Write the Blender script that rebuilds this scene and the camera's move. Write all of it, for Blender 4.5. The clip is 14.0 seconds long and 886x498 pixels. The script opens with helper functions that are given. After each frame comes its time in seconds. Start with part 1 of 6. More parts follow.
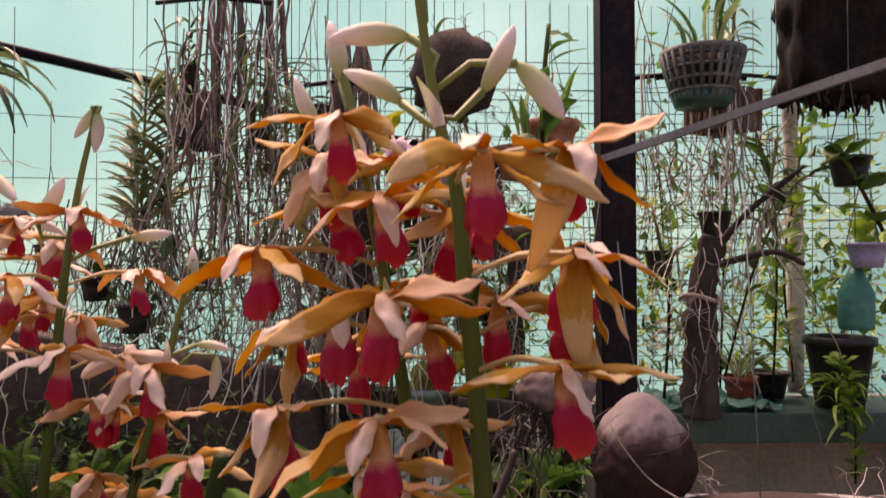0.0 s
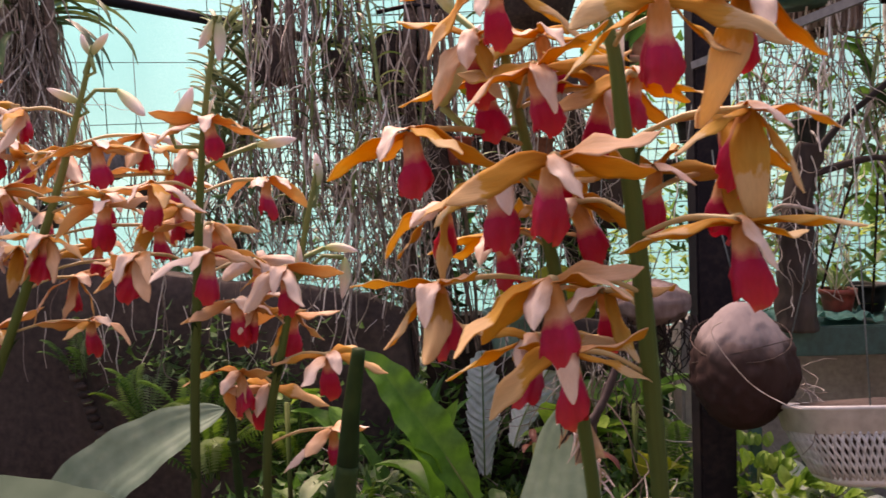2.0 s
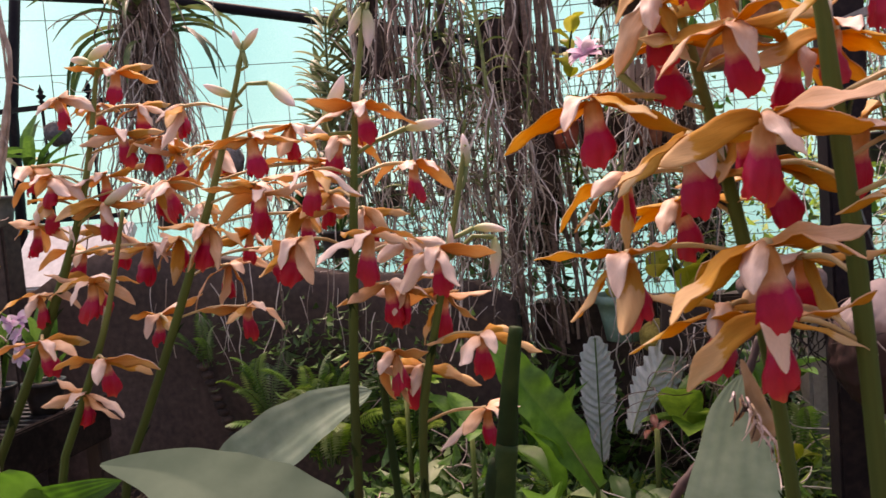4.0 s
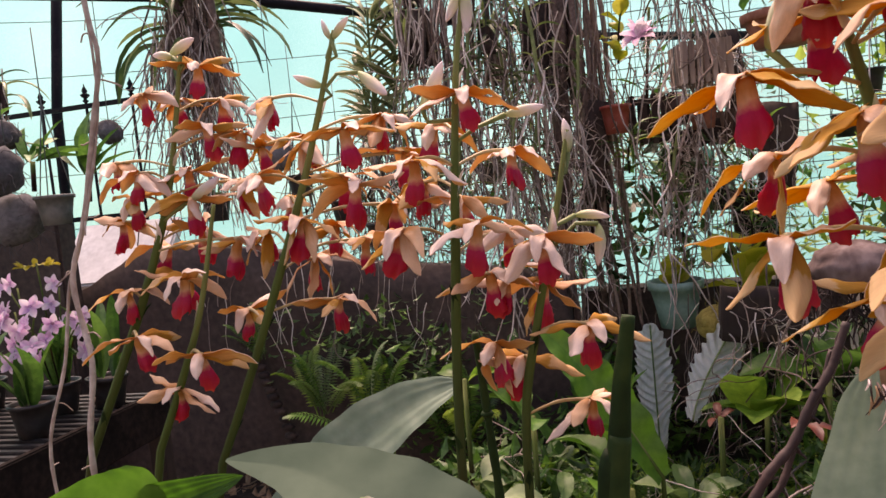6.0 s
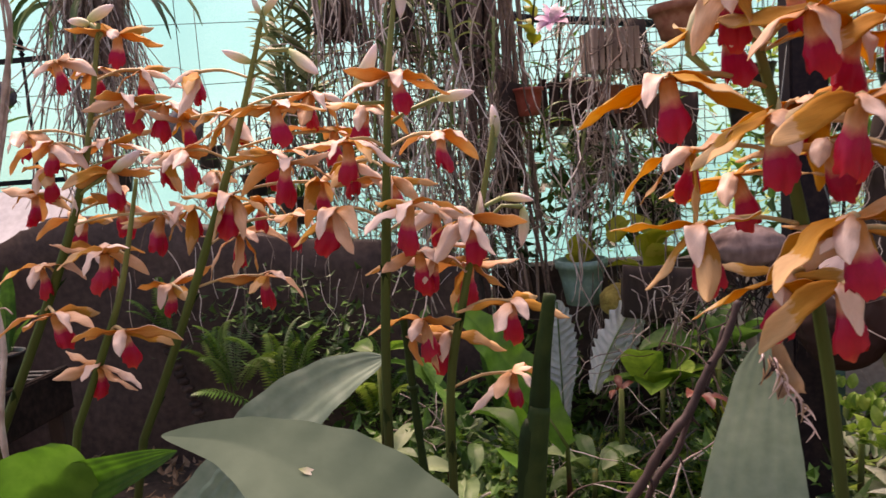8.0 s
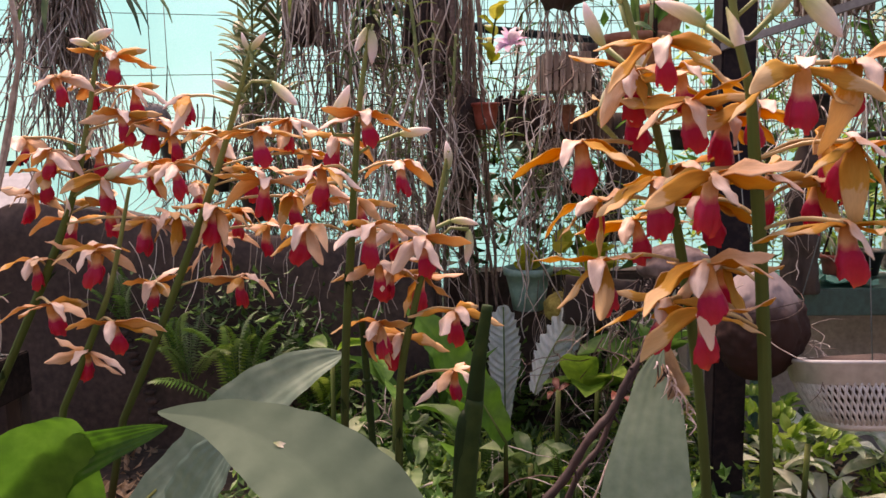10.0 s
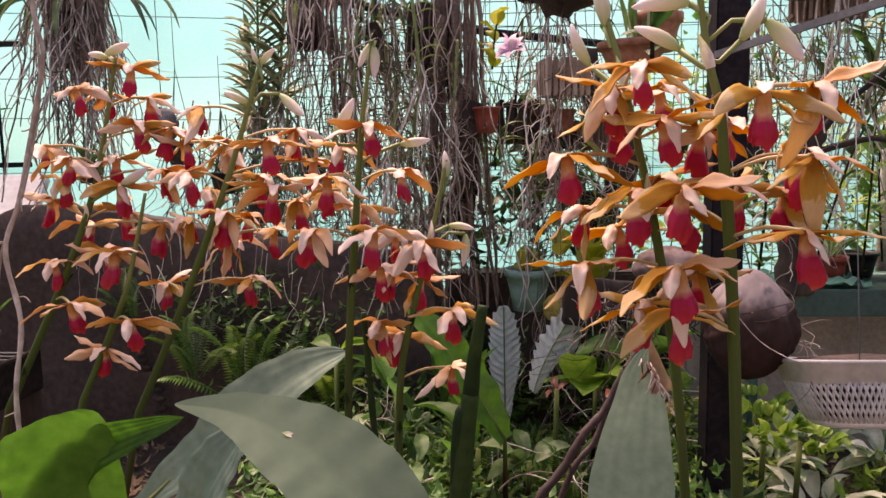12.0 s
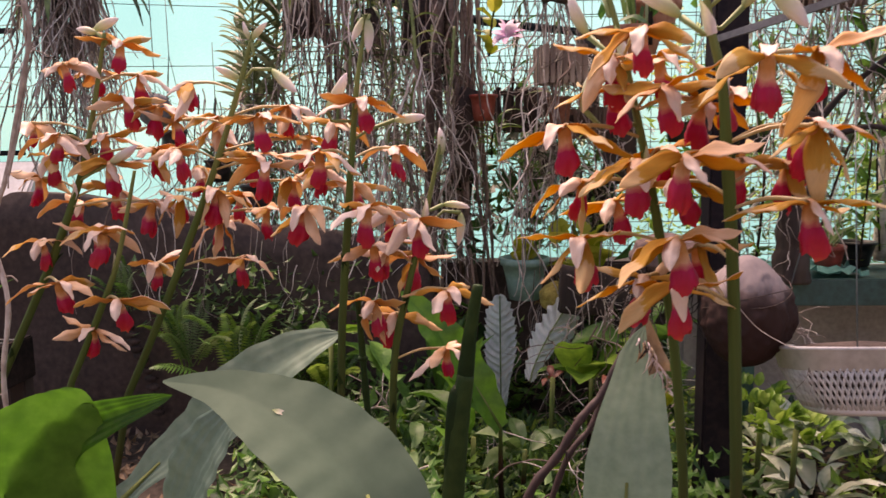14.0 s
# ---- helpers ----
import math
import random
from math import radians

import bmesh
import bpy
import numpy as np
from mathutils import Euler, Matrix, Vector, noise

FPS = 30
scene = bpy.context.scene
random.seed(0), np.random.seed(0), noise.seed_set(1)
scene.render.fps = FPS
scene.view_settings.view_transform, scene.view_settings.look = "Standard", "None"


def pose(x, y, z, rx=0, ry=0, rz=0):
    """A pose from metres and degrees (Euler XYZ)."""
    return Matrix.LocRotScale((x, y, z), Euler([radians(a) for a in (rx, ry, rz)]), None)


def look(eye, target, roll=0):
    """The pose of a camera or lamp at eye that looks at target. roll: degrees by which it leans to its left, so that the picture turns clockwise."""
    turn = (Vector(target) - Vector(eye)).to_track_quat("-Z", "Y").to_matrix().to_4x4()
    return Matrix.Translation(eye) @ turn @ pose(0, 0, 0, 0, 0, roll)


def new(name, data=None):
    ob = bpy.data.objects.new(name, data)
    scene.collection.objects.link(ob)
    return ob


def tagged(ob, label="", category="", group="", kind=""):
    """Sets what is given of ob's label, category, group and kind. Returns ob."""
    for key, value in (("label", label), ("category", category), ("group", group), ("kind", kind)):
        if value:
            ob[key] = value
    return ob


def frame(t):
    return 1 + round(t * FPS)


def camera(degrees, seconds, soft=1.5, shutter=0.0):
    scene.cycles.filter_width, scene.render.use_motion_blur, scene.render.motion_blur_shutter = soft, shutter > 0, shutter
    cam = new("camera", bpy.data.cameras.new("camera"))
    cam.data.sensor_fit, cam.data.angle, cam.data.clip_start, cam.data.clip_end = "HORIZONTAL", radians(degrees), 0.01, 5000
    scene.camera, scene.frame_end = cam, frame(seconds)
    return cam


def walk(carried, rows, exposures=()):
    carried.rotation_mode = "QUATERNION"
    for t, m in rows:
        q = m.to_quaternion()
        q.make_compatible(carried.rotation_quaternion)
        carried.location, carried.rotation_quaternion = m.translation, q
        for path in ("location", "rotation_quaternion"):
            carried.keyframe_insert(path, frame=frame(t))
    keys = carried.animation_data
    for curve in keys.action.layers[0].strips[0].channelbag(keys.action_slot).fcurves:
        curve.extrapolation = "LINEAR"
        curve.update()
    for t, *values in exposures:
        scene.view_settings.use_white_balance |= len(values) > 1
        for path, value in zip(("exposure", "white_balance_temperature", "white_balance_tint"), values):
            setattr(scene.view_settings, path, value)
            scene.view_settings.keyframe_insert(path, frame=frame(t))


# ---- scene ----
cam = camera(61.7, 14.0, 1.5, 0.5)
PATH = [
    (0, (0.066, 0.104, 1.162), (0.086, 2.104, 1.205), -0.1),
    (0.5, (0.062, 0.103, 1.14), (0.053, 2.102, 1.092), 0.0),
    (1, (0.04, 0.101, 1.131), (-0.014, 2.096, 1.01), -0.6),
    (1.5, (0.026, 0.094, 1.125), (-0.08, 2.087, 0.99), -1.6),
    (2, (0.009, 0.098, 1.124), (-0.153, 2.087, 0.996), -2.4),
    (2.5, (-0.011, 0.095, 1.12), (-0.256, 2.076, 1.001), -3.2),
    (3, (-0.034, 0.097, 1.117), (-0.353, 2.069, 1.003), -3.5),
    (3.5, (-0.041, 0.089, 1.115), (-0.403, 2.052, 0.992), -3.8),
    (4, (-0.052, 0.091, 1.116), (-0.459, 2.044, 0.976), -4.5),
    (6.5, (-0.134, 0.088, 1.125), (-0.622, 2.021, 0.956), -5.8),
    (7, (-0.134, 0.086, 1.129), (-0.558, 2.031, 0.934), -5.3),
    (7.5, (-0.14, 0.08, 1.126), (-0.476, 2.039, 0.901), -5.0),
    (8, (-0.146, 0.062, 1.129), (-0.392, 2.031, 0.883), -4.2),
    (10.5, (-0.129, -0.094, 1.172), (-0.25, 1.886, 0.919), -1.1),
    (11, (-0.128, -0.112, 1.176), (-0.258, 1.868, 0.932), -0.9),
    (11.5, (-0.123, -0.119, 1.178), (-0.259, 1.861, 0.937), -1.0),
    (12, (-0.121, -0.12, 1.176), (-0.254, 1.859, 0.922), -1.1),
    (12.5, (-0.122, -0.127, 1.178), (-0.227, 1.852, 0.912), -0.9),
    (13, (-0.12, -0.123, 1.178), (-0.196, 1.856, 0.904), -0.7),
    (13.5, (-0.119, -0.13, 1.176), (-0.198, 1.848, 0.897), -0.8),
    (14, (-0.12, -0.106, 1.155), (-0.244, 1.872, 0.883), -0.9),
]
walk(cam, [(t, look(eye, target, roll)) for t, eye, target, roll in PATH], [(0, 0.76, 9800, 47), (0.5, 1.02, 9500, 44), (1.0, 1.1, 9000, 42), (7.0, 1.1, 9000, 42), (8.0, 1.12, 9000, 42), (14, 1.14, 9000, 42)])

# ---- world, sun, exposure ----
world = bpy.data.worlds.new("sky")
scene.world = world
world.use_nodes = True
wn = world.node_tree.nodes
sky = wn.new("ShaderNodeTexSky")
sky.sky_type, sky.sun_disc = "NISHITA", False
sky.sun_elevation, sky.sun_rotation = radians(61), radians(-27)
world.node_tree.links.new(sky.outputs[0], wn["Background"].inputs[0])
wn["Background"].inputs[1].default_value = 0.14
sun = new("sun", bpy.data.lights.new("sun", "SUN"))
sun.data.energy, sun.data.angle, sun.data.color = 3.8, radians(42), (1.0, 0.96, 0.9)
sun.matrix_world = look((-2.0, 4.0, 8.0), (0, 0, 0))


# ---- materials ----
def material(name, colours, rough=0.6, grain=60.0, broad=4.0, bump=0.2, see=0.0, metal=0.0, spread=0.12, stretch=(1, 1, 1), coords="Object", spec=0.5, clear=0.0, island=0.0):
    """Colours: dark to light, mixed by broad and fine noise; see: share of light let through."""
    m = bpy.data.materials.new(name)
    m.use_nodes = True
    nt = m.node_tree
    n, l = nt.nodes, nt.links
    p, out = n["Principled BSDF"], n["Material Output"]
    tc, mp = n.new("ShaderNodeTexCoord"), n.new("ShaderNodeMapping")
    mp.inputs["Scale"].default_value = stretch
    l.new(tc.outputs[coords], mp.inputs[0])
    a, b = n.new("ShaderNodeTexNoise"), n.new("ShaderNodeTexNoise")
    a.inputs["Scale"].default_value, b.inputs["Scale"].default_value = broad, grain
    a.inputs["Detail"].default_value, b.inputs["Detail"].default_value = 3, 4
    l.new(mp.outputs[0], a.inputs[0])
    l.new(mp.outputs[0], b.inputs[0])
    mx = n.new("ShaderNodeMath")
    mx.operation = "MULTIPLY_ADD"
    l.new(b.outputs[0], mx.inputs[0])
    mx.inputs[1].default_value = 0.45
    half = n.new("ShaderNodeMath")
    half.operation = "MULTIPLY"
    half.inputs[1].default_value = 0.55
    l.new(a.outputs[0], half.inputs[0])
    l.new(half.outputs[0], mx.inputs[2])
    info = n.new("ShaderNodeObjectInfo")
    sh = n.new("ShaderNodeMath")
    sh.operation = "MULTIPLY_ADD"
    l.new(info.outputs["Random"], sh.inputs[0])
    sh.inputs[1].default_value = spread * 2
    sh.inputs[2].default_value = -spread
    ad = n.new("ShaderNodeMath")
    l.new(mx.outputs[0], ad.inputs[0])
    l.new(sh.outputs[0], ad.inputs[1])
    ramp = n.new("ShaderNodeValToRGB")
    e = ramp.color_ramp.elements
    k = len(colours)
    while len(e) < k:
        e.new(0.5)
    for i, c in enumerate(colours):
        e[i].position, e[i].color = 0.3 + 0.4 * i / max(1, k - 1), (*c, 1)
    if island:
        geo, isl, both = n.new("ShaderNodeNewGeometry"), n.new("ShaderNodeMath"), n.new("ShaderNodeMath")
        isl.operation = "MULTIPLY_ADD"
        l.new(geo.outputs["Random Per Island"], isl.inputs[0])
        isl.inputs[1].default_value, isl.inputs[2].default_value = island * 2, -island
        l.new(ad.outputs[0], both.inputs[0])
        l.new(isl.outputs[0], both.inputs[1])
        ad = both
    l.new(ad.outputs[0], ramp.inputs[0])
    l.new(ramp.outputs[0], p.inputs["Base Color"])
    p.inputs["Roughness"].default_value = rough
    p.inputs["Metallic"].default_value = metal
    p.inputs["Specular IOR Level"].default_value = spec
    if bump:
        bp = n.new("ShaderNodeBump")
        bp.inputs["Strength"].default_value, bp.inputs["Distance"].default_value = bump, 0.004
        l.new(mx.outputs[0], bp.inputs["Height"])
        l.new(bp.outputs[0], p.inputs["Normal"])
    if see:
        t, mix = n.new("ShaderNodeBsdfTranslucent"), n.new("ShaderNodeMixShader")
        l.new(ramp.outputs[0], t.inputs[0])
        mix.inputs[0].default_value = see
        l.new(p.outputs[0], mix.inputs[1])
        l.new(t.outputs[0], mix.inputs[2])
        src = mix
        l.new(mix.outputs[0], out.inputs[0])
    if clear:
        tr, mix2 = n.new("ShaderNodeBsdfTransparent"), n.new("ShaderNodeMixShader")
        mix2.inputs[0].default_value = clear
        l.new((src if see else p).outputs[0], mix2.inputs[1])
        l.new(tr.outputs[0], mix2.inputs[2])
        l.new(mix2.outputs[0], out.inputs[0])
    return m


def banded(name, stops, axis="Z", see=0.3, rough=0.45, wobble=0.12, spec=0.3):
    """A petal skin whose colour runs along one axis of the mesh's own box."""
    m = bpy.data.materials.new(name)
    m.use_nodes = True
    n, l = m.node_tree.nodes, m.node_tree.links
    p, out = n["Principled BSDF"], n["Material Output"]
    tc, sep = n.new("ShaderNodeTexCoord"), n.new("ShaderNodeSeparateXYZ")
    l.new(tc.outputs["Generated"], sep.inputs[0])
    nz = n.new("ShaderNodeTexNoise")
    nz.inputs["Scale"].default_value, nz.inputs["Detail"].default_value = 5, 4
    l.new(tc.outputs["Generated"], nz.inputs[0])
    ma = n.new("ShaderNodeMath")
    ma.operation = "MULTIPLY_ADD"
    l.new(nz.outputs[0], ma.inputs[0])
    ma.inputs[1].default_value = wobble
    l.new(sep.outputs[axis], ma.inputs[2])
    info, mb = n.new("ShaderNodeObjectInfo"), n.new("ShaderNodeMath")
    mb.operation = "MULTIPLY_ADD"
    l.new(info.outputs["Random"], mb.inputs[0])
    mb.inputs[1].default_value = wobble
    l.new(ma.outputs[0], mb.inputs[2])
    ramp = n.new("ShaderNodeValToRGB")
    e = ramp.color_ramp.elements
    while len(e) < len(stops):
        e.new(0.5)
    for i, (pos, c) in enumerate(stops):
        e[i].position, e[i].color = pos, (*c, 1)
    l.new(mb.outputs[0], ramp.inputs[0])
    fine = n.new("ShaderNodeTexNoise")
    fine.inputs["Scale"].default_value = 16
    veins = n.new("ShaderNodeMapping")
    veins.inputs["Scale"].default_value = (0.2, 1.3, 0.6) if axis == "X" else (1, 1, 0.4)
    l.new(tc.outputs["Generated"], veins.inputs[0])
    l.new(veins.outputs[0], fine.inputs[0])
    hs = n.new("ShaderNodeHueSaturation")
    mr = n.new("ShaderNodeMapRange")
    mr.inputs["To Min"].default_value, mr.inputs["To Max"].default_value = 0.86, 1.1
    l.new(fine.outputs[0], mr.inputs[0])
    l.new(mr.outputs[0], hs.inputs["Value"])
    l.new(ramp.outputs[0], hs.inputs["Color"])
    l.new(hs.outputs[0], p.inputs["Base Color"])
    p.inputs["Roughness"].default_value, p.inputs["Specular IOR Level"].default_value = rough, spec
    bp = n.new("ShaderNodeBump")
    bp.inputs["Strength"].default_value, bp.inputs["Distance"].default_value = 0.25, 0.001
    l.new(fine.outputs[0], bp.inputs["Height"])
    l.new(bp.outputs[0], p.inputs["Normal"])
    t, mix = n.new("ShaderNodeBsdfTranslucent"), n.new("ShaderNodeMixShader")
    l.new(hs.outputs[0], t.inputs[0])
    mix.inputs[0].default_value = see
    l.new(p.outputs[0], mix.inputs[1])
    l.new(t.outputs[0], mix.inputs[2])
    l.new(mix.outputs[0], out.inputs[0])
    return m


SOIL = material("soil_litter", [(0.014, 0.01, 0.008), (0.04, 0.028, 0.02), (0.1, 0.075, 0.055)], 0.9, 45, 3, 0.8)
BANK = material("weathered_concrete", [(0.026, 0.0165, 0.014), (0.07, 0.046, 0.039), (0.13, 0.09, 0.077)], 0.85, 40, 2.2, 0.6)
GREYWALL = material("grey_render", [(0.14, 0.125, 0.12), (0.28, 0.255, 0.24), (0.4, 0.37, 0.34)], 0.85, 50, 2.5, 0.5)
# for the added rear wall; its paleness sets the front fill
BOUNCEWALL = material("pale_bounce_wall", [(0.28, 0.26, 0.23), (0.38, 0.35, 0.31), (0.46, 0.43, 0.38)], 0.8, 30, 2, 0.2)
WHITEWALL = material("white_paint", [(0.5, 0.5, 0.5), (0.66, 0.66, 0.66), (0.76, 0.76, 0.76)], 0.7, 30, 2, 0.2)
NET = material("shade_cloth", [(0.13, 0.52, 0.5), (0.24, 0.65, 0.63), (0.44, 0.79, 0.77)], 0.8, 220, 0.7, 0.0, see=0.82, clear=0.1)
STEEL = material("dark_steel", [(0.006, 0.005, 0.007), (0.011, 0.009, 0.013), (0.03, 0.022, 0.022)], 0.65, 60, 5, 0.3, spec=0.12)
CHARRED = material("charred_wood", [(0.004, 0.003, 0.003), (0.012, 0.009, 0.008), (0.03, 0.02, 0.017)], 0.9, 60, 8, 0.4, spec=0.1)
BARM = material("grey_bar", [(0.09, 0.085, 0.09), (0.16, 0.15, 0.155), (0.24, 0.22, 0.22)], 0.55, 70, 6, 0.25)
GREENMETAL = material("green_metal", [(0.012, 0.05, 0.045), (0.02, 0.09, 0.08), (0.05, 0.14, 0.12)], 0.5, 60, 5, 0.25)
MESH = material("rusty_mesh", [(0.012, 0.014, 0.014), (0.03, 0.034, 0.034), (0.07, 0.075, 0.075)], 0.7, 80, 6, 0.1)
WIRE = material("wire", [(0.04, 0.06, 0.06), (0.09, 0.12, 0.12), (0.16, 0.19, 0.19)], 0.6, 80, 6, 0.1)
ROOT = material("aerial_root", [(0.13, 0.094, 0.078), (0.36, 0.29, 0.25), (0.72, 0.65, 0.6)], 0.85, 60, 5, 0.4, spread=0.05, island=0.24)
DARKROOT = material("dark_fibre", [(0.016, 0.01, 0.009), (0.05, 0.033, 0.028), (0.11, 0.075, 0.062)], 0.95, 80, 9, 0.9)
BROWNROOT = material("brown_fibre", [(0.055, 0.037, 0.03), (0.165, 0.113, 0.093), (0.33, 0.245, 0.205)], 0.95, 80, 9, 0.9, island=0.15)
WOOD = material("weathered_wood", [(0.012, 0.008, 0.007), (0.035, 0.022, 0.018), (0.075, 0.05, 0.04)], 0.85, 40, 6, 0.7, stretch=(1, 1, 0.2))
SLAT = material("slat_wood", [(0.06, 0.035, 0.026), (0.17, 0.11, 0.085), (0.32, 0.23, 0.19)], 0.8, 60, 8, 0.4, stretch=(1, 1, 0.15))
PALESLAT = material("pale_slat_wood", [(0.16, 0.11, 0.09), (0.4, 0.31, 0.26), (0.62, 0.52, 0.45)], 0.8, 60, 8, 0.4, stretch=(1, 1, 0.15))
TERRA = material("terracotta", [(0.18, 0.06, 0.035), (0.36, 0.13, 0.08), (0.5, 0.25, 0.17)], 0.8, 50, 7, 0.3)
REDPOT = material("red_plastic", [(0.2, 0.03, 0.02), (0.34, 0.06, 0.04), (0.42, 0.11, 0.08)], 0.5, 50, 6, 0.1)
BLACKPOT = material("black_plastic", [(0.008, 0.008, 0.009), (0.018, 0.018, 0.02), (0.04, 0.04, 0.04)], 0.45, 60, 8, 0.15)
GREENPOT = material("green_plastic", [(0.18, 0.36, 0.31), (0.28, 0.48, 0.43), (0.36, 0.55, 0.5)], 0.5, 60, 6, 0.1)
GREYPLASTIC = material("grey_plastic", [(0.4, 0.4, 0.39), (0.56, 0.56, 0.55), (0.66, 0.66, 0.65)], 0.5, 50, 6, 0.15)
NETPLASTIC = material("dark_net_plastic", [(0.03, 0.035, 0.032), (0.075, 0.085, 0.078), (0.15, 0.16, 0.15)], 0.55, 50, 6, 0.15)
PURPLEPOT = material("lilac_plastic", [(0.3, 0.27, 0.5), (0.42, 0.4, 0.62), (0.52, 0.5, 0.7)], 0.5, 50, 6, 0.1)
TEAL = material("teal_cloth", [(0.008, 0.08, 0.07), (0.015, 0.15, 0.135), (0.04, 0.24, 0.21)], 0.7, 80, 8, 0.5, see=0.2)
TEALBRIGHT = material("turquoise_sheet", [(0.03, 0.3, 0.26), (0.06, 0.42, 0.37), (0.14, 0.55, 0.5)], 0.4, 50, 8, 0.3, see=0.4)
HUSK = material("coconut_husk", [(0.014, 0.006, 0.006), (0.046, 0.024, 0.021), (0.15, 0.095, 0.085)], 0.7, 34, 7, 1.0, stretch=(1, 1, 0.3))
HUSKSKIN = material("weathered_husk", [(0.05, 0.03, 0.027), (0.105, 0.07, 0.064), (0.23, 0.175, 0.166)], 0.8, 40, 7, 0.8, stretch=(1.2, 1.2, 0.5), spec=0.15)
# pale bleached crown; top light and the shade below are painted in too
BLEACHEDLIT = banded("bleached_lit_husk", [(0.2, (0.04, 0.022, 0.02)), (0.6, (0.045, 0.026, 0.023)), (0.78, (0.055, 0.034, 0.03)), (0.87, (0.11, 0.08, 0.075)), (0.93, (0.24, 0.195, 0.19)), (1.0, (0.28, 0.23, 0.225))], "Z", 0.0, 0.85, 0.2, 0.05)
MOSS = material("yellow_moss", [(0.18, 0.13, 0.03), (0.38, 0.29, 0.07), (0.55, 0.45, 0.13)], 0.95, 90, 12, 1.0)
GREYBALL = material("grey_fibre", [(0.03, 0.03, 0.032), (0.075, 0.075, 0.08), (0.15, 0.15, 0.155)], 0.95, 80, 9, 0.8)
PALESHRED = material("bleached_fibre", [(0.4, 0.3, 0.3), (0.6, 0.5, 0.5), (0.75, 0.66, 0.66)], 0.8, 60, 12, 0.2, see=0.3)
DRYLEAF = material("dry_leaf", [(0.14, 0.08, 0.04), (0.3, 0.2, 0.12), (0.48, 0.38, 0.28)], 0.8, 50, 8, 0.4, see=0.2)
LEAF = material("leaf_mid", [(0.02, 0.08, 0.015), (0.06, 0.19, 0.03), (0.14, 0.32, 0.06)], 0.45, 40, 7, 0.25, see=0.35, spread=0.2, island=0.12)
LEAFDARK = material("leaf_dark", [(0.01, 0.04, 0.012), (0.03, 0.095, 0.025), (0.08, 0.18, 0.05)], 0.42, 40, 7, 0.25, see=0.25, spread=0.2)
LEAFLIGHT = material("leaf_light", [(0.06, 0.17, 0.02), (0.18, 0.36, 0.04), (0.36, 0.54, 0.1)], 0.45, 40, 6, 0.2, see=0.4, spread=0.2, island=0.12)
LEAFDEEP = material("leaf_deep_green", [(0.03, 0.11, 0.01), (0.06, 0.2, 0.02), (0.11, 0.3, 0.035)], 0.42, 40, 6, 0.25, see=0.45, spread=0.1)
LEAFYELLOW = material("leaf_yellow", [(0.3, 0.36, 0.02), (0.48, 0.5, 0.05), (0.62, 0.58, 0.1)], 0.5, 30, 6, 0.2, see=0.4, spread=0.15)
LEAFPALE = material("leaf_pale", [(0.06, 0.15, 0.04), (0.15, 0.27, 0.09), (0.36, 0.46, 0.25)], 0.5, 40, 6, 0.2, see=0.3, spread=0.25)
LEAFCREAM = material("variegated_leaf", [(0.14, 0.28, 0.1), (0.46, 0.57, 0.38), (0.78, 0.82, 0.68)], 0.45, 30, 22, 0.2, see=0.35, spread=0.2)
SILVER = material("silver_frond", [(0.5, 0.62, 0.56), (0.72, 0.82, 0.77), (0.86, 0.92, 0.89)], 0.5, 40, 6, 0.3, see=0.45)
VANDA = material("strap_leaf", [(0.018, 0.055, 0.016), (0.065, 0.125, 0.035), (0.2, 0.27, 0.095)], 0.42, 30, 5, 0.2, see=0.2, spread=0.25)
VANDAPALE = material("pale_strap_leaf", [(0.08, 0.12, 0.05), (0.2, 0.25, 0.12), (0.42, 0.46, 0.28)], 0.5, 30, 5, 0.2, see=0.3, spread=0.25)
PLEAT = material("pleated_leaf", [(0.056, 0.098, 0.066), (0.068, 0.113, 0.078), (0.082, 0.13, 0.091)], 0.65, 60, 4, 0.15, see=0.12, spread=0.1, spec=0.08)
PLEATPALE = material("pale_pleated_leaf", [(0.11, 0.19, 0.14), (0.17, 0.265, 0.205), (0.24, 0.34, 0.27)], 0.55, 60, 4, 0.2, see=0.25, spread=0.08, spec=0.15)
PLEATGREEN = material("young_pleated_leaf", [(0.02, 0.095, 0.008), (0.05, 0.185, 0.016), (0.1, 0.29, 0.035)], 0.4, 50, 5, 0.2, see=0.45)
STEM = banded("flower_stem", [(0.45, (0.022, 0.012, 0.008)), (0.6, (0.06, 0.026, 0.014)), (0.7, (0.045, 0.07, 0.018)), (0.93, (0.085, 0.135, 0.034)), (1.0, (0.17, 0.21, 0.07))], "Z", 0.1, 0.6, 0.08, 0.15)
STEMDARK = material("old_stem", [(0.006, 0.02, 0.004), (0.012, 0.035, 0.008), (0.03, 0.06, 0.014)], 0.6, 50, 9, 0.15, spread=0.15, spec=0.15)
CANE = material("dead_cane", [(0.016, 0.006, 0.006), (0.035, 0.016, 0.014), (0.07, 0.035, 0.03)], 0.7, 60, 9, 0.5)
STEMTIP = material("green_stalk", [(0.09, 0.13, 0.035), (0.17, 0.23, 0.075), (0.28, 0.34, 0.13)], 0.55, 60, 9, 0.1, see=0.1)
PEDICEL = material("flower_stalk", [(0.4, 0.26, 0.1), (0.5, 0.38, 0.18), (0.55, 0.46, 0.26)], 0.5, 60, 9, 0.1, see=0.2)
BUD = banded("bud_skin", [(0.1, (0.36, 0.46, 0.2)), (0.4, (0.56, 0.58, 0.38)), (0.75, (0.74, 0.68, 0.6)), (1.1, (0.78, 0.7, 0.72))], "X", 0.35, 0.5)
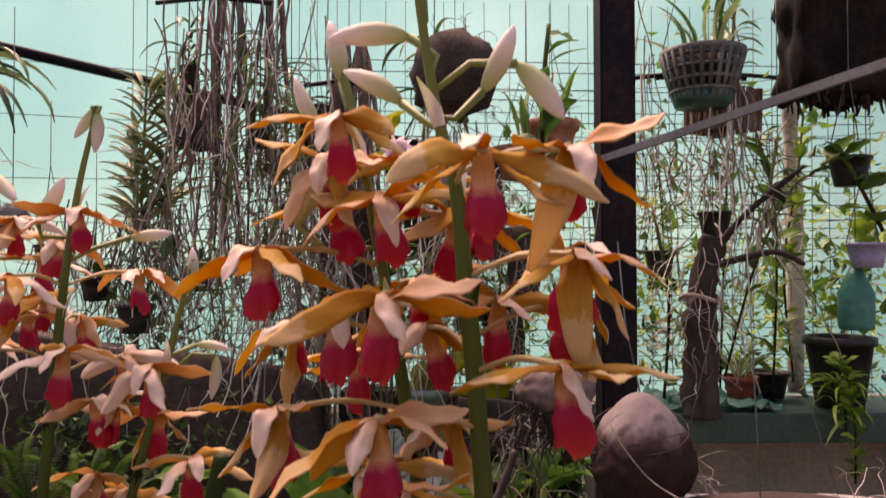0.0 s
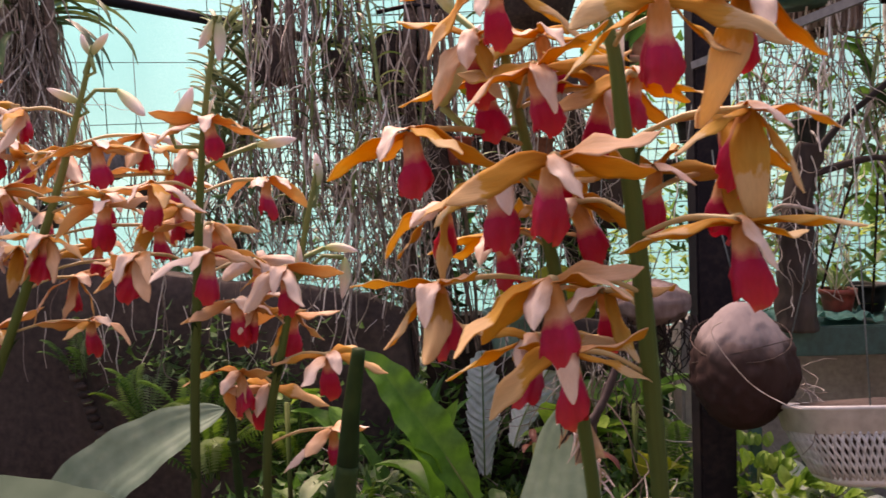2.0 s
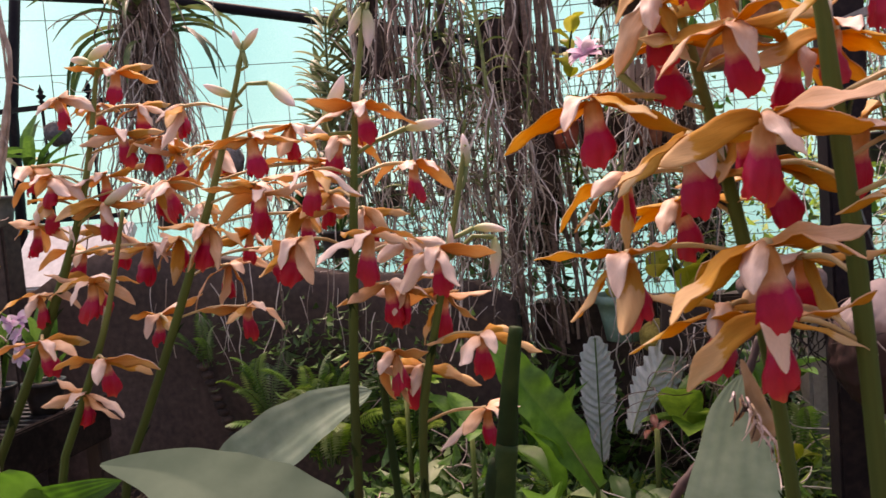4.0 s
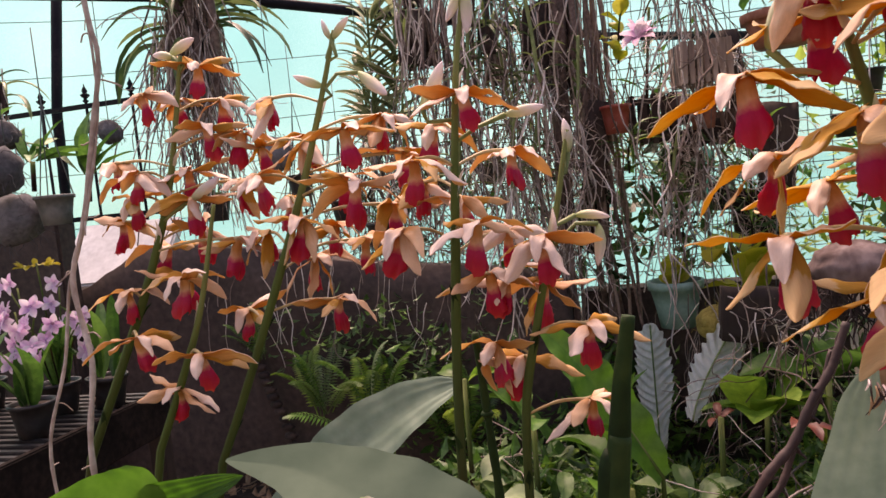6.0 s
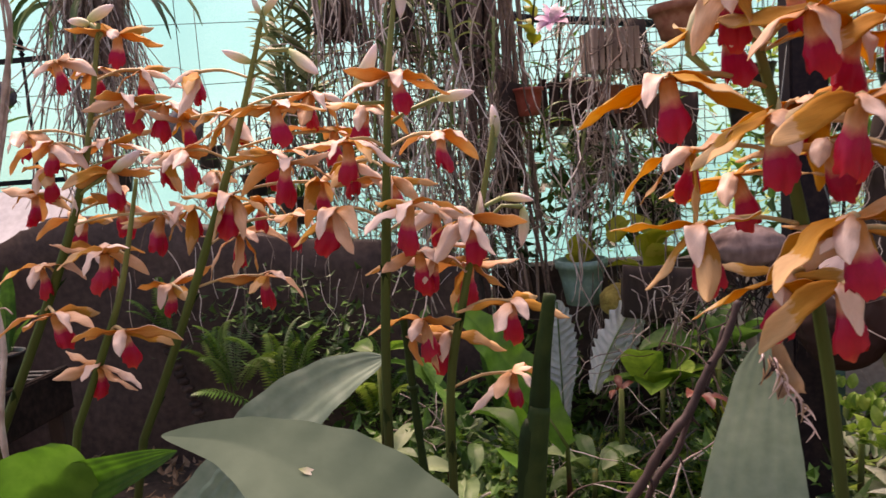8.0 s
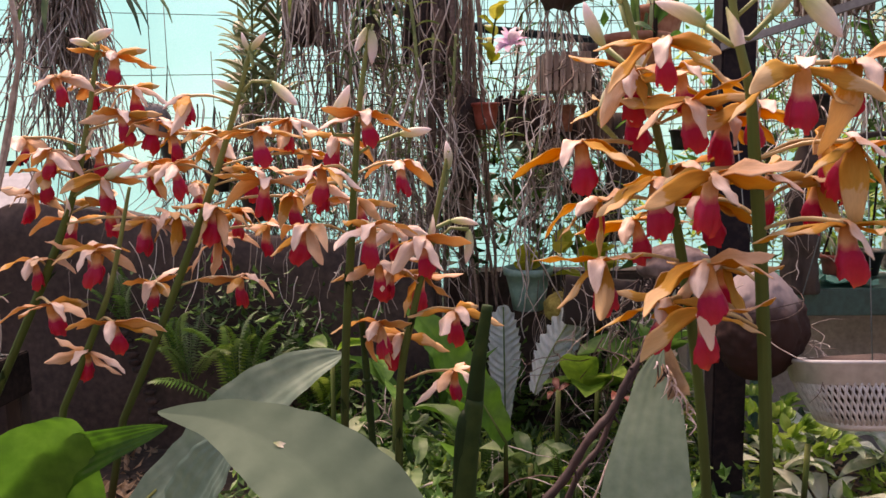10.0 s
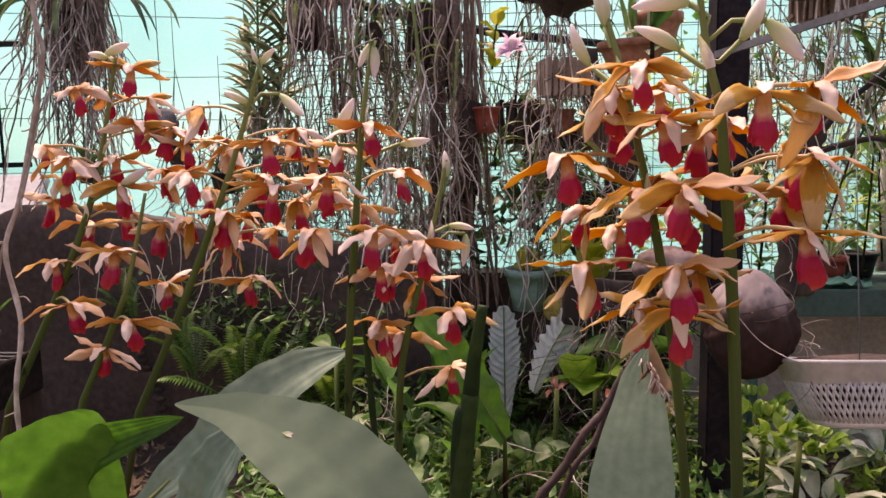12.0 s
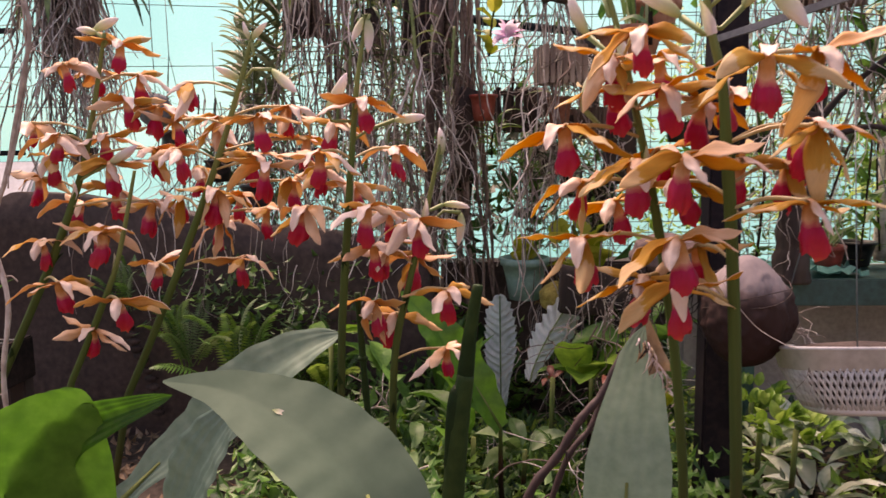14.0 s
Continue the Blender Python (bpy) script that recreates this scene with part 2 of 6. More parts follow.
TEPAL = banded("tepal_inner", [(0.1, (0.4, 0.12, 0.01)), (0.5, (0.55, 0.235, 0.02)), (1.0, (0.64, 0.35, 0.045))], "X", 0.5, 0.6, 0.3, 0.1)
TEPALBACK = banded("tepal_outer", [(0.1, (0.4, 0.12, 0.012)), (0.5, (0.54, 0.235, 0.028)), (0.95, (0.63, 0.35, 0.07)), (1.15, (0.74, 0.52, 0.28))], "X", 0.45, 0.6, 0.35, 0.12)
TEPALGOLD = banded("tepal_golden", [(0.1, (0.42, 0.15, 0.015)), (0.5, (0.58, 0.3, 0.04)), (0.95, (0.68, 0.44, 0.11)), (1.15, (0.76, 0.62, 0.38))], "X", 0.48, 0.6, 0.35, 0.12)
TEPALPALE = banded("tepal_pale_inner", [(0.1, (0.42, 0.145, 0.03)), (0.5, (0.59, 0.28, 0.075)), (1.0, (0.7, 0.45, 0.19))], "X", 0.45, 0.5, 0.3, 0.25)
HOODBACK = banded("hood_outer", [(0.1, (0.5, 0.19, 0.06)), (0.45, (0.7, 0.42, 0.25)), (0.9, (0.84, 0.7, 0.62))], "X", 0.3, 0.5, 0.3, 0.3)
TEPALSALMON = banded("tepal_salmon", [(0.1, (0.42, 0.14, 0.03)), (0.5, (0.62, 0.3, 0.1)), (1.0, (0.78, 0.54, 0.36))], "X", 0.4, 0.5, 0.35, 0.25)
LIP = banded("lip", [(0.08, (0.64, 0.12, 0.05)), (0.22, (0.58, 0.03, 0.035)), (0.45, (0.5, 0.008, 0.04)), (0.69, (0.5, 0.015, 0.09)), (0.77, (0.64, 0.2, 0.17)), (0.84, (0.72, 0.42, 0.25)), (1.0, (0.62, 0.29, 0.09))], "Z", 0.3, 0.42, 0.16)
PINKPETAL = material("pink_petal", [(0.6, 0.3, 0.58), (0.75, 0.52, 0.72), (0.86, 0.78, 0.84)], 0.5, 60, 20, 0.1, see=0.4)
YELLOWPETAL = material("yellow_petal", [(0.6, 0.42, 0.03), (0.75, 0.6, 0.06), (0.85, 0.72, 0.15)], 0.5, 60, 20, 0.1, see=0.3)
REDLEAF = material("red_leaf", [(0.06, 0.015, 0.012), (0.15, 0.035, 0.02), (0.28, 0.09, 0.05)], 0.5, 50, 9, 0.2, see=0.3)


# ---- builders ----
rnd = random.Random(11)
UP = Vector((0, 0, 1))


def mesh_of(name, bm, mats, smooth=True):
    me = bpy.data.meshes.new(name)
    bm.normal_update()
    bm.to_mesh(me)
    bm.free()
    for m in mats if isinstance(mats, (list, tuple)) else [mats]:
        me.materials.append(m)
    if smooth:
        me.polygons.foreach_set("use_smooth", [True] * len(me.polygons))
    return me


def part(name, bm, mats, parent=None, label="", smooth=True, m=None):
    ob = new(name, bm if isinstance(bm, bpy.types.Mesh) else mesh_of(name, bm, mats, smooth))
    if parent:
        ob.parent = parent
    if m is not None:
        ob.matrix_basis = m
    return tagged(ob, label)


def thing(name, at, label, category, group="", kind="", m=None):
    e = new(name)
    e.empty_display_size = 0.05
    e.matrix_basis = m if m is not None else Matrix.Translation(at)
    bpy.context.view_layer.update()
    return tagged(e, label, category, group, kind)


def tube(bm, pts, radii, sides=6, cap=True):
    pts = [Vector(p) for p in pts]
    if not isinstance(radii, (list, tuple)):
        radii = [radii] * len(pts)
    rings, side = [], None
    for i, p in enumerate(pts):
        d = (pts[min(i + 1, len(pts) - 1)] - pts[max(i - 1, 0)]).normalized()
        if side is None:
            side = d.orthogonal().normalized()
        side = (side - d * side.dot(d)).normalized()
        up = d.cross(side)
        rings.append([bm.verts.new(p + radii[i] * (math.cos(a) * side + math.sin(a) * up)) for a in [2 * math.pi * k / sides for k in range(sides)]])
    for a, b in zip(rings, rings[1:]):
        for k in range(sides):
            bm.faces.new((a[k], a[(k + 1) % sides], b[(k + 1) % sides], b[k]))
    if cap:
        bm.faces.new(rings[0][::-1])
        bm.faces.new(rings[-1])
    return bm


def smooth_line(pts, n=6):
    """A gliding line through the points."""
    pts = [Vector(p) for p in pts]
    out = []
    for i in range(len(pts) - 1):
        a, b, c, d = pts[max(i - 1, 0)], pts[i], pts[i + 1], pts[min(i + 2, len(pts) - 1)]
        for k in range(n):
            t = k / n
            out.append(0.5 * ((2 * b) + (c - a) * t + (2 * a - 5 * b + 4 * c - d) * t * t + (3 * b - a - 3 * c + d) * t ** 3))
    return out + [pts[-1]]


def box(bm, lo, hi, bevel=0.0):
    made = bmesh.ops.create_cube(bm, size=1.0)["verts"]
    c, s = (Vector(lo) + Vector(hi)) / 2, Vector(hi) - Vector(lo)
    for v in made:
        v.co = Vector((v.co.x * s.x, v.co.y * s.y, v.co.z * s.z)) + c
    if bevel:
        bmesh.ops.bevel(bm, geom=list({e for v in made for e in v.link_edges}), offset=bevel, segments=2, affect="EDGES")
    return bm


def lathe(bm, profile, sides=24, wob=0.0, seed=1):
    rings = []
    r = random.Random(seed)
    for rad, z in profile:
        rings.append([bm.verts.new((rad * (1 + wob * (r.random() - 0.5)) * math.cos(2 * math.pi * k / sides), rad * (1 + wob * (r.random() - 0.5)) * math.sin(2 * math.pi * k / sides), z)) for k in range(sides)])
    for a, b in zip(rings, rings[1:]):
        for k in range(sides):
            bm.faces.new((a[k], a[(k + 1) % sides], b[(k + 1) % sides], b[k]))
    return rings


def blade(bm, pts, widths, normal=UP, fold=0.15, across=4, wave=0.0, pleats=0, depth=0.0, mat=0, thick=0.0):
    """A leaf along a line of points: folded, waved or pleated, with the given widths."""
    pts = [Vector(p) for p in pts]
    n = len(pts)
    r = random.Random(int(abs(pts[0].x * 977 + pts[-1].z * 571) * 100))
    ph = r.random() * 6
    layers = []
    for layer in range(2 if thick else 1):
        rows = []
        for i, p in enumerate(pts):
            d = (pts[min(i + 1, n - 1)] - pts[max(i - 1, 0)]).normalized()
            s = d.cross(Vector(normal))
            s = s.normalized() if s.length > 1e-4 else d.orthogonal().normalized()
            u = s.cross(d).normalized()
            w = widths[i] if isinstance(widths, (list, tuple)) else widths
            row = []
            for k in range(across + 1):
                v = 2 * k / across - 1
                h = abs(v) * fold * w + wave * w * math.sin(i * 1.3 + ph + (2 if v > 0 else 0)) * abs(v)
                if pleats:
                    h += depth * math.cos(v * math.pi * pleats) * min(1, w * 40)
                row.append(bm.verts.new(p + s * v * w / 2 + u * (h - layer * thick)))
            rows.append(row)
        for a, b in zip(rows, rows[1:]):
            for k in range(across):
                q = (a[k], a[k + 1], b[k + 1], b[k])
                f = bm.faces.new(q if layer == 0 else q[::-1])
                f.material_index = mat if layer == 0 else mat + 1
        layers.append(rows)
    if thick:
        a, b = layers
        for i in range(n - 1):
            for k in (0, across):
                q = (a[i][k], a[i + 1][k], b[i + 1][k], b[i][k])
                bm.faces.new(q if k == 0 else q[::-1]).material_index = mat
    return bm


def leaf_widths(n, w, belly=0.45, tip=0.02, foot=0.25):
    out = []
    for i in range(n):
        s = i / (n - 1)
        v = math.sin(math.pi * min(1, max(0, s ** (math.log(0.5) / math.log(belly))))) ** 0.75
        out.append(max(w * v, w * tip, w * foot * (1 - s / 0.3) if s < 0.3 else 0))
    return out


# ---- the setting ----
def ground():
    bm = bmesh.new()
    xs = [-400, -60, -15] + [-6 + 0.15 * i for i in range(81)] + [15, 60, 400]
    ys = [-400, -60, -15] + [-4 + 0.15 * i for i in range(81)] + [20, 60, 400]
    grid = [[bm.verts.new((x, y, 0.05 * noise.noise((x * 1.3, y * 1.3, 0)) + 0.02 * noise.noise((x * 6, y * 6, 3)) if abs(x) < 8 and abs(y) < 9 else 0)) for y in ys] for x in xs]
    for a, b in zip(grid, grid[1:]):
        for k in range(len(ys) - 1):
            bm.faces.new((a[k], b[k], b[k + 1], a[k + 1]))
    tagged(part("ground", bm, SOIL), "dark moist soil with leaf litter", "ground", kind="structure")


def bank_wall():
    """The stained concrete wall at the back, with an uneven top."""
    bm = bmesh.new()
    tops = [(-3.4, 0.62), (-2.39, 0.83), (-2.15, 0.95), (-1.977, 1.01), (-1.6, 0.97), (-1.25, 0.9), (-1.03, 0.86), (-0.77, 0.84), (-0.5, 0.79), (-0.36, 0.72), (-0.32, 0.3)]
    fine = []
    for (x0, z0), (x1, z1) in zip(tops, tops[1:]):
        for k in range(6):
            t = k / 6
            fine.append((x0 + (x1 - x0) * t, z0 + (z1 - z0) * t + 0.012 * noise.noise((x0 * 9 + t * 5, 1, 2))))
    fine.append(tops[-1])
    cols = []
    for x, z in fine:
        col = []
        for k in range(9):
            zz = -0.1 + (z + 0.1) * k / 8
            col.append(bm.verts.new((x, 2.72 + 0.02 * noise.noise((x * 3, zz * 3, 7)), zz)))
        col.append(bm.verts.new((x, 2.9, z - 0.01)))
        col.append(bm.verts.new((x, 2.9, -0.1)))
        cols.append(col)
    for a, b in zip(cols, cols[1:]):
        for k in range(10):
            bm.faces.new((a[k], b[k], b[k + 1], a[k + 1]))
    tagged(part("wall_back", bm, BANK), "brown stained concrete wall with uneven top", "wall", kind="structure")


def plain_wall(name, lo, hi, mat, label, bevel=0.01):
    bm = box(bmesh.new(), lo, hi, bevel)
    return tagged(part(name, bm, mat, smooth=False), label, "wall", kind="structure")


def net_wall():
    """Shade cloth hung in soft folds round the house: a row of bays with seams."""
    bm = bmesh.new()
    line = smooth_line([(-6.5, -1.0, 0), (-6.0, 2.5, 0), (-4.6, 4.6, 0), (-2.0, 5.6, 0), (0.8, 6.2, 0), (3.4, 5.6, 0), (5.2, 3.0, 0), (5.6, -1.0, 0)], 14)
    cols = []
    for i, p in enumerate(line):
        cols.append([bm.verts.new((p.x, p.y + 0.05 * math.sin(i * 1.7) * (1 - k / 14) + 0.03 * noise.noise((i * 0.4, k * 0.5, 0)), 0.05 + 3.6 * k / 12)) for k in range(13)])
    for a, b in zip(cols, cols[1:]):
        for k in range(12):
            bm.faces.new((a[k], b[k], b[k + 1], a[k + 1]))
    tagged(part("backdrop_net", bm, NET), "bright turquoise shade cloth wall lit from behind", "shade net", kind="structure")


ground()
bank_wall()
plain_wall("wall_right", (0.64, 2.82, -0.1), (3.6, 2.98, 0.66), GREYWALL, "low grey rendered wall under the bench")
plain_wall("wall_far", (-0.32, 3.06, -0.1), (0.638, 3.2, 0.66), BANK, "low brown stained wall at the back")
ledge = plain_wall("wall_outer", (-0.27, -0.2, -0.03), (0.27, 0.2, 0.03), WHITEWALL, "sloping white painted slab outside")
ledge.matrix_basis = pose(-2.55, 3.25, 0.96, 45, 0, 8)
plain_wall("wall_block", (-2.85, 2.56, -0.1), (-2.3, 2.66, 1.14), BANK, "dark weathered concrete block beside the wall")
# unseen wall added behind the camera to bounce sun onto the plants
plain_wall("wall_rear", (-6.5, -2.7, -0.1), (5.6, -2.5, 2.7), BOUNCEWALL, "added pale bounce wall behind the camera")
net_wall()


def pipe(name, pts, r, mat, label, sides=10, category="pipe"):
    bm = tube(bmesh.new(), pts, r, sides)
    return tagged(part(name, bm, mat), label, category, kind="structure")


pipe("rail_back", [(-3.6, 3.2, 2.38), (-2.24, 3.9, 2.3), (-0.15, 5.5, 2.06), (1.2, 6.1, 1.98)], 0.03, STEEL, "dark steel rail along the net")
for k, z in enumerate((1.05, 1.5, 1.78, 2.15, 2.6)):
    cord = [Vector(p) + Vector((0, -0.09, z + 0.05 * math.sin(k * 2.1 + i))) for i, p in enumerate([(-5.9, 2.55, 0), (-4.55, 4.5, 0), (-2.0, 5.5, 0), (0.8, 6.1, 0), (3.3, 5.5, 0), (5.1, 3.0, 0)])]
    pipe("net_cord_%d" % (k + 1), smooth_line(cord, 8), 0.003, WIRE, "thin cord along the shade cloth", 5, "cord")
pipe("pole_left", [(-3.95, 4.5, -0.1), (-3.87, 4.5, 1.9), (-3.66, 4.5, 3.2)], 0.035, STEEL, "dark leaning steel pole by the net", category="pole")


def steel_post():
    bm = box(bmesh.new(), (0.483, 1.96, -0.05), (0.572, 2.05, 2.7), 0.006)
    tagged(part("post", bm, STEEL, smooth=False), "black painted square steel post", "post", kind="structure")


def cross_bar():
    a, b = Vector((0.48, 1.955, 1.425)), Vector((1.05, 1.1, 1.56))
    d = (b - a).normalized()
    s = d.cross(UP).normalized()
    u = s.cross(d)
    bm = bmesh.new()
    ring = [[bm.verts.new(p + s * i * 0.005 + u * j * 0.009) for i, j in ((-1, -1), (1, -1), (1, 1), (-1, 1))] for p in (a, b)]
    for k in range(4):
        bm.faces.new((ring[0][k], ring[0][(k + 1) % 4], ring[1][(k + 1) % 4], ring[1][k]))
    bm.faces.new(ring[0][::-1])
    bm.faces.new(ring[1])
    tagged(part("rail_bar", bm, BARM, smooth=False), "flat grey steel bar bolted to the post", "bar", kind="structure")


steel_post()
cross_bar()


def wire_fence():
    f = thing("wire_fence", (0, 4.6, 0), "dark welded wire mesh fence before the net", "fence")
    long_bm = tube(bmesh.new(), [(0, 0, 0), (4.2, 0.25, 0)], 0.0034, 4)
    high_bm = tube(bmesh.new(), [(0, 0, 0), (0, 0, 2.6)], 0.0028, 4)
    long_me, high_me = mesh_of("wire", long_bm, MESH), mesh_of("wire", high_bm, MESH)
    for i in range(27):
        part("wire", long_me, None, f, m=pose(-1.3, rnd.uniform(-0.01, 0.01), 0.35 + 0.08 * i, 0, rnd.uniform(-0.5, 0.5), 0))
    for i in range(33):
        part("wire", high_me, None, f, m=pose(-1.3 + 0.13 * i, 0.005 + 0.25 * i / 33, 0.2, 0, rnd.uniform(-0.5, 0.5), 0))


wire_fence()


def spear_fence():
    f = thing("iron_fence", (-3.6, 4.15, 0), "black iron fence with spear finials", "fence")
    for z in (1.16, 1.86):
        part("rail", box(bmesh.new(), (-1.5, -0.012, z - 0.015), (0.75, 0.012, z + 0.015), 0.003), STEEL, f, smooth=False)
    bar_me = mesh_of("bar", tube(bmesh.new(), [(0, 0, 0.4), (0, 0, 1.88)], 0.009, 6), STEEL)
    bm = bmesh.new()
    lathe(bm, [(0.008, 0), (0.02, 0.012), (0.008, 0.024), (0.024, 0.04), (0.03, 0.05), (0.012, 0.06), (0.018, 0.075), (0.006, 0.1), (0.001, 0.12)], 8)
    fin_me = mesh_of("finial", bm, STEEL)
    for i in range(7):
        b = part("bar", bar_me, None, f, m=pose(-1.4 + 0.33 * i, 0, 0))
        part("finial", fin_me, None, b, m=pose(0, 0, 1.88))


spear_fence()

# ---- flowers ----
def tepal_mesh(length, width, rise, droop, curl, back, seed, inner=TEPAL):
    """An oblong tepal: narrow foot, even middle, bluntly pointed tip, arched and a little twisted."""
    r = random.Random(seed)
    n = 12
    tw, ph = r.uniform(-0.4, 0.4), r.uniform(0, 6)
    steps = [1 - (1 - i / (n - 1)) ** 1.25 for i in range(n)]
    pts = [Vector((length * (s - 0.12 * droop * s * s), length * tw * s * s * 0.5, length * (rise * s - droop * s * s + curl * s ** 4 + 0.02 * math.sin(7 * s + ph)))) for s in steps]
    w = [max(0.0008, width * min(1, 0.38 + 1.9 * s) * (1 - s ** 4.2) ** 0.8 * (1 + 0.06 * math.sin(9 * s + ph))) for s in steps]
    bm = bmesh.new()
    blade(bm, pts, w, UP + Vector((0, tw * 1.5, 0)), r.uniform(-0.32, 0.12), 6, 0.12, thick=0.0007)
    return mesh_of("tepal", bm, [back, inner])


def tepal_kit(skins, seed, narrow=1.0, flat=1.0, inner=TEPAL):
    """Fifteen tepals of differing arch and twist."""
    r = random.Random(seed)
    return [tepal_mesh(0.06 * r.uniform(0.88, 1.06), narrow * r.uniform(0.0145, 0.0185), r.uniform(0.02, 0.3) * flat, r.uniform(0.25, 0.8) * flat, r.uniform(-0.05, 0.3), skins[i % len(skins)], seed * 10 + i, inner) for i in range(15)]


TEPALS = tepal_kit([TEPALBACK, TEPALGOLD, TEPALBACK, TEPALGOLD, TEPALSALMON], 5, 1.05, 0.8)
SALMON = tepal_kit([TEPALSALMON, TEPALBACK, TEPALSALMON, TEPALBACK, HOODBACK], 7, 1.05, 0.98, TEPALPALE)
HOODS = [tepal_mesh(0.036, 0.0145, 0.3, 0.6 + 0.2 * i, 0.08 * i, HOODBACK, 25 + i) for i in range(3)]


def lip_mesh(seed):
    """A wide throat, a slight waist, and a full crumpled bell with a hanging front lobe."""
    r = random.Random(seed)
    bm = bmesh.new()
    n, sides = 15, 22
    p1, p2, wide, bend = r.uniform(0, 6), r.uniform(0, 6), r.uniform(0.88, 1.15), r.uniform(-0.004, 0.004)
    rings = []
    for i in range(n):
        s = i / (n - 1)
        rad = float(np.interp(s, (0, 0.1, 0.36, 0.46, 0.6, 0.76, 0.9, 1.0), (0.004, 0.006, 0.0068, 0.007, 0.009, 0.0104, 0.0106, 0.0098)))
        late = max(0, s - 0.42) / 0.58
        rad *= 1 + (wide - 1) * late
        ring = []
        for k in range(sides):
            a = 2 * math.pi * k / sides
            frill = 1 + late * (0.2 * math.sin(3 * a + p1) + 0.12 * math.sin(7 * a + p2 + 6 * s) + r.uniform(-0.12, 0.12)) + 0.05 * math.sin(2 * a + p2)
            drop = late * (0.0035 * math.sin(3 * a + p1) + 0.002 * math.sin(8 * a + p2) + r.uniform(-0.001, 0.001)) - late ** 3 * 0.004 * max(0, -math.sin(a)) ** 2
            ring.append(bm.verts.new((rad * 1.08 * math.cos(a) * frill + bend * s, rad * 0.9 * math.sin(a) * frill - 0.012 * s * s, -0.043 * s + drop)))
        rings.append(ring)
    for a, b in zip(rings, rings[1:]):
        for k in range(sides):
            bm.faces.new((b[k], b[(k + 1) % sides], a[(k + 1) % sides], a[k]))
    bm.faces.new(rings[0])
    return mesh_of("lip", bm, LIP)


LIPS = [lip_mesh(3 + i) for i in range(8)]


def bud_mesh(seed):
    r = random.Random(seed)
    bm = bmesh.new()
    prof = [(0.002, 0), (0.0038, 0.06), (0.0062, 0.2), (0.0078, 0.4), (0.0074, 0.6), (0.0054, 0.8), (0.0028, 0.93), (0.0005, 1.0)]
    rings = []
    for rad, s in prof:
        rings.append([bm.verts.new((0.05 * s, rad * (1 + 0.1 * math.cos(3 * a + seed)) * math.cos(a) + 0.007 * s * s, rad * 0.9 * math.sin(a) - 0.009 * s * s)) for a in [2 * math.pi * k / 12 for k in range(12)]])
    for a, b in zip(rings, rings[1:]):
        for k in range(12):
            bm.faces.new((a[k], a[(k + 1) % 12], b[(k + 1) % 12], b[k]))
    bm.faces.new(rings[0][::-1])
    bm.faces.new(rings[-1])
    return mesh_of("bud", bm, BUD)


BUDS = [bud_mesh(1), bud_mesh(2)]


def frame_along(p, d, roll=0.0):
    """A pose at p whose x axis points along d."""
    x = Vector(d).normalized()
    y = UP.cross(x)
    y = y.normalized() if y.length > 1e-3 else Vector((0, 1, 0))
    z = x.cross(y)
    return Matrix.Translation(p) @ Matrix((x, y, z)).transposed().to_4x4() @ pose(0, 0, 0, roll, 0, 0)


def flower(plant, hub, foot, facing, size=1.0, kit=None):
    """One nodding bloom: stalk from the stem, four side tepals, a hood and a hanging lip."""
    o = plant.matrix_basis.translation
    hub, foot = Vector(hub), Vector(foot)
    bm = bmesh.new()
    mid = (hub + foot) / 2 + Vector((0, 0, 0.006))
    tube(bm, [p - hub for p in smooth_line([foot, mid, hub], 4)], [0.0016] * 4 + [0.002] * 4 + [0.0038], 6)
    f = part("flower", bm, PEDICEL, plant, m=Matrix.Translation(hub - o))
    yaw = facing
    base = pose(0, 0, 0, rnd.uniform(-8, 14), rnd.uniform(-9, 9), yaw + rnd.uniform(-10, 10))
    low = rnd.random()
    pair = ((48, -40) if low < 0.25 else (112, -8) if low < 0.75 else (138, 8))
    for az, tilt in ((-90 + 72, 3), (-90 - 72, 3), (-90 + pair[0], pair[1]), (-90 - pair[0], pair[1])):
        az += rnd.uniform(-18, 18)
        part("tepal", (kit or TEPALS)[rnd.randrange(15)], None, f, m=base @ pose(0, 0, 0, 0, 0, az) @ pose(0.003, 0, 0, rnd.uniform(-40, 40), -tilt + rnd.uniform(-14, 18), 0) @ Matrix.Scale(size * rnd.uniform(0.86, 1.1), 4))
    part("hood", HOODS[rnd.randrange(3)], None, f, "pale pink hood tepal", m=base @ pose(0, 0, 0.002, 0, rnd.uniform(-8, 30), -90 + rnd.uniform(-30, 30)) @ Matrix.Scale(size, 4))
    part("lip", LIPS[rnd.randrange(8)], None, f, "crimson bell-shaped lip with pale throat", m=base @ pose(0, -0.002, -0.001, rnd.uniform(4, 26), rnd.uniform(-14, 14), rnd.uniform(-25, 25)) @ Matrix.Scale((0.5 + 0.42 * size) * rnd.uniform(0.8, 1.04), 4))
    return f


def nearest(line, p, below=0.012):
    q = Vector(p) - Vector((0, 0, below))
    return min(line, key=lambda v: abs(v.z - q.z) * 2 + (v - q).length * 0.2)


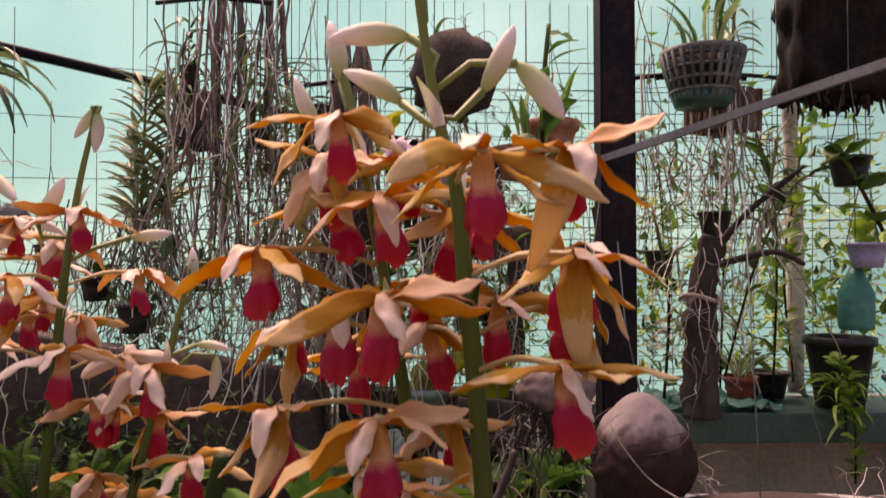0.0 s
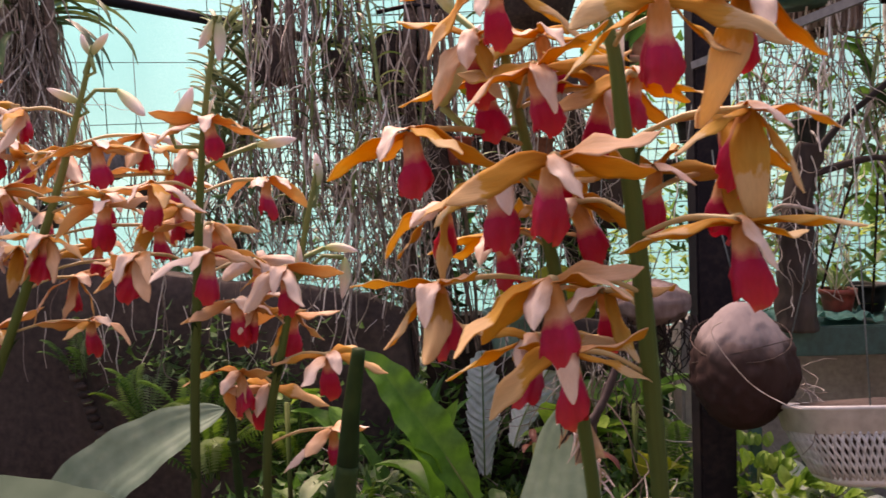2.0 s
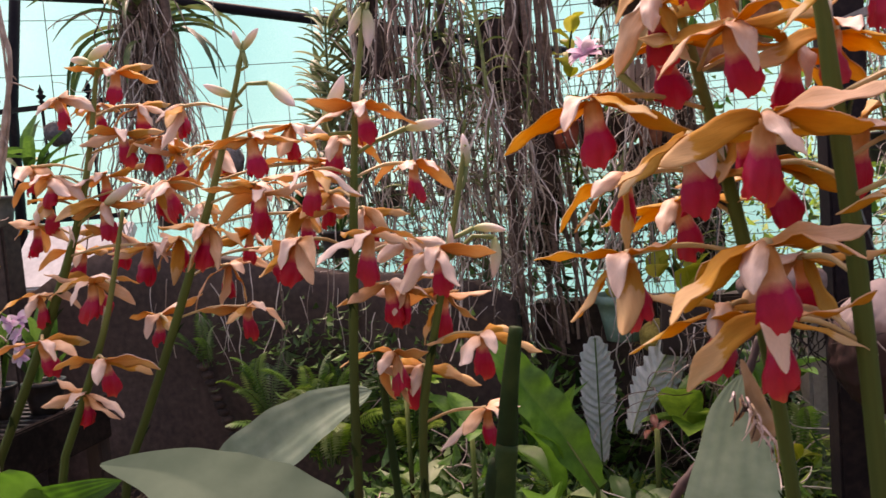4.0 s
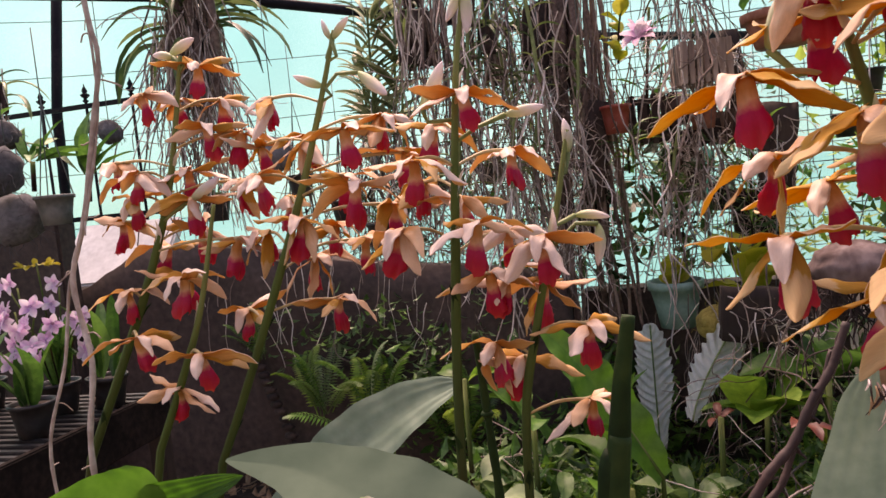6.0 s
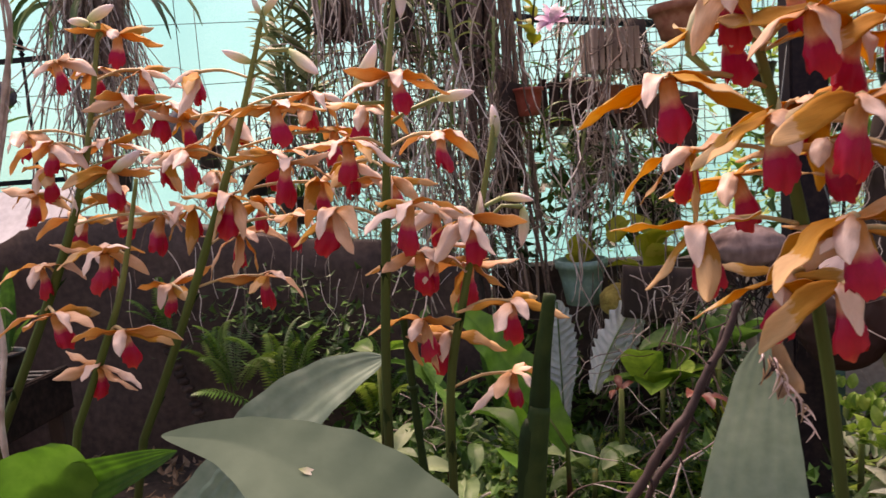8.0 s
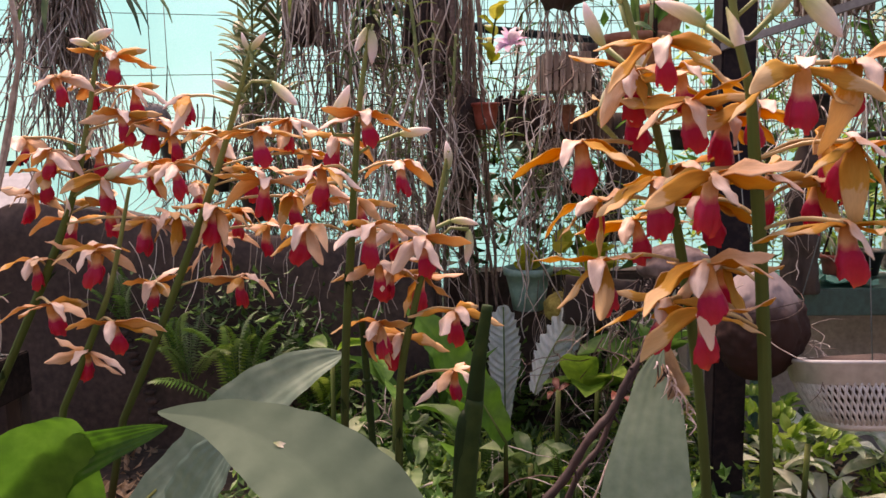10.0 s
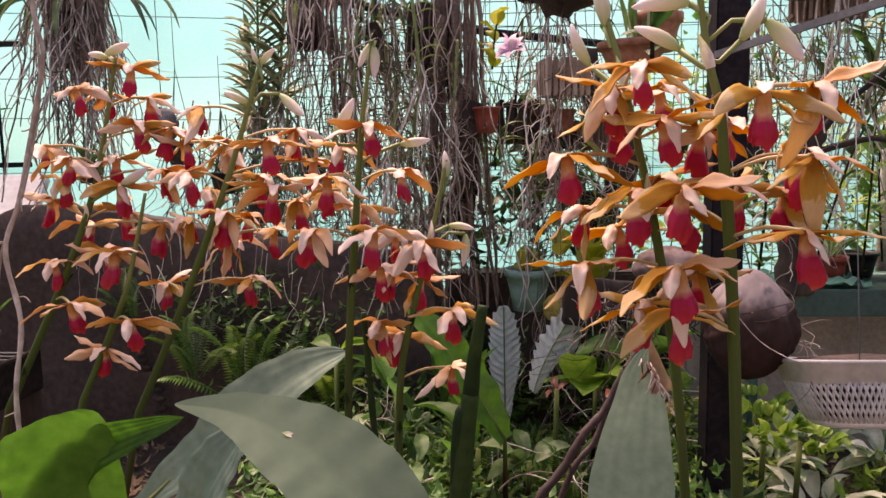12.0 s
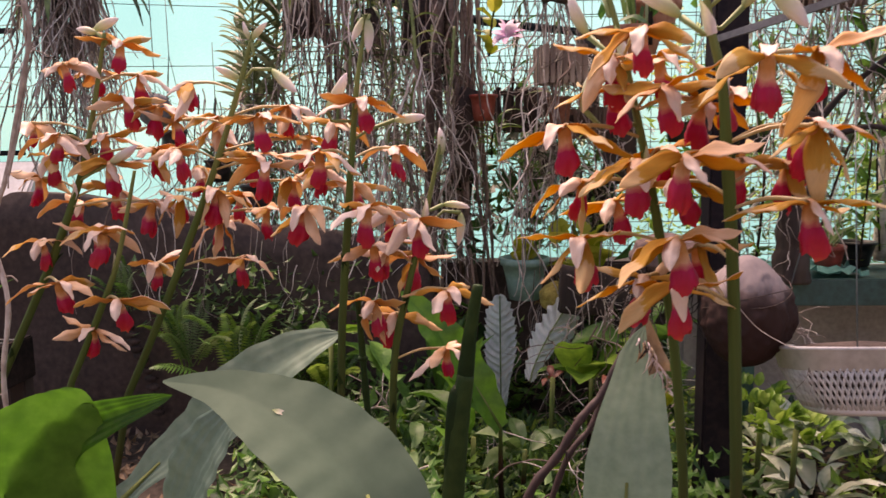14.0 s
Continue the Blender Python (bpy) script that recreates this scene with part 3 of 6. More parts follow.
def spike(stem, r0, hubs, buds, label, size=1.0, kit=None, mat=STEM):
    """A flower stem from the ground with its blooms and buds. Buds: place, way, length."""
    line = smooth_line(stem, 8)
    a, b = stem[-2], stem[-1]
    foot = Vector((b[0] + (b[0] - a[0]) / (a[2] - b[2]) * b[2] * 0.45, b[1] + (b[1] - a[1]) / (a[2] - b[2]) * b[2] * 0.45, 0))
    plant = thing("orchid_plant", foot, label, "orchid", "tall orange orchids")
    bm = bmesh.new()
    pts = line + smooth_line([line[-1], line[-1] * 0.5 + foot * 0.5 + (line[-1] - line[-3]) * 0.8, foot], 4)[1:]
    n = len(pts)
    tube(bm, [p - foot for p in pts], [r0 * (0.45 + 0.55 * min(1, i / (n * 0.5))) for i in range(n)], 8)
    part("stem", bm, mat, plant)
    # dry bracts at the joints
    for i in range(10, len(line), 9):
        d = (line[i - 1] - line[i]).normalized()
        bmb = bmesh.new()
        a = rnd.uniform(0, 6.28)
        side = Vector((math.cos(a), math.sin(a), 0)) * r0
        blade(bmb, [side * 0.9 + d * 0.03 * s + side * s * s * 1.2 for s in (0, 0.33, 0.66, 1)], [r0 * 1.8, r0 * 2, r0 * 1.2, 0.001], side, -0.4, 4)
        part("bract", bmb, BUD if i < len(line) * 0.5 else STEMDARK, plant, m=Matrix.Translation(line[i] - foot))
    for h in hubs:
        q = nearest(line, h)
        d = Vector((h[0] - q.x, h[1] - q.y)) * 0.7 + Vector((0, -0.06))
        yaw = math.degrees(math.atan2(d.y, d.x)) + 90
        flower(plant, h[:3], q, yaw, size * (h[3] if len(h) > 3 else 1), kit)
    for x, y, z, dx, dy, dz, ln in buds:
        p, d = Vector((x, y, z)), Vector((dx, dy, dz)).normalized()
        q = nearest(line, p, 0.02)
        bm = tube(bmesh.new(), [q - p, (q - p) * 0.4 - d * 0.012, Vector((0, 0, 0))], [0.002, 0.0022, 0.003], 6)
        s = part("bud_stalk", bm, STEMTIP, plant, m=Matrix.Translation(p - foot))
        part("bud", BUDS[rnd.randrange(2)], None, s, "pale closed bud", m=frame_along((0, 0, 0), d, rnd.uniform(0, 360)) @ Matrix.Scale(ln / 0.05, 4))
    return plant


F = spike([(0.055, 0.55, 1.33), (0.066, 0.55, 1.258), (0.078, 0.55, 1.21), (0.083, 0.55, 1.162), (0.09, 0.55, 1.087), (0.097, 0.55, 0.985), (0.103, 0.55, 0.863)], 0.0056,
          [(0.14, 0.51, 1.226), (0.038, 0.505, 1.145), (0.145, 0.52, 1.168), (0.134, 0.5, 1.108), (0.034, 0.507, 1.078), (0.106, 0.58, 1.139), (0.046, 0.55, 1.03), (0.155, 0.6, 1.135), (0.06, 0.61, 1.12), (0.09, 0.48, 1.22), (0.1, 0.6, 1.2), (0.15, 0.58, 1.17), (0.075, 0.6, 1.06)],
          [(0.095, 0.555, 1.268, 0.5, -0.2, 0.8, 0.044), (0.116, 0.555, 1.285, 0.55, -0.2, -0.55, 0.048), (0.05, 0.55, 1.3, -0.9, -0.1, 0.15, 0.048), (0.058, 0.55, 1.33, -0.15, 0, 1, 0.05), (0.045, 0.56, 1.262, -0.6, 0.2, 0.6, 0.045)],
          "orchid spike crowded with orange flowers and crimson lips", 1.0)
F2 = spike([(-0.005, 0.66, 1.313), (0.008, 0.65, 1.262), (0.028, 0.63, 1.161), (0.046, 0.62, 1.062), (0.063, 0.62, 0.948), (0.074, 0.62, 0.829)], 0.005,
           [(0.008, 0.542, 1.25), (-0.049, 0.595, 1.172), (0.005, 0.55, 1.14), (-0.034, 0.58, 1.07), (0.032, 0.56, 1.204), (0.081, 0.62, 1.196), (0.0, 0.63, 1.21), (0.005, 0.64, 1.1), (0.05, 0.64, 1.15), (-0.005, 0.6, 1.235), (0.04, 0.62, 1.235), (-0.03, 0.62, 1.12), (0.03, 0.6, 1.03)],
           [(-0.005, 0.66, 1.3, -0.1, 0, 1, 0.05), (-0.02, 0.66, 1.262, -0.6, -0.1, 0.8, 0.045), (-0.03, 0.62, 1.19, 0.3, -0.2, 0.9, 0.06)],
           "orchid spike with orange flowers and white buds", 1.0)
B1 = spike([(-0.271, 0.84, 1.311), (-0.283, 0.83, 1.234), (-0.291, 0.82, 1.142), (-0.299, 0.82, 1.055), (-0.31, 0.82, 0.929), (-0.316, 0.82, 0.799)], 0.0052,
           [(-0.277, 0.815, 1.215), (-0.324, 0.79, 1.152), (-0.242, 0.88, 1.155), (-0.341, 0.785, 1.085), (-0.264, 0.77, 1.086), (-0.25, 0.86, 1.07), (-0.32, 0.87, 1.19), (-0.34, 0.88, 1.13), (-0.3, 0.87, 1.11), (-0.27, 0.84, 1.03)],
           [(-0.27, 0.84, 1.315, 0.2, 0, -1, 0.042), (-0.272, 0.84, 1.318, -0.5, 0, -0.8, 0.035), (-0.322, 0.83, 1.205, 0.6, -0.1, 0.6, 0.05), (-0.24, 0.85, 1.19, 0.9, 0, 0.1, 0.04)],
           "slender orchid spike with orange flowers, drooping bud tip", 1.02, SALMON)
B2 = spike([(-0.18, 0.86, 1.168), (-0.197, 0.85, 1.088), (-0.226, 0.85, 0.975), (-0.247, 0.85, 0.875), (-0.253, 0.85, 0.715)], 0.005,
           [(-0.211, 0.83, 1.064), (-0.174, 0.84, 0.972), (-0.256, 0.86, 1.019), (-0.272, 0.85, 0.953), (-0.245, 0.86, 0.935), (-0.179, 0.86, 0.888), (-0.22, 0.88, 1.01)],
           [(-0.181, 0.86, 1.145, 0.1, 0, 1, 0.035), (-0.18, 0.87, 1.08, 1, 0, 0.1, 0.035), (-0.157, 0.86, 1.07, 0.15, -0.1, -1, 0.042)],
           "short orchid spike with orange-pink flowers", 1.02, SALMON)
C = spike([(-0.43, 0.89, 1.31), (-0.455, 0.89, 1.233), (-0.488, 0.89, 1.142), (-0.536, 0.89, 1.028), (-0.595, 0.89, 0.898), (-0.638, 0.89, 0.81)], 0.0055,
          [(-0.424, 0.87, 1.198), (-0.412, 0.86, 1.136), (-0.479, 0.86, 1.103), (-0.542, 0.88, 1.158), (-0.398, 0.93, 1.214), (-0.525, 0.905, 1.247), (-0.474, 0.92, 1.002), (-0.598, 0.93, 0.995), (-0.5, 0.94, 1.2), (-0.46, 0.95, 1.15), (-0.56, 0.93, 1.09), (-0.445, 0.96, 1.07), (-0.58, 0.98, 1.2), (-0.52, 0.97, 1.05), (-0.41, 0.97, 1.11), (-0.54, 0.96, 1.13), (-0.49, 0.98, 1.09), (-0.38, 0.95, 1.17)],
          [(-0.41, 0.9, 1.262, 0.6, -0.1, -0.6, 0.05), (-0.432, 0.89, 1.3, 0.4, 0, 0.6, 0.03), (-0.434, 0.89, 1.3, -0.4, 0, 0.6, 0.025), (-0.45, 0.89, 1.25, -0.7, 0, 0.3, 0.035)],
          "leaning orchid spike with orange flowers", 1.02, SALMON)
A = spike([(-0.669, 0.96, 1.325), (-0.696, 0.96, 1.208), (-0.714, 0.95, 1.126), (-0.751, 0.94, 1.026), (-0.792, 0.93, 0.934), (-0.854, 0.92, 0.807)], 0.006,
          [(-0.651, 0.97, 1.313), (-0.734, 0.96, 1.283), (-0.708, 1.0, 1.276), (-0.639, 0.95, 1.23), (-0.732, 0.93, 1.18), (-0.596, 0.92, 1.085), (-0.674, 0.97, 1.103), (-0.771, 0.93, 1.028), (-0.697, 0.84, 0.983), (-0.785, 0.96, 1.12), (-0.69, 0.98, 1.18), (-0.735, 0.98, 1.08), (-0.8, 0.98, 1.2), (-0.625, 1.0, 1.16), (-0.64, 1.0, 1.27), (-0.6, 0.97, 1.22), (-0.66, 0.93, 1.14), (-0.7, 0.95, 1.04), (-0.76, 0.95, 1.15)],
          [(-0.69, 0.97, 1.33, 0.8, 0, 0.4, 0.045), (-0.66, 0.93, 1.14, 0.9, 0, 0.4, 0.045), (-0.68, 0.96, 1.325, -0.6, 0, 0.2, 0.035)],
          "leaning orchid spike thick with orange flowers", 1.02, SALMON)
A2 = spike([(-0.6, 0.88, 1.13), (-0.627, 0.87, 1.012), (-0.661, 0.87, 0.932), (-0.709, 0.87, 0.834)], 0.005,
           [(-0.65, 0.88, 1.046), (-0.61, 0.83, 0.961), (-0.67, 0.87, 0.912)], [],
           "low orchid spike with few orange flowers", 1.02, SALMON)


def bare_stem(name, pts, r, mat, label, category="stem", knots=True):
    t = thing(name, (pts[-1][0], pts[-1][1], 0), label, category)
    o = t.matrix_basis.translation
    x, y, z = pts[-1]
    line = smooth_line(pts + [(x, y, z * k) for k in (0.88, 0.7, 0.35, 0.0)], 6)
    n = len(line)
    bm = tube(bmesh.new(), [p - o for p in line], [r * (0.7 + 0.3 * min(1, 2 * i / n)) * (1 + 0.12 * math.sin(i * 1.9)) for i in range(n)], 8)
    part("cane", bm, mat, t)
    for i in range(5, n - 4, 9) if knots else ():
        ring = bmesh.new()
        d = (line[i + 1] - line[i - 1]).normalized()
        tube(ring, [line[i] - o - d * 0.003, line[i] - o, line[i] - o + d * 0.003], [r * 1.0, r * 1.3, r * 1.0], 8)
        part("node", ring, mat, t)
    if not knots:
        for i in range(4, n - 2, 5):
            a = rnd.uniform(0, 6.28)
            out = Vector((math.cos(a), math.sin(a) * 0.5, rnd.uniform(-0.6, 0.3)))
            part("side_shoot", tube(bmesh.new(), smooth_line([line[i] - o, line[i] - o + out * 0.012, line[i] - o + out * 0.02 + Vector((rnd.gauss(0, 0.006), 0, rnd.gauss(-0.008, 0.006)))], 3), r * 0.3, 5), mat, t)
    return t


cs = thing("cut_stalk", (-0.18, 0.78, 0), "thick dark green cut orchid stalk", "stem")
part("stalk", tube(bmesh.new(), [p - Vector((-0.18, 0.78, 0)) for p in smooth_line([(-0.134, 0.8, 0.985), (-0.145, 0.8, 0.92), (-0.152, 0.8, 0.861), (-0.168, 0.79, 0.745), (-0.18, 0.78, 0.0)], 6)], [0.0065 + 0.0055 * min(1, i / 14) for i in range(25)], 10), STEMDARK, cs)
part("sheath", tube(bmesh.new(), [p - Vector((-0.18, 0.78, 0)) for p in smooth_line([(-0.15, 0.795, 0.87), (-0.16, 0.79, 0.8), (-0.178, 0.78, 0.6)], 6)], [0.0105 + 0.005 * i / 12 for i in range(13)], 10), STEMDARK, cs)
bare_stem("old_stalk", [(-0.3, 0.88, 0.96), (-0.294, 0.88, 0.849), (-0.289, 0.88, 0.75)], 0.006, STEMDARK, "thin dark old orchid stalk")
bare_stem("dead_stalk", [(0.205, 1.4, 0.84), (0.175, 1.385, 0.77), (0.14, 1.37, 0.72), (0.105, 1.355, 0.655), (0.06, 1.335, 0.61), (0.015, 1.32, 0.54), (-0.04, 1.3, 0.475), (-0.065, 1.29, 0.38), (-0.08, 1.28, 0.3)], 0.0095, CANE, "bent reddish brown dead orchid cane", knots=False)
bare_stem("dead_stalk", [(0.185, 1.42, 0.79), (0.15, 1.4, 0.7), (0.115, 1.38, 0.655), (0.085, 1.36, 0.585), (0.04, 1.34, 0.535), (0.0, 1.32, 0.44), (-0.03, 1.3, 0.35)], 0.007, CANE, "bent reddish brown dead orchid cane", knots=False)
bare_stem("dry_vine", [(-0.735, 0.88, 1.62), (-0.738, 0.88, 1.395), (-0.73, 0.88, 1.32), (-0.75, 0.88, 1.24), (-0.782, 0.88, 1.125), (-0.81, 0.88, 1.05), (-0.79, 0.87, 0.95), (-0.8, 0.86, 0.85)], 0.0036, ROOT, "twisted grey dry vine hanging to the ground", "vine", False)
bare_stem("dry_vine", [(-0.74, 0.885, 1.62), (-0.745, 0.885, 1.42), (-0.735, 0.878, 1.33), (-0.746, 0.885, 1.25), (-0.775, 0.876, 1.13), (-0.818, 0.884, 1.05), (-0.83, 0.87, 0.95), (-0.86, 0.86, 0.85)], 0.0022, ROOT, "thin grey dry vine twined round another", "vine", False)


def shape_widths(n, w, shape):
    """Widths along a leaf from a few (place, share of the width) pairs."""
    return [w * float(np.interp(i / (n - 1), [a for a, b in shape], [b for a, b in shape])) for i in range(n)]


def big_leaf(pts, w, mat, label, normal=UP, pleats=5, fold=0.12, belly=0.5, foot=0.35, depth=0.004, wave=0.03, shape=None):
    t = thing("orchid_leaf", (pts[0][0], pts[0][1], 0), label, "leaf", "broad orchid leaves")
    o = t.matrix_basis.translation
    line = smooth_line(pts, 8)
    bm = bmesh.new()
    blade(bm, [p - o for p in line], shape_widths(len(line), w, shape) if shape else leaf_widths(len(line), w, belly, 0.02, foot), normal, fold, 24, wave, pleats, depth)
    part("blade", bm, mat, t)
    st = Vector(pts[0]) - o
    part("leaf_stalk", tube(bmesh.new(), [Vector((0.01, 0.02, 0)), Vector((st.x * 0.5, 0.01, st.z * 0.5)), st, Vector(pts[1]) - o], [0.009, 0.008, 0.006, 0.002], 8), STEM, t)
    return t


arched = big_leaf([(-0.19, 0.5, 0.756), (-0.235, 0.54, 0.836), (-0.28, 0.565, 0.873), (-0.335, 0.585, 0.9), (-0.39, 0.6, 0.917), (-0.45, 0.6, 0.925)], 0.122, PLEAT, "broad grey-green pleated orchid leaf arching over", (0.5, -0.55, 0.7), 0, 0.05, 0.38, 0.9, 0, 0.012, [(0, 0.9), (0.25, 1), (0.42, 0.95), (0.55, 0.84), (0.66, 0.66), (0.78, 0.44), (0.9, 0.2), (1, 0.02)])
fleck = Vector((0.5, -0.55, 0.7)).normalized()
part("pale_fleck", blade(bmesh.new(), [Vector((-0.145, 0.085, 0.9)) + fleck * 0.0025 + Vector((k * 0.005, k * 0.001, -k * 0.002)) for k in range(4)], [0.001, 0.006, 0.005, 0.001], fleck, 0.1, 2), BUD, arched, "small white fleck of dirt")
big_leaf([(-0.66, 0.87, 0.65), (-0.603, 0.9, 0.704), (-0.54, 0.92, 0.748), (-0.487, 0.95, 0.803), (-0.415, 0.98, 0.848), (-0.351, 1.0, 0.872)], 0.095, PLEATPALE, "grey-green pleated leaf with pointed tip", (0.3, -0.55, 0.75), 5, 0.12, 0.55, 0.5, 0.0004)
big_leaf([(-0.64, 0.65, 0.65), (-0.634, 0.67, 0.75), (-0.628, 0.68, 0.806), (-0.6, 0.68, 0.838), (-0.535, 0.66, 0.868), (-0.455, 0.63, 0.9)], 0.08, PLEATGREEN, "bright green young leaf curling over", (0.5, -0.8, 0.3), 6, 0.3, 0.32, 0.8, 0.001)
big_leaf([(0.04, 0.75, 0.62), (0.045, 0.76, 0.748), (0.051, 0.77, 0.815), (0.057, 0.77, 0.873), (0.066, 0.77, 0.94)], 0.105, PLEATPALE, "upright pleated leaf with withered brown tip", (0, -1, 0.25), 6, 0.05, 0.22, 0.95, 0.0006, 0.004, [(0, 1), (0.3, 1), (0.55, 0.8), (0.75, 0.6), (0.86, 0.5), (0.93, 0.3), (1, 0.05)])
big_leaf([(-0.53, 0.76, 0.66), (-0.505, 0.76, 0.72), (-0.48, 0.755, 0.77), (-0.45, 0.75, 0.815), (-0.42, 0.75, 0.85)], 0.085, PLEATPALE, "narrow silvery pleated leaf below a broad one", (-0.4, -0.8, 0.4), 7, 0.15, 0.45, 0.5, 0.0012)
big_leaf([(-0.6, 0.68, 0.64), (-0.612, 0.67, 0.72), (-0.611, 0.665, 0.79), (-0.614, 0.655, 0.85), (-0.622, 0.645, 0.893)], 0.125, PLEATGREEN, "upright half of a folded bright green leaf", (0.35, -1, 0.25), 5, 0.15, 0.5, 0.9, 0.0008, 0.01, [(0, 0.7), (0.3, 1), (0.6, 1), (0.82, 0.97), (0.93, 0.86), (1, 0.62)])
big_leaf([(-0.09, 2.0, 0.33), (-0.16, 1.99, 0.46), (-0.24, 1.98, 0.58), (-0.31, 1.98, 0.68), (-0.375, 1.98, 0.745)], 0.13, LEAFDEEP, "broad deep green leaf leaning among the stalks", (0.5, -0.8, 0.4), 0, 0.16, 0.4, 0.5, 0, 0.08)
wt = thing("withered_tip", (0.064, 0.765, 0.9), "withered brown leaf tip and pale roots", "leaf")
part("dry_blade", blade(bmesh.new(), smooth_line([(0.014, -0.008, -0.012), (0.012, -0.008, 0.005), (0.006, -0.004, 0.03), (0.0, 0.0, 0.055)], 4), [0.03 - 0.0022 * k for k in range(12)] + [0.002], (0.15, -1, 0.2), 0.2, 8, 0.12, 4, 0.0015), DRYLEAF, wt)
for k in range(34):
    x = rnd.uniform(-0.012, 0.034)
    z = 0.03 - 1.7 * max(0, x) - rnd.uniform(0, 0.015)
    drop = rnd.uniform(0.008, 0.026)
    part("dry_shred", blade(bmesh.new(), smooth_line([(x * 0.8, -0.012, z), (x, -0.02, z - drop * 0.3), (x + rnd.gauss(0, 0.005), -0.016, z - drop)], 3), [0.001, 0.0015, 0.0018, 0.0018, 0.0015, 0.001, 0.0006], (0, -1, 0.3), 0.4, 2), (DRYLEAF, PALESHRED, PALESHRED, CANE)[k % 4], wt)


# ---- hanging plants and roots ----
def strand(bm, top, length, r, sway=0.03, sides=4, lean=(0, 0)):
    """A hanging root: it wanders as it falls."""
    n = max(5, int(length / 0.055))
    p, d = Vector(top), Vector((rnd.gauss(0, 0.25), rnd.gauss(0, 0.25), -1))
    pts = [p.copy()]
    wild = sway * 9
    for i in range(n):
        d += Vector((rnd.gauss(0, wild) + lean[0], rnd.gauss(0, wild) + lean[1], 0))
        d.x *= 0.72
        d.y *= 0.72
        d.z = -1
        p = p + d.normalized() * length / n
        pts.append(p.copy())
    line = smooth_line(pts, 2)
    m = len(line)
    tube(bm, line, [r * (1 - 0.45 * i / m) for i in range(m)], sides, False)


def fork(bm, p, d, length, r, depth):
    """A wandering root that branches."""
    pts, q, d = [Vector(p)], Vector(p), Vector(d).normalized()
    n = 6
    for i in range(n):
        d = (d + Vector((rnd.gauss(0, 0.4), rnd.gauss(0, 0.4), rnd.gauss(-0.15, 0.35)))).normalized()
        q = q + d * length / n
        pts.append(q.copy())
        if depth and rnd.random() < 0.45:
            fork(bm, q, d + Vector((rnd.gauss(0, 0.8), rnd.gauss(0, 0.8), rnd.gauss(-0.2, 0.5))), length * 0.6, r * 0.7, depth - 1)
    tube(bm, smooth_line(pts, 2), [r * (1 - 0.5 * i / (2 * n)) for i in range(2 * n + 1)], 4, False)


def strap_mesh(length, width, arch, seed):
    pts = [Vector((length * (s - 0.25 * arch * s ** 3), 0.02 * math.sin(seed + 3 * s), length * (0.55 * s - arch * s * s))) for s in [i / 9 for i in range(10)]]
    w = [width * (0.75 + 0.25 * math.sin(math.pi * i / 9)) * (1 if i < 8 else 0.75 if i == 8 else 0.2) for i in range(10)]
    bm = bmesh.new()
    blade(bm, pts, w, UP, 0.3, 4)
    return mesh_of("strap_leaf", bm, VANDA)


STRAPS = [strap_mesh(0.34, 0.026, 0.75, 1), strap_mesh(0.3, 0.024, 1.0, 2), strap_mesh(0.26, 0.023, 0.55, 3)]


def hanging_orchid(at, leaves, spread, roots, root_len, root_wide, label, scale=1.0, tilt=0.0, core=0.12, turn=(0, 360), dark=0.3, hook=0.9):
    """An orchid with strap leaves on a fibre core, roots hanging free."""
    v = thing("hanging_orchid", at, label, "orchid", "hanging strap-leaved orchids")
    bm = bmesh.new()
    for i in range(16):
        a = rnd.uniform(0, 6.28)
        strand(bm, (core * 0.45 * math.cos(a), core * 0.45 * math.sin(a), core * 0.8), core * 1.8, core * 0.22, core * 0.12, 6)
    tagged(part("fibre_core", bm, DARKROOT, v), kind="stuff")
    bm = tube(bmesh.new(), [(0, 0, core * 0.5), (0.01, 0, core * 0.5 + hook)], 0.003, 4)
    part("hanger", bm, WIRE, v)
    for i in range(leaves):
        yaw = rnd.uniform(*turn)
        z = spread * (i / leaves - 0.25)
        part("strap_leaf", STRAPS[rnd.randrange(3)], None, v, m=pose(0, 0, z, 0, tilt + rnd.uniform(-22, 18), yaw) @ Matrix.Scale(scale * rnd.uniform(0.75, 1.15), 4))
    for mat, share in ((ROOT, 1 - dark), (BROWNROOT, dark)):
        bm = bmesh.new()
        for i in range(int(roots * share)):
            a, q = rnd.uniform(0, 6.28), rnd.random() ** 0.6
            strand(bm, (root_wide * q * math.cos(a), root_wide * 0.7 * q * math.sin(a), rnd.uniform(-0.05, 0.12)), root_len * rnd.uniform(0.35, 1.05), rnd.uniform(0.0022, 0.005), rnd.uniform(0.012, 0.05))
        tagged(part("root_mass", bm, mat, v), kind="stuff")
    return v


hanging_orchid((-1.82, 2.9, 1.84), 26, 0.2, 150, 0.9, 0.15, "strap-leaved orchid hanging over a thick grey root column", 1.5, -6, 0.13)
hanging_orchid((-0.95, 3.25, 1.78), 10, 0.2, 30, 0.5, 0.12, "orchid on a dark root ball", 0.8, -6, 0.13, (60, 300), 0.6)
hanging_orchid((-0.6, 3.2, 1.6), 40, 0.6, 22, 0.8, 0.12, "narrow-leaved orchid hanging among pale roots", 0.75, 8, 0.07)
hanging_orchid((-0.36, 3.0, 1.66), 14, 0.25, 36, 0.8, 0.15, "orchid on a coconut husk with tangled roots", 0.7, 12, 0.14)
hanging_orchid((0.06, 2.9, 1.84), 20, 0.25, 26, 0.35, 0.1, "dark root ball with broad green leaves", 0.75, -10, 0.08, dark=0.3)
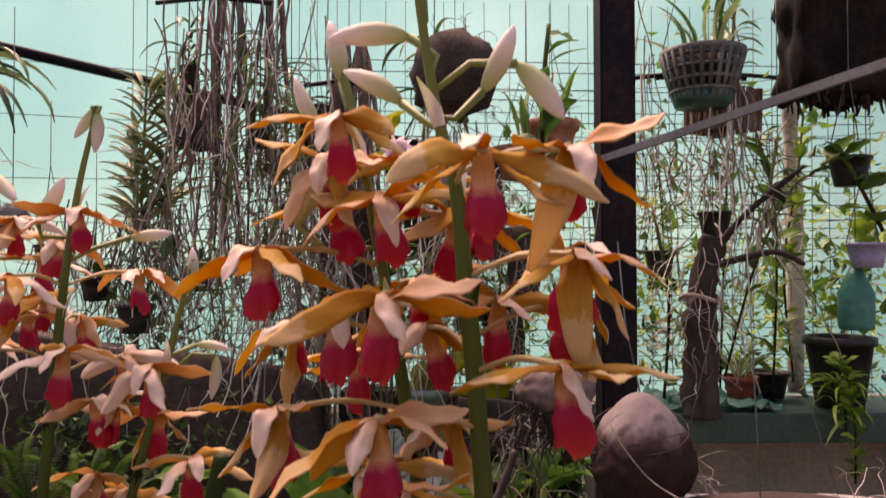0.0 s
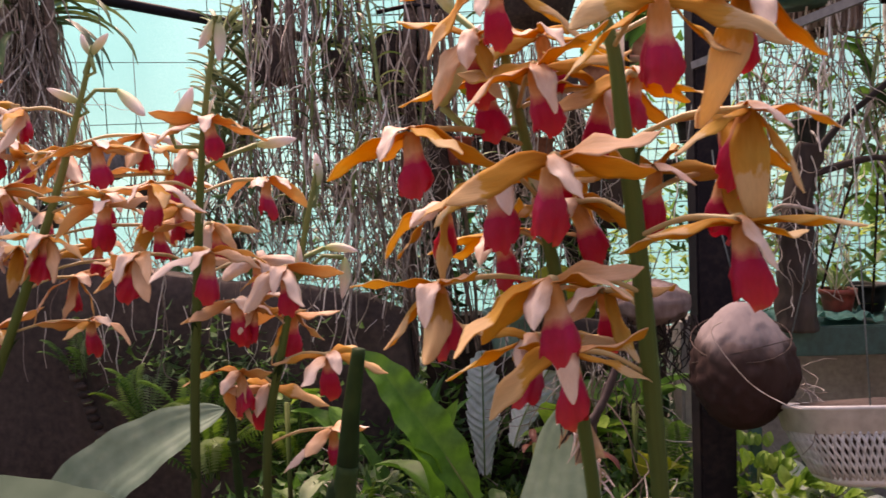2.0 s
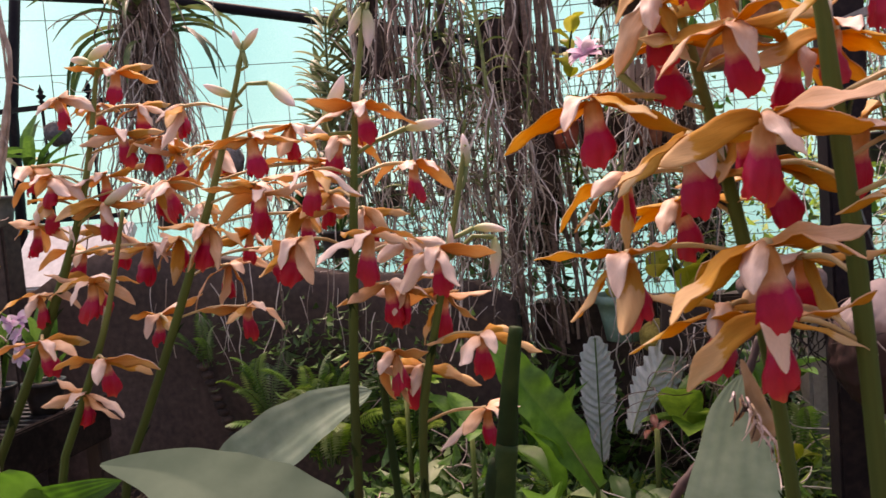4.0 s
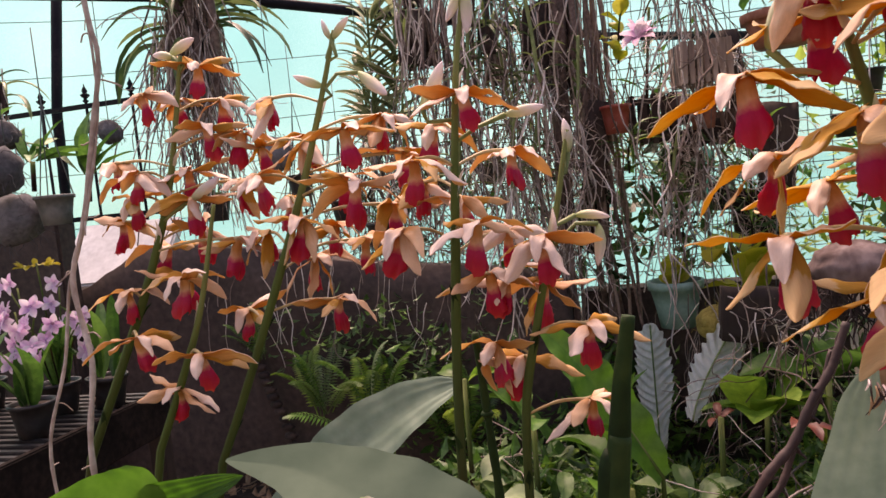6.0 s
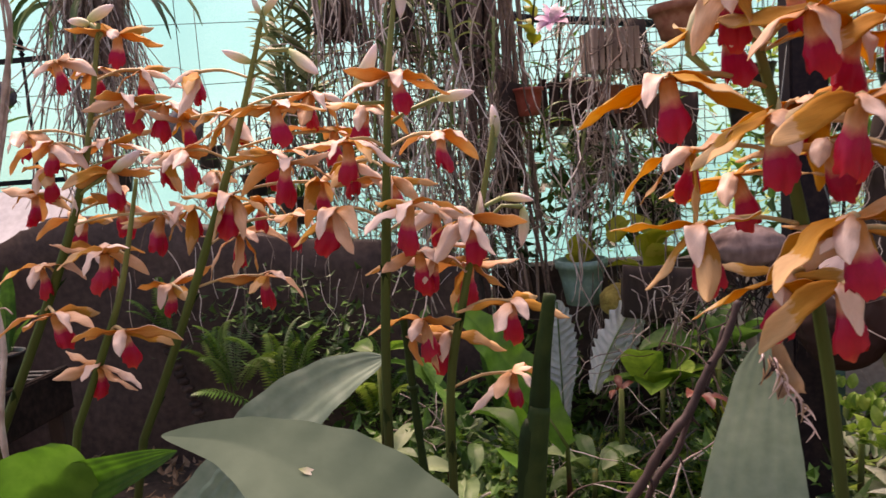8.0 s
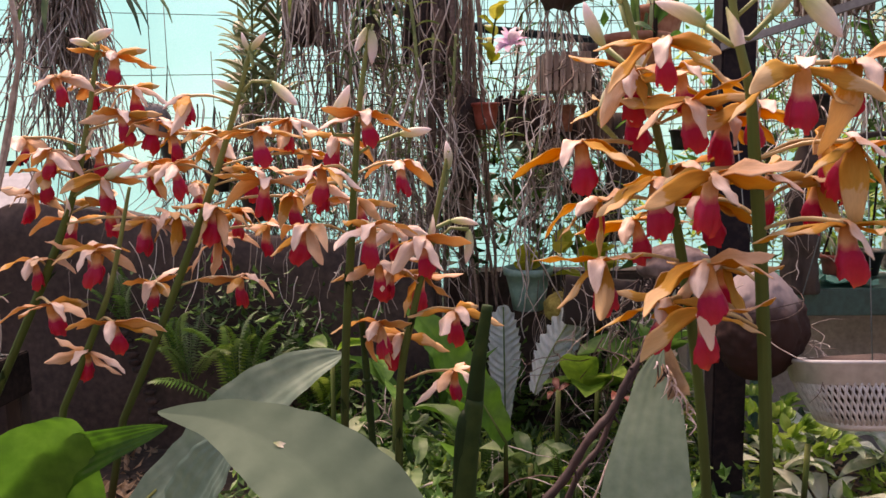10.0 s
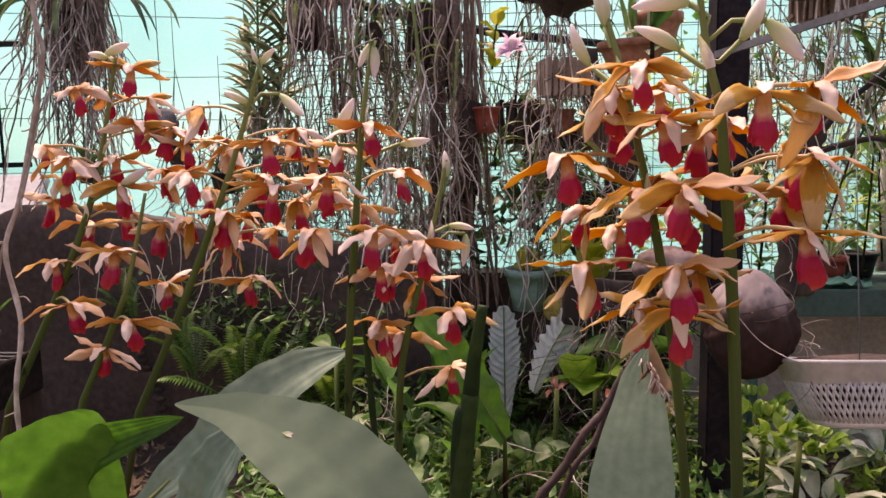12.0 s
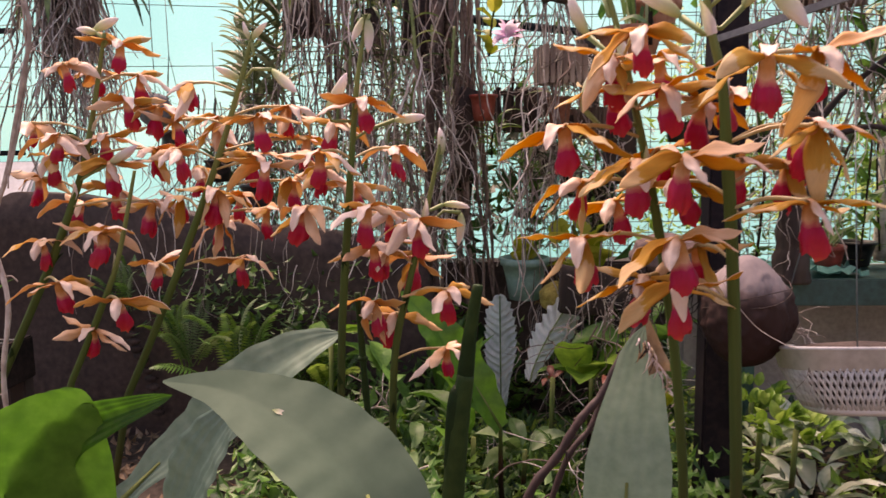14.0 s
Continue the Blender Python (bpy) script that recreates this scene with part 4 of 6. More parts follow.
hanging_orchid((-2.35, 2.4, 1.62), 10, 0.2, 10, 0.3, 0.06, "leafy green orchid by the net", 0.7, -6, 0.06)


def root_curtain(at, wide, deep, count, length, label, dark=0.25, thick=(0.002, 0.0045), tangle=0, trunk=None):
    c = thing("root_curtain", at, label, "roots")
    for mat, share in ((ROOT, 1 - dark), (BROWNROOT, dark)):
        bm = bmesh.new()
        for i in range(int(count * share)):
            strand(bm, (rnd.uniform(-wide, wide), rnd.uniform(-deep, deep), rnd.uniform(-0.2, 0.12)), length * rnd.uniform(0.3, 1.05), rnd.uniform(*thick), rnd.uniform(0.012, 0.05), lean=(rnd.uniform(-0.07, 0.07), 0))
        for i in range(int(tangle * share)):
            fork(bm, (rnd.uniform(-wide, wide), rnd.uniform(-deep, deep), -length * rnd.random() * 0.8), (rnd.uniform(-1, 1), rnd.uniform(-1, 1), -0.4), rnd.uniform(0.15, 0.4), rnd.uniform(0.002, 0.004), 1)
        tagged(part("root_mass", bm, mat, c), kind="stuff")
    if trunk:
        for x, y, r, ln in trunk:
            bm = bmesh.new()
            for k in range(7):
                a = k * 0.9
                strand(bm, (x + r * 0.6 * math.cos(a), y + r * 0.6 * math.sin(a), 0.3), ln + 0.3, r * 0.55, 0.008, 6)
            tagged(part("root_stem", bm, BROWNROOT, c), kind="stuff")
    if at[2] > 1.6:
        part("hanging_rod", tube(bmesh.new(), [(-wide, 0, 0.12), (0, 0, 0.14), (wide, 0, 0.12)], 0.008, 6), STEEL, c)
    return c


root_curtain((-0.7, 2.66, 1.95), 0.2, 0.15, 26, 0.75, "dense curtain of grey aerial roots", 0.08, tangle=8, trunk=[(0.0, 0.0, 0.011, 0.7)])
root_curtain((-0.42, 2.5, 2.0), 0.2, 0.12, 18, 0.75, "hanging grey orchid roots", 0.08, tangle=6)
root_curtain((-0.3, 2.9, 1.72), 0.13, 0.12, 40, 1.2, "tall dark fern trunk wrapped in pale roots", 0.15, tangle=50, trunk=[(0.0, 0.05, 0.034, 1.25), (0.08, 0.03, 0.02, 1.2)])
root_curtain((0.125, 2.78, 1.6), 0.05, 0.05, 26, 1.1, "long pale strands of orchid root", 0.05, (0.0022, 0.0055), tangle=24)
root_curtain((-1.8, 2.86, 2.1), 0.085, 0.06, 60, 0.85, "thick grey column of matted aerial roots", 0.25, (0.002, 0.005), tangle=30, trunk=[(0.0, 0.02, 0.05, 0.55)])
root_curtain((-0.7, 2.92, 2.15), 0.05, 0.04, 8, 0.9, "dark hairy root column hanging high", 0.5, trunk=[(0.0, 0.0, 0.016, 0.95)])
root_curtain((-0.58, 2.95, 2.1), 0.05, 0.04, 8, 0.7, "short dark hairy root column", 0.5, trunk=[(0.0, 0.0, 0.018, 0.6)])
root_curtain((0.12, 3.1, 1.75), 0.14, 0.1, 16, 0.4, "short tangled grey roots", 0.3, tangle=14)
root_curtain((-0.8, 2.95, 1.42), 0.24, 0.1, 44, 0.65, "brown fibrous roots behind the flowers", 0.35, tangle=36)
root_curtain((-0.48, 3.1, 1.36), 0.16, 0.1, 30, 0.6, "brown tangled roots low before the net", 0.3, tangle=40)
root_curtain((-0.1, 3.05, 1.5), 0.17, 0.12, 16, 0.6, "brown tangled roots among hanging pots", 0.4, tangle=14)
root_curtain((0.22, 3.0, 1.35), 0.13, 0.1, 12, 0.5, "brown roots below a slat basket", 0.4, tangle=12)
root_curtain((-1.3, 3.2, 1.32), 0.27, 0.1, 70, 0.5, "thin brown roots below a bushy orchid", 0.5, tangle=50)
root_curtain((-1.35, 2.62, 0.92), 0.35, 0.04, 26, 0.3, "thin roots hanging over the wall", 0.2, (0.0012, 0.003))
root_curtain((-0.78, 2.6, 0.86), 0.2, 0.05, 16, 0.3, "thin pale roots hanging over the wall", 0.3, (0.001, 0.0022), tangle=3)
root_curtain((0.3, 2.4, 0.72), 0.12, 0.1, 12, 0.35, "tangled dry roots by a wooden block", 0.5, tangle=8)
root_curtain((0.1, 2.7, 0.56), 0.06, 0.04, 26, 0.42, "bundle of thin pale roots hanging low", 0.35, (0.0012, 0.0028))
root_curtain((0.62, 2.1, 1.9), 0.04, 0.05, 10, 0.9, "few pale roots hanging beside the post", 0.1, (0.0015, 0.003))
root_curtain((0.9, 2.55, 1.66), 0.2, 0.12, 30, 0.5, "thin roots below hanging pots", 0.3, (0.0015, 0.003), tangle=14)

hanging_orchid((-0.55, 2.7, 1.62), 34, 0.5, 14, 0.5, 0.1, "orchid with upright narrow green leaves among roots", 0.6, 30, 0.05, dark=0.1)
hanging_orchid((-0.85, 2.85, 1.86), 22, 0.3, 12, 0.5, 0.1, "small strap-leaved orchid hung high", 0.6, 10, 0.05, dark=0.1)
root_curtain((1.15, 2.9, 1.75), 0.25, 0.15, 14, 0.8, "thin brown roots hanging above the bench", 0.3, (0.0015, 0.004), tangle=12)


# ---- pots and baskets ----
def pot(name, at, r, h, mat, label, category="pot", taper=0.72, rim=0.12, fill=SOIL, hang=0.0, group=""):
    p = thing(name, at, label, category, group)
    bm = bmesh.new()
    t = 0.06 * r
    lathe(bm, [(0, 0), (r * taper, 0), (r * (taper + (1 - taper) * 0.5), h * 0.5), (r * 0.97, h * (1 - rim)), (r * 1.06, h * (1 - rim)), (r * 1.08, h * 0.99), (r * 1.02, h), (r * 1.0 - t, h * 0.98), (r * 0.92 - t, h * 0.85)], 24)
    part("pot_body", bm, mat, p)
    bm = bmesh.new()
    lathe(bm, [(r * 0.93, h * 0.86), (r * 0.5, h * 0.9), (0.001, h * 0.92)], 18, 0.1)
    part("soil", bm, fill, p, "dark potting soil")
    if hang:
        for k in range(3):
            a = 2.1 * k + 0.5
            part("hanger_wire", tube(bmesh.new(), [(r * math.cos(a), r * math.sin(a), h * 0.95), (0, 0, h + hang * 0.55), (0, 0, h + hang)], 0.0018, 4), WIRE, p)
    return p


def leaf_mesh(name, length, width, mat, arch=0.5, across=4, seed=1, fold=0.15, wave=0.06):
    r = random.Random(seed)
    pts = [Vector((length * (s - 0.2 * arch * s * s), length * 0.08 * math.sin(2.5 * s + seed), length * (0.4 * s - arch * s * s))) for s in [i / 8 for i in range(9)]]
    bm = bmesh.new()
    blade(bm, pts, leaf_widths(9, width, 0.45, 0.03, 0.1), UP, fold, across, wave)
    return mesh_of(name, bm, mat)


def rosette(parent, at, me, count, lift=(10, 70), size=(0.7, 1.15), turn=(0, 360), rad=0.01, name="leaf", up=0.0):
    for i in range(count):
        yaw = rnd.uniform(*turn)
        part(name, me[rnd.randrange(len(me))], None, parent, m=Matrix.Translation(at) @ pose(rad * math.cos(radians(yaw)), rad * math.sin(radians(yaw)), up * i / count, 0, -rnd.uniform(*lift), yaw) @ pose(0, 0, 0, rnd.uniform(-25, 25), 0, 0) @ Matrix.Scale(rnd.uniform(*size), 4))


NARROW = [leaf_mesh("leaf", 0.22, 0.014, LEAF, 0.6, 2, i) for i in (1, 2)]
NARROWLIGHT = [leaf_mesh("leaf", 0.2, 0.017, LEAFLIGHT, 0.9, 2, i) for i in (33, 34)]
NARROWPALE = [leaf_mesh("leaf", 0.22, 0.016, LEAFPALE, 0.6, 2, i) for i in (3, 4)]
OVAL = [leaf_mesh("leaf", 0.09, 0.045, LEAF, 0.3, 4, i) for i in (5, 6)]
OVALLIGHT = [leaf_mesh("leaf", 0.1, 0.06, LEAFLIGHT, 0.3, 4, i) for i in (7, 8)]
OVALYELLOW = [leaf_mesh("leaf", 0.12, 0.09, LEAFYELLOW, 0.35, 4, i) for i in (9, 10)]
OVALPALE = [leaf_mesh("leaf", 0.14, 0.055, LEAFPALE, 0.6, 6, i) for i in (11, 12)]
OVALCREAM = [leaf_mesh("leaf", 0.21, 0.062, LEAFCREAM, 0.5, 6, i, 0.2) for i in (31, 32)]
OVALDARK = [leaf_mesh("leaf", 0.1, 0.04, LEAFDARK, 0.4, 4, i) for i in (13, 14)]
BROAD = [leaf_mesh("leaf", 0.3, 0.15, LEAF, 0.45, 6, i) for i in (15, 16)]
BROADLIGHT = [leaf_mesh("leaf", 0.26, 0.13, LEAFLIGHT, 0.45, 6, i) for i in (17, 18)]
BROADBRIGHT = [leaf_mesh("leaf", 0.26, 0.1, LEAFDEEP, 0.5, 6, i, 0.25) for i in (35, 36)]
LONGLIGHT = [leaf_mesh("leaf", 0.4, 0.07, LEAF, 0.35, 6, i, 0.2, 0.1) for i in (19, 20)]
PINKS = [leaf_mesh("petal", 0.034, 0.02, PINKPETAL, 0.3, 4, i) for i in (21, 22)]
YELLOWS = [leaf_mesh("petal", 0.02, 0.012, YELLOWPETAL, 0.3, 4, 23)]
REDS = [leaf_mesh("leaf", 0.09, 0.035, REDLEAF, 0.5, 4, 24)]


def round_leaf(size, mat):
    pts = [Vector((size * k / 10, 0, size * (0.1 * k / 10 - 0.15 * (k / 10) ** 2))) for k in range(11)]
    bm = blade(bmesh.new(), pts, [max(0.002, size * 0.95 * math.sqrt(max(0, 1 - (k / 5 - 1) ** 2))) for k in range(11)], UP, 0.08, 6, 0.04)
    return mesh_of("leaf", bm, mat)


ROUND = [round_leaf(0.07, LEAFLIGHT), round_leaf(0.06, LEAF)]

# the green pot with its yellow-leaved plant and moss ball
gp = pot("hanging_pot", (0.022, 2.85, 0.545), 0.092, 0.17, GREENPOT, "grey-green plastic pot hanging on wires", taper=0.66, rim=0.18, hang=0.5)
yp = thing("potted_plant", (0.02, 2.85, 0.7), "small plant with yellow-green heart leaves", "plant")
rosette(yp, (0, 0, 0), OVALYELLOW, 7, (20, 80), (0.6, 1.0))
yp2 = thing("climbing_plant", (0.26, 2.75, 0.45), "climber with large yellow-green leaves", "plant")
part("vine_stem", tube(bmesh.new(), smooth_line([(0, 0, -0.45), (0.02, 0, 0), (0.0, 0.02, 0.25), (-0.06, 0, 0.4)], 5), 0.006, 6), STEM, yp2)
rosette(yp2, (0, 0, 0.2), OVALYELLOW, 7, (-10, 60), (1.0, 1.4), up=0.15)
rosette(yp2, (-0.12, 0, 0.33), OVALYELLOW, 3, (0, 60), (0.8, 1.0))


def moss_ball(at, r, mat, label, hang=0.4):
    b = thing("moss_ball", at, label, "plant ball")
    bm = bmesh.new()
    bmesh.ops.create_icosphere(bm, subdivisions=3, radius=r)
    for v in bm.verts:
        v.co *= 1 + 0.22 * noise.noise(v.co * 25) + 0.1 * noise.noise(v.co * 70)
    part("ball", bm, mat, b)
    bm = bmesh.new()
    for i in range(40):
        a, t = rnd.uniform(0, 6.28), rnd.uniform(0.2, 2.9)
        d = Vector((math.sin(t) * math.cos(a), math.sin(t) * math.sin(a), math.cos(t)))
        fork(bm, d * r * 0.95, d + Vector((rnd.gauss(0, 1), rnd.gauss(0, 1), rnd.gauss(0, 1))), r * 0.7, 0.0014, 0)
    tagged(part("fibre_mass", bm, mat, b), kind="stuff")
    part("hanger_wire", tube(bmesh.new(), [(0, 0, r * 0.8), (0, 0, hang)], 0.0016, 4), WIRE, b)
    return b


moss_ball((0.135, 2.68, 0.585), 0.062, MOSS, "yellow ball of dry moss on a wire")
moss_ball((-1.956, 2.5, 1.454), 0.045, GREYBALL, "small grey plant ball hanging before the net", 0.7)
moss_ball((-1.294, 2.5, 1.299), 0.06, GREYBALL, "grey-green plant ball hanging before the net", 0.7)
moss_ball((-1.9, 1.9, 1.3), 0.075, GREYBALL, "round grey fibre ball hanging", 0.6)
moss_ball((-1.95, 2.0, 1.16), 0.08, GREYBALL, "grey fibre ball with pale roots", 0.8)
moss_ball((-2.14, 2.2, 1.45), 0.05, GREYBALL, "dark grey plant ball", 0.6)
moss_ball((0.13, 2.5, 1.78), 0.14, DARKROOT, "large dark coir ball hanging high", 0.5)
moss_ball((0.09, 3.0, 1.33), 0.06, HUSK, "small brown coconut shell hanging among roots", 0.4)

pot("hanging_pot", (-0.138, 2.84, 1.255), 0.052, 0.1, REDPOT, "small red-brown pot among hanging roots", hang=0.5)
pot("hanging_pot", (0.158, 2.86, 1.24), 0.05, 0.1, TERRA, "small terracotta pot hanging", hang=0.5)
pot("hanging_pot", (0.36, 2.5, 1.44), 0.11, 0.1, TERRA, "wide terracotta bowl hanging on white straps", rim=0.25, hang=0.5)
pot("hanging_pot", (0.46, 2.62, 1.52), 0.09, 0.13, TERRA, "terracotta pot hanging by the post", rim=0.25, hang=0.5)
tp = thing("potted_plant", (0.37, 2.5, 1.54), "pale stemmed orchid in a terracotta bowl", "plant")
rosette(tp, (0, 0, 0), NARROWPALE, 14, (50, 88), (0.7, 1.1), rad=0.05)
tp = thing("potted_plant", (0.46, 2.62, 1.65), "narrow-leaved orchid in a terracotta pot", "plant")
rosette(tp, (0, 0, 0), NARROW, 12, (40, 88), (0.7, 1.1), rad=0.04)
pot("hanging_pot", (-1.536, 3.2, 1.15), 0.06, 0.1, BLACKPOT, "small black plastic pot before the net", hang=0.6)
pot("hanging_pot", (0.238, 3.2, 0.93), 0.05, 0.11, BLACKPOT, "small black plastic cup", hang=0.5)
pot("hanging_pot", (0.822, 2.6, 1.12), 0.05, 0.09, BLACKPOT, "small black pot on a wire", hang=0.5)
pot("hanging_pot", (1.01, 2.6, 1.25), 0.055, 0.09, BLACKPOT, "small black pot on a wire", hang=0.4)
pot("hanging_pot", (1.33, 2.35, 1.4), 0.06, 0.09, BLACKPOT, "small black pot under round leaves", hang=0.5)
pot("hanging_pot", (1.44, 2.45, 1.15), 0.06, 0.08, PURPLEPOT, "lilac plastic pot hanging", hang=0.5)
for x, z in ((0.62, 1.16), (0.7, 1.3)):
    pot("hanging_pot", (x, 2.9, z), 0.045, 0.08, BLACKPOT, "small black pot hanging behind the post", hang=0.5)


for x, y, z, r in ((-1.3, 3.1, 1.02, 0.06), (-0.95, 3.3, 1.05, 0.07), (-1.85, 3.0, 1.08, 0.06), (-0.7, 3.4, 1.12, 0.06), (-1.1, 3.0, 0.9, 0.07)):
    pot("hanging_pot", (x, y, z), r, r * 1.6, BLACKPOT, "small black pot hanging behind the orchids", hang=0.5)
    e = thing("potted_plant", (x, y, z + r * 1.5), "dark green orchid in a small black pot", "plant")
    rosette(e, (0, 0, 0), OVALDARK + NARROW, 12, (10, 80), (0.7, 1.1), rad=0.02)


def slat_basket(at, r, h, label, yaw=0, mat=SLAT, hang=0.45, n=7):
    b = thing("slat_basket", at, label, "basket", "hanging wooden baskets", m=Matrix.Translation(at) @ pose(0, 0, 0, 0, 0, yaw))
    slat = mesh_of("slat", box(bmesh.new(), (-0.009, -0.006, 0), (0.009, 0.006, h), 0.002), mat, False)
    for k in range(n):
        t = -r + 2 * r * k / (n - 1)
        for x, y, z in ((t, -r, 0), (t, r, 0), (-r, t, 0), (r, t, 0)):
            part("slat", slat, None, b, m=pose(x, y, z, rnd.uniform(-2, 2), rnd.uniform(-2, 2), 0 if abs(y) == r else 90))
    for z in (0.02, h - 0.02):
        for s in (-1, 1):
            part("rail", box(bmesh.new(), (-r - 0.01, s * (r - 0.01) - 0.006, z - 0.006), (r + 0.01, s * (r - 0.01) + 0.006, z + 0.006)), mat, b, smooth=False)
    bm = bmesh.new()
    for i in range(14):
        strand(bm, (rnd.uniform(-r, r) * 0.7, rnd.uniform(-r, r) * 0.7, h * 0.6), h * 0.55, 0.009, 0.02, 5)
    tagged(part("fibre_core", bm, DARKROOT, b), kind="stuff")
    part("hanger_wire", tube(bmesh.new(), [(-r, 0, h), (0, 0, h + hang * 0.5), (r, 0, h)], 0.002, 4), WIRE, b)
    return b


slat_basket((0.155, 2.8, 1.385), 0.075, 0.14, "weathered wooden slat basket with pale sticks", 10, PALESLAT)
slat_basket((0.3, 2.95, 1.18), 0.08, 0.12, "dark wooden slat basket", 40)
slat_basket((-0.01, 3.02, 1.21), 0.07, 0.18, "dark tall wooden slat basket among roots", 5, WOOD, 0.45, 5)


def coir_block(at):
    """A big dark block of packed fibre with a ragged foot."""
    b = thing("coir_block", at, "large dark brown block of packed coir hanging high", "planter")
    bm = box(bmesh.new(), (-0.15, -0.09, 0), (0.15, 0.09, 0.36))
    bmesh.ops.subdivide_edges(bm, edges=bm.edges[:], cuts=9, use_grid_fill=True)
    for v in bm.verts:
        v.co += Vector((noise.noise(v.co * 12), noise.noise(v.co * 12 + Vector((7, 0, 0))), 1.3 * noise.noise(v.co * 15 + Vector((0, 5, 0))))) * 0.03
    part("block", bm, CHARRED, b)
    bm = bmesh.new()
    for i in range(60):
        strand(bm, (rnd.uniform(-0.14, 0.14), rnd.uniform(-0.09, 0.08), 0.02), rnd.uniform(0.02, 0.08), rnd.uniform(0.004, 0.01), 0.02, 5)
    tagged(part("fibre_mass", bm, DARKROOT, b), kind="stuff")
    for x in (-0.13, 0.13):
        part("hanger_wire", tube(bmesh.new(), [(x, 0, 0.3), (0, 0, 0.8)], 0.002, 4), WIRE, b)


coir_block((1.345, 2.45, 1.69))
slat_basket((1.02, 2.55, 1.6), 0.08, 0.14, "brown wooden slat basket", 30)


def wood_slab(at, w, h, tilt, label):
    bm = bmesh.new()
    box(bm, (-w / 2, -0.02, -h / 2), (w / 2, 0.02, h / 2))
    bmesh.ops.subdivide_edges(bm, edges=bm.edges[:], cuts=4, use_grid_fill=True)
    for v in bm.verts:
        v.co += Vector((0.012 * noise.noise(v.co * 14), 0.016 * noise.noise(v.co * 11 + Vector((4, 0, 0))), 0.02 * noise.noise(v.co * 9)))
    t = thing("wood_slab", at, label, "wood", m=Matrix.Translation(at) @ pose(0, 0, 0, 0, tilt, 10))
    part("board", bm, WOOD, t)
    bm = bmesh.new()
    for i in range(18):
        fork(bm, (rnd.uniform(-w, w) * 0.5, -0.025, rnd.uniform(-h, h) * 0.4), (rnd.uniform(-1, 1), -0.3, -0.6), 0.14, 0.0025, 1)
    tagged(part("root_mass", bm, ROOT, t), kind="stuff")
    part("hanger_wire", tube(bmesh.new(), [(0, 0, h / 2 - 0.01), (0, 0, h / 2 + 0.5)], 0.0018, 4), WIRE, t)


wood_slab((-0.22, 2.88, 1.2), 0.08, 0.36, 8, "dark rough wooden slab hanging with roots")
wood_slab((-0.23, 3.0, 1.1), 0.09, 0.55, 3, "long dark wooden slab hanging")
wood_slab((-0.35, 2.98, 1.58), 0.16, 0.26, -6, "brown coconut fibre slab")
wood_slab((0.3, 2.56, 0.63), 0.34, 0.17, 4, "dark weathered wooden block with pale roots")
wood_slab((0.1, 3.15, 1.08), 0.14, 0.2, 4, "dark bark slab")
wood_slab((0.14, 2.92, 1.22), 0.2, 0.08, -14, "short dark branch stump hanging with roots")
wood_slab((0.4, 2.9, 1.15), 0.12, 0.3, 5, "dark bark slab behind the orchids")
wood_slab((0.33, 3.0, 0.9), 0.16, 0.22, -3, "dark bark slab hanging low")
wood_slab((0.3, 3.1, 1.45), 0.07, 0.3, -5, "narrow brown wooden slab")


def driftwood():
    d = thing("driftwood", (0.885, 2.4, 0.7), "upright dark driftwood log wound with roots", "wood")
    bm = bmesh.new()
    line = smooth_line([(0, 0, -0.01), (0.004, 0, 0.14), (0.0, 0, 0.3), (0.02, 0.01, 0.44), (0.045, 0, 0.55)], 8)
    tube(bm, line, [0.056 + 0.002 * math.sin(i * 0.9) - 0.0006 * i for i in range(len(line))], 20)
    for v in bm.verts:
        v.co += Vector((noise.noise(v.co * 22), noise.noise(v.co * 22 + Vector((5, 0, 0))), 0)) * 0.012 + Vector((v.co.x, v.co.y, 0)) * 0.25 * noise.noise((v.co.x * 60, v.co.y * 60, v.co.z * 9))
    part("log", bm, WOOD, d)
    part("strap", tube(bmesh.new(), [(0.058 * math.cos(a), 0.06 * math.sin(a), 0.36 + 0.01 * math.sin(2 * a)) for a in [k * math.pi / 10 for k in range(21)]], 0.007, 6), PALESLAT, d, "pale cloth strap")
    for a in (0.0, 1.0):
        part("branch", tube(bmesh.new(), smooth_line([(0.02, 0, 0.45), (0.12 + 0.1 * a, -0.02, 0.6 - 0.1 * a), (0.3, -0.06, 0.76 - 0.3 * a)], 4), [0.012] * 4 + [0.009] * 4 + [0.005], 6), WOOD, d)
    bm = bmesh.new()
    for k in range(26):
        a = rnd.uniform(0, 6.28)
        fork(bm, (0.055 * math.cos(a), 0.055 * math.sin(a), rnd.uniform(0.1, 0.55)), (math.cos(a) * 0.3, math.sin(a) * 0.3, -1), rnd.uniform(0.1, 0.3), 0.002, 1)
    tagged(part("root_mass", bm, ROOT, d), kind="stuff")
    return d


driftwood()


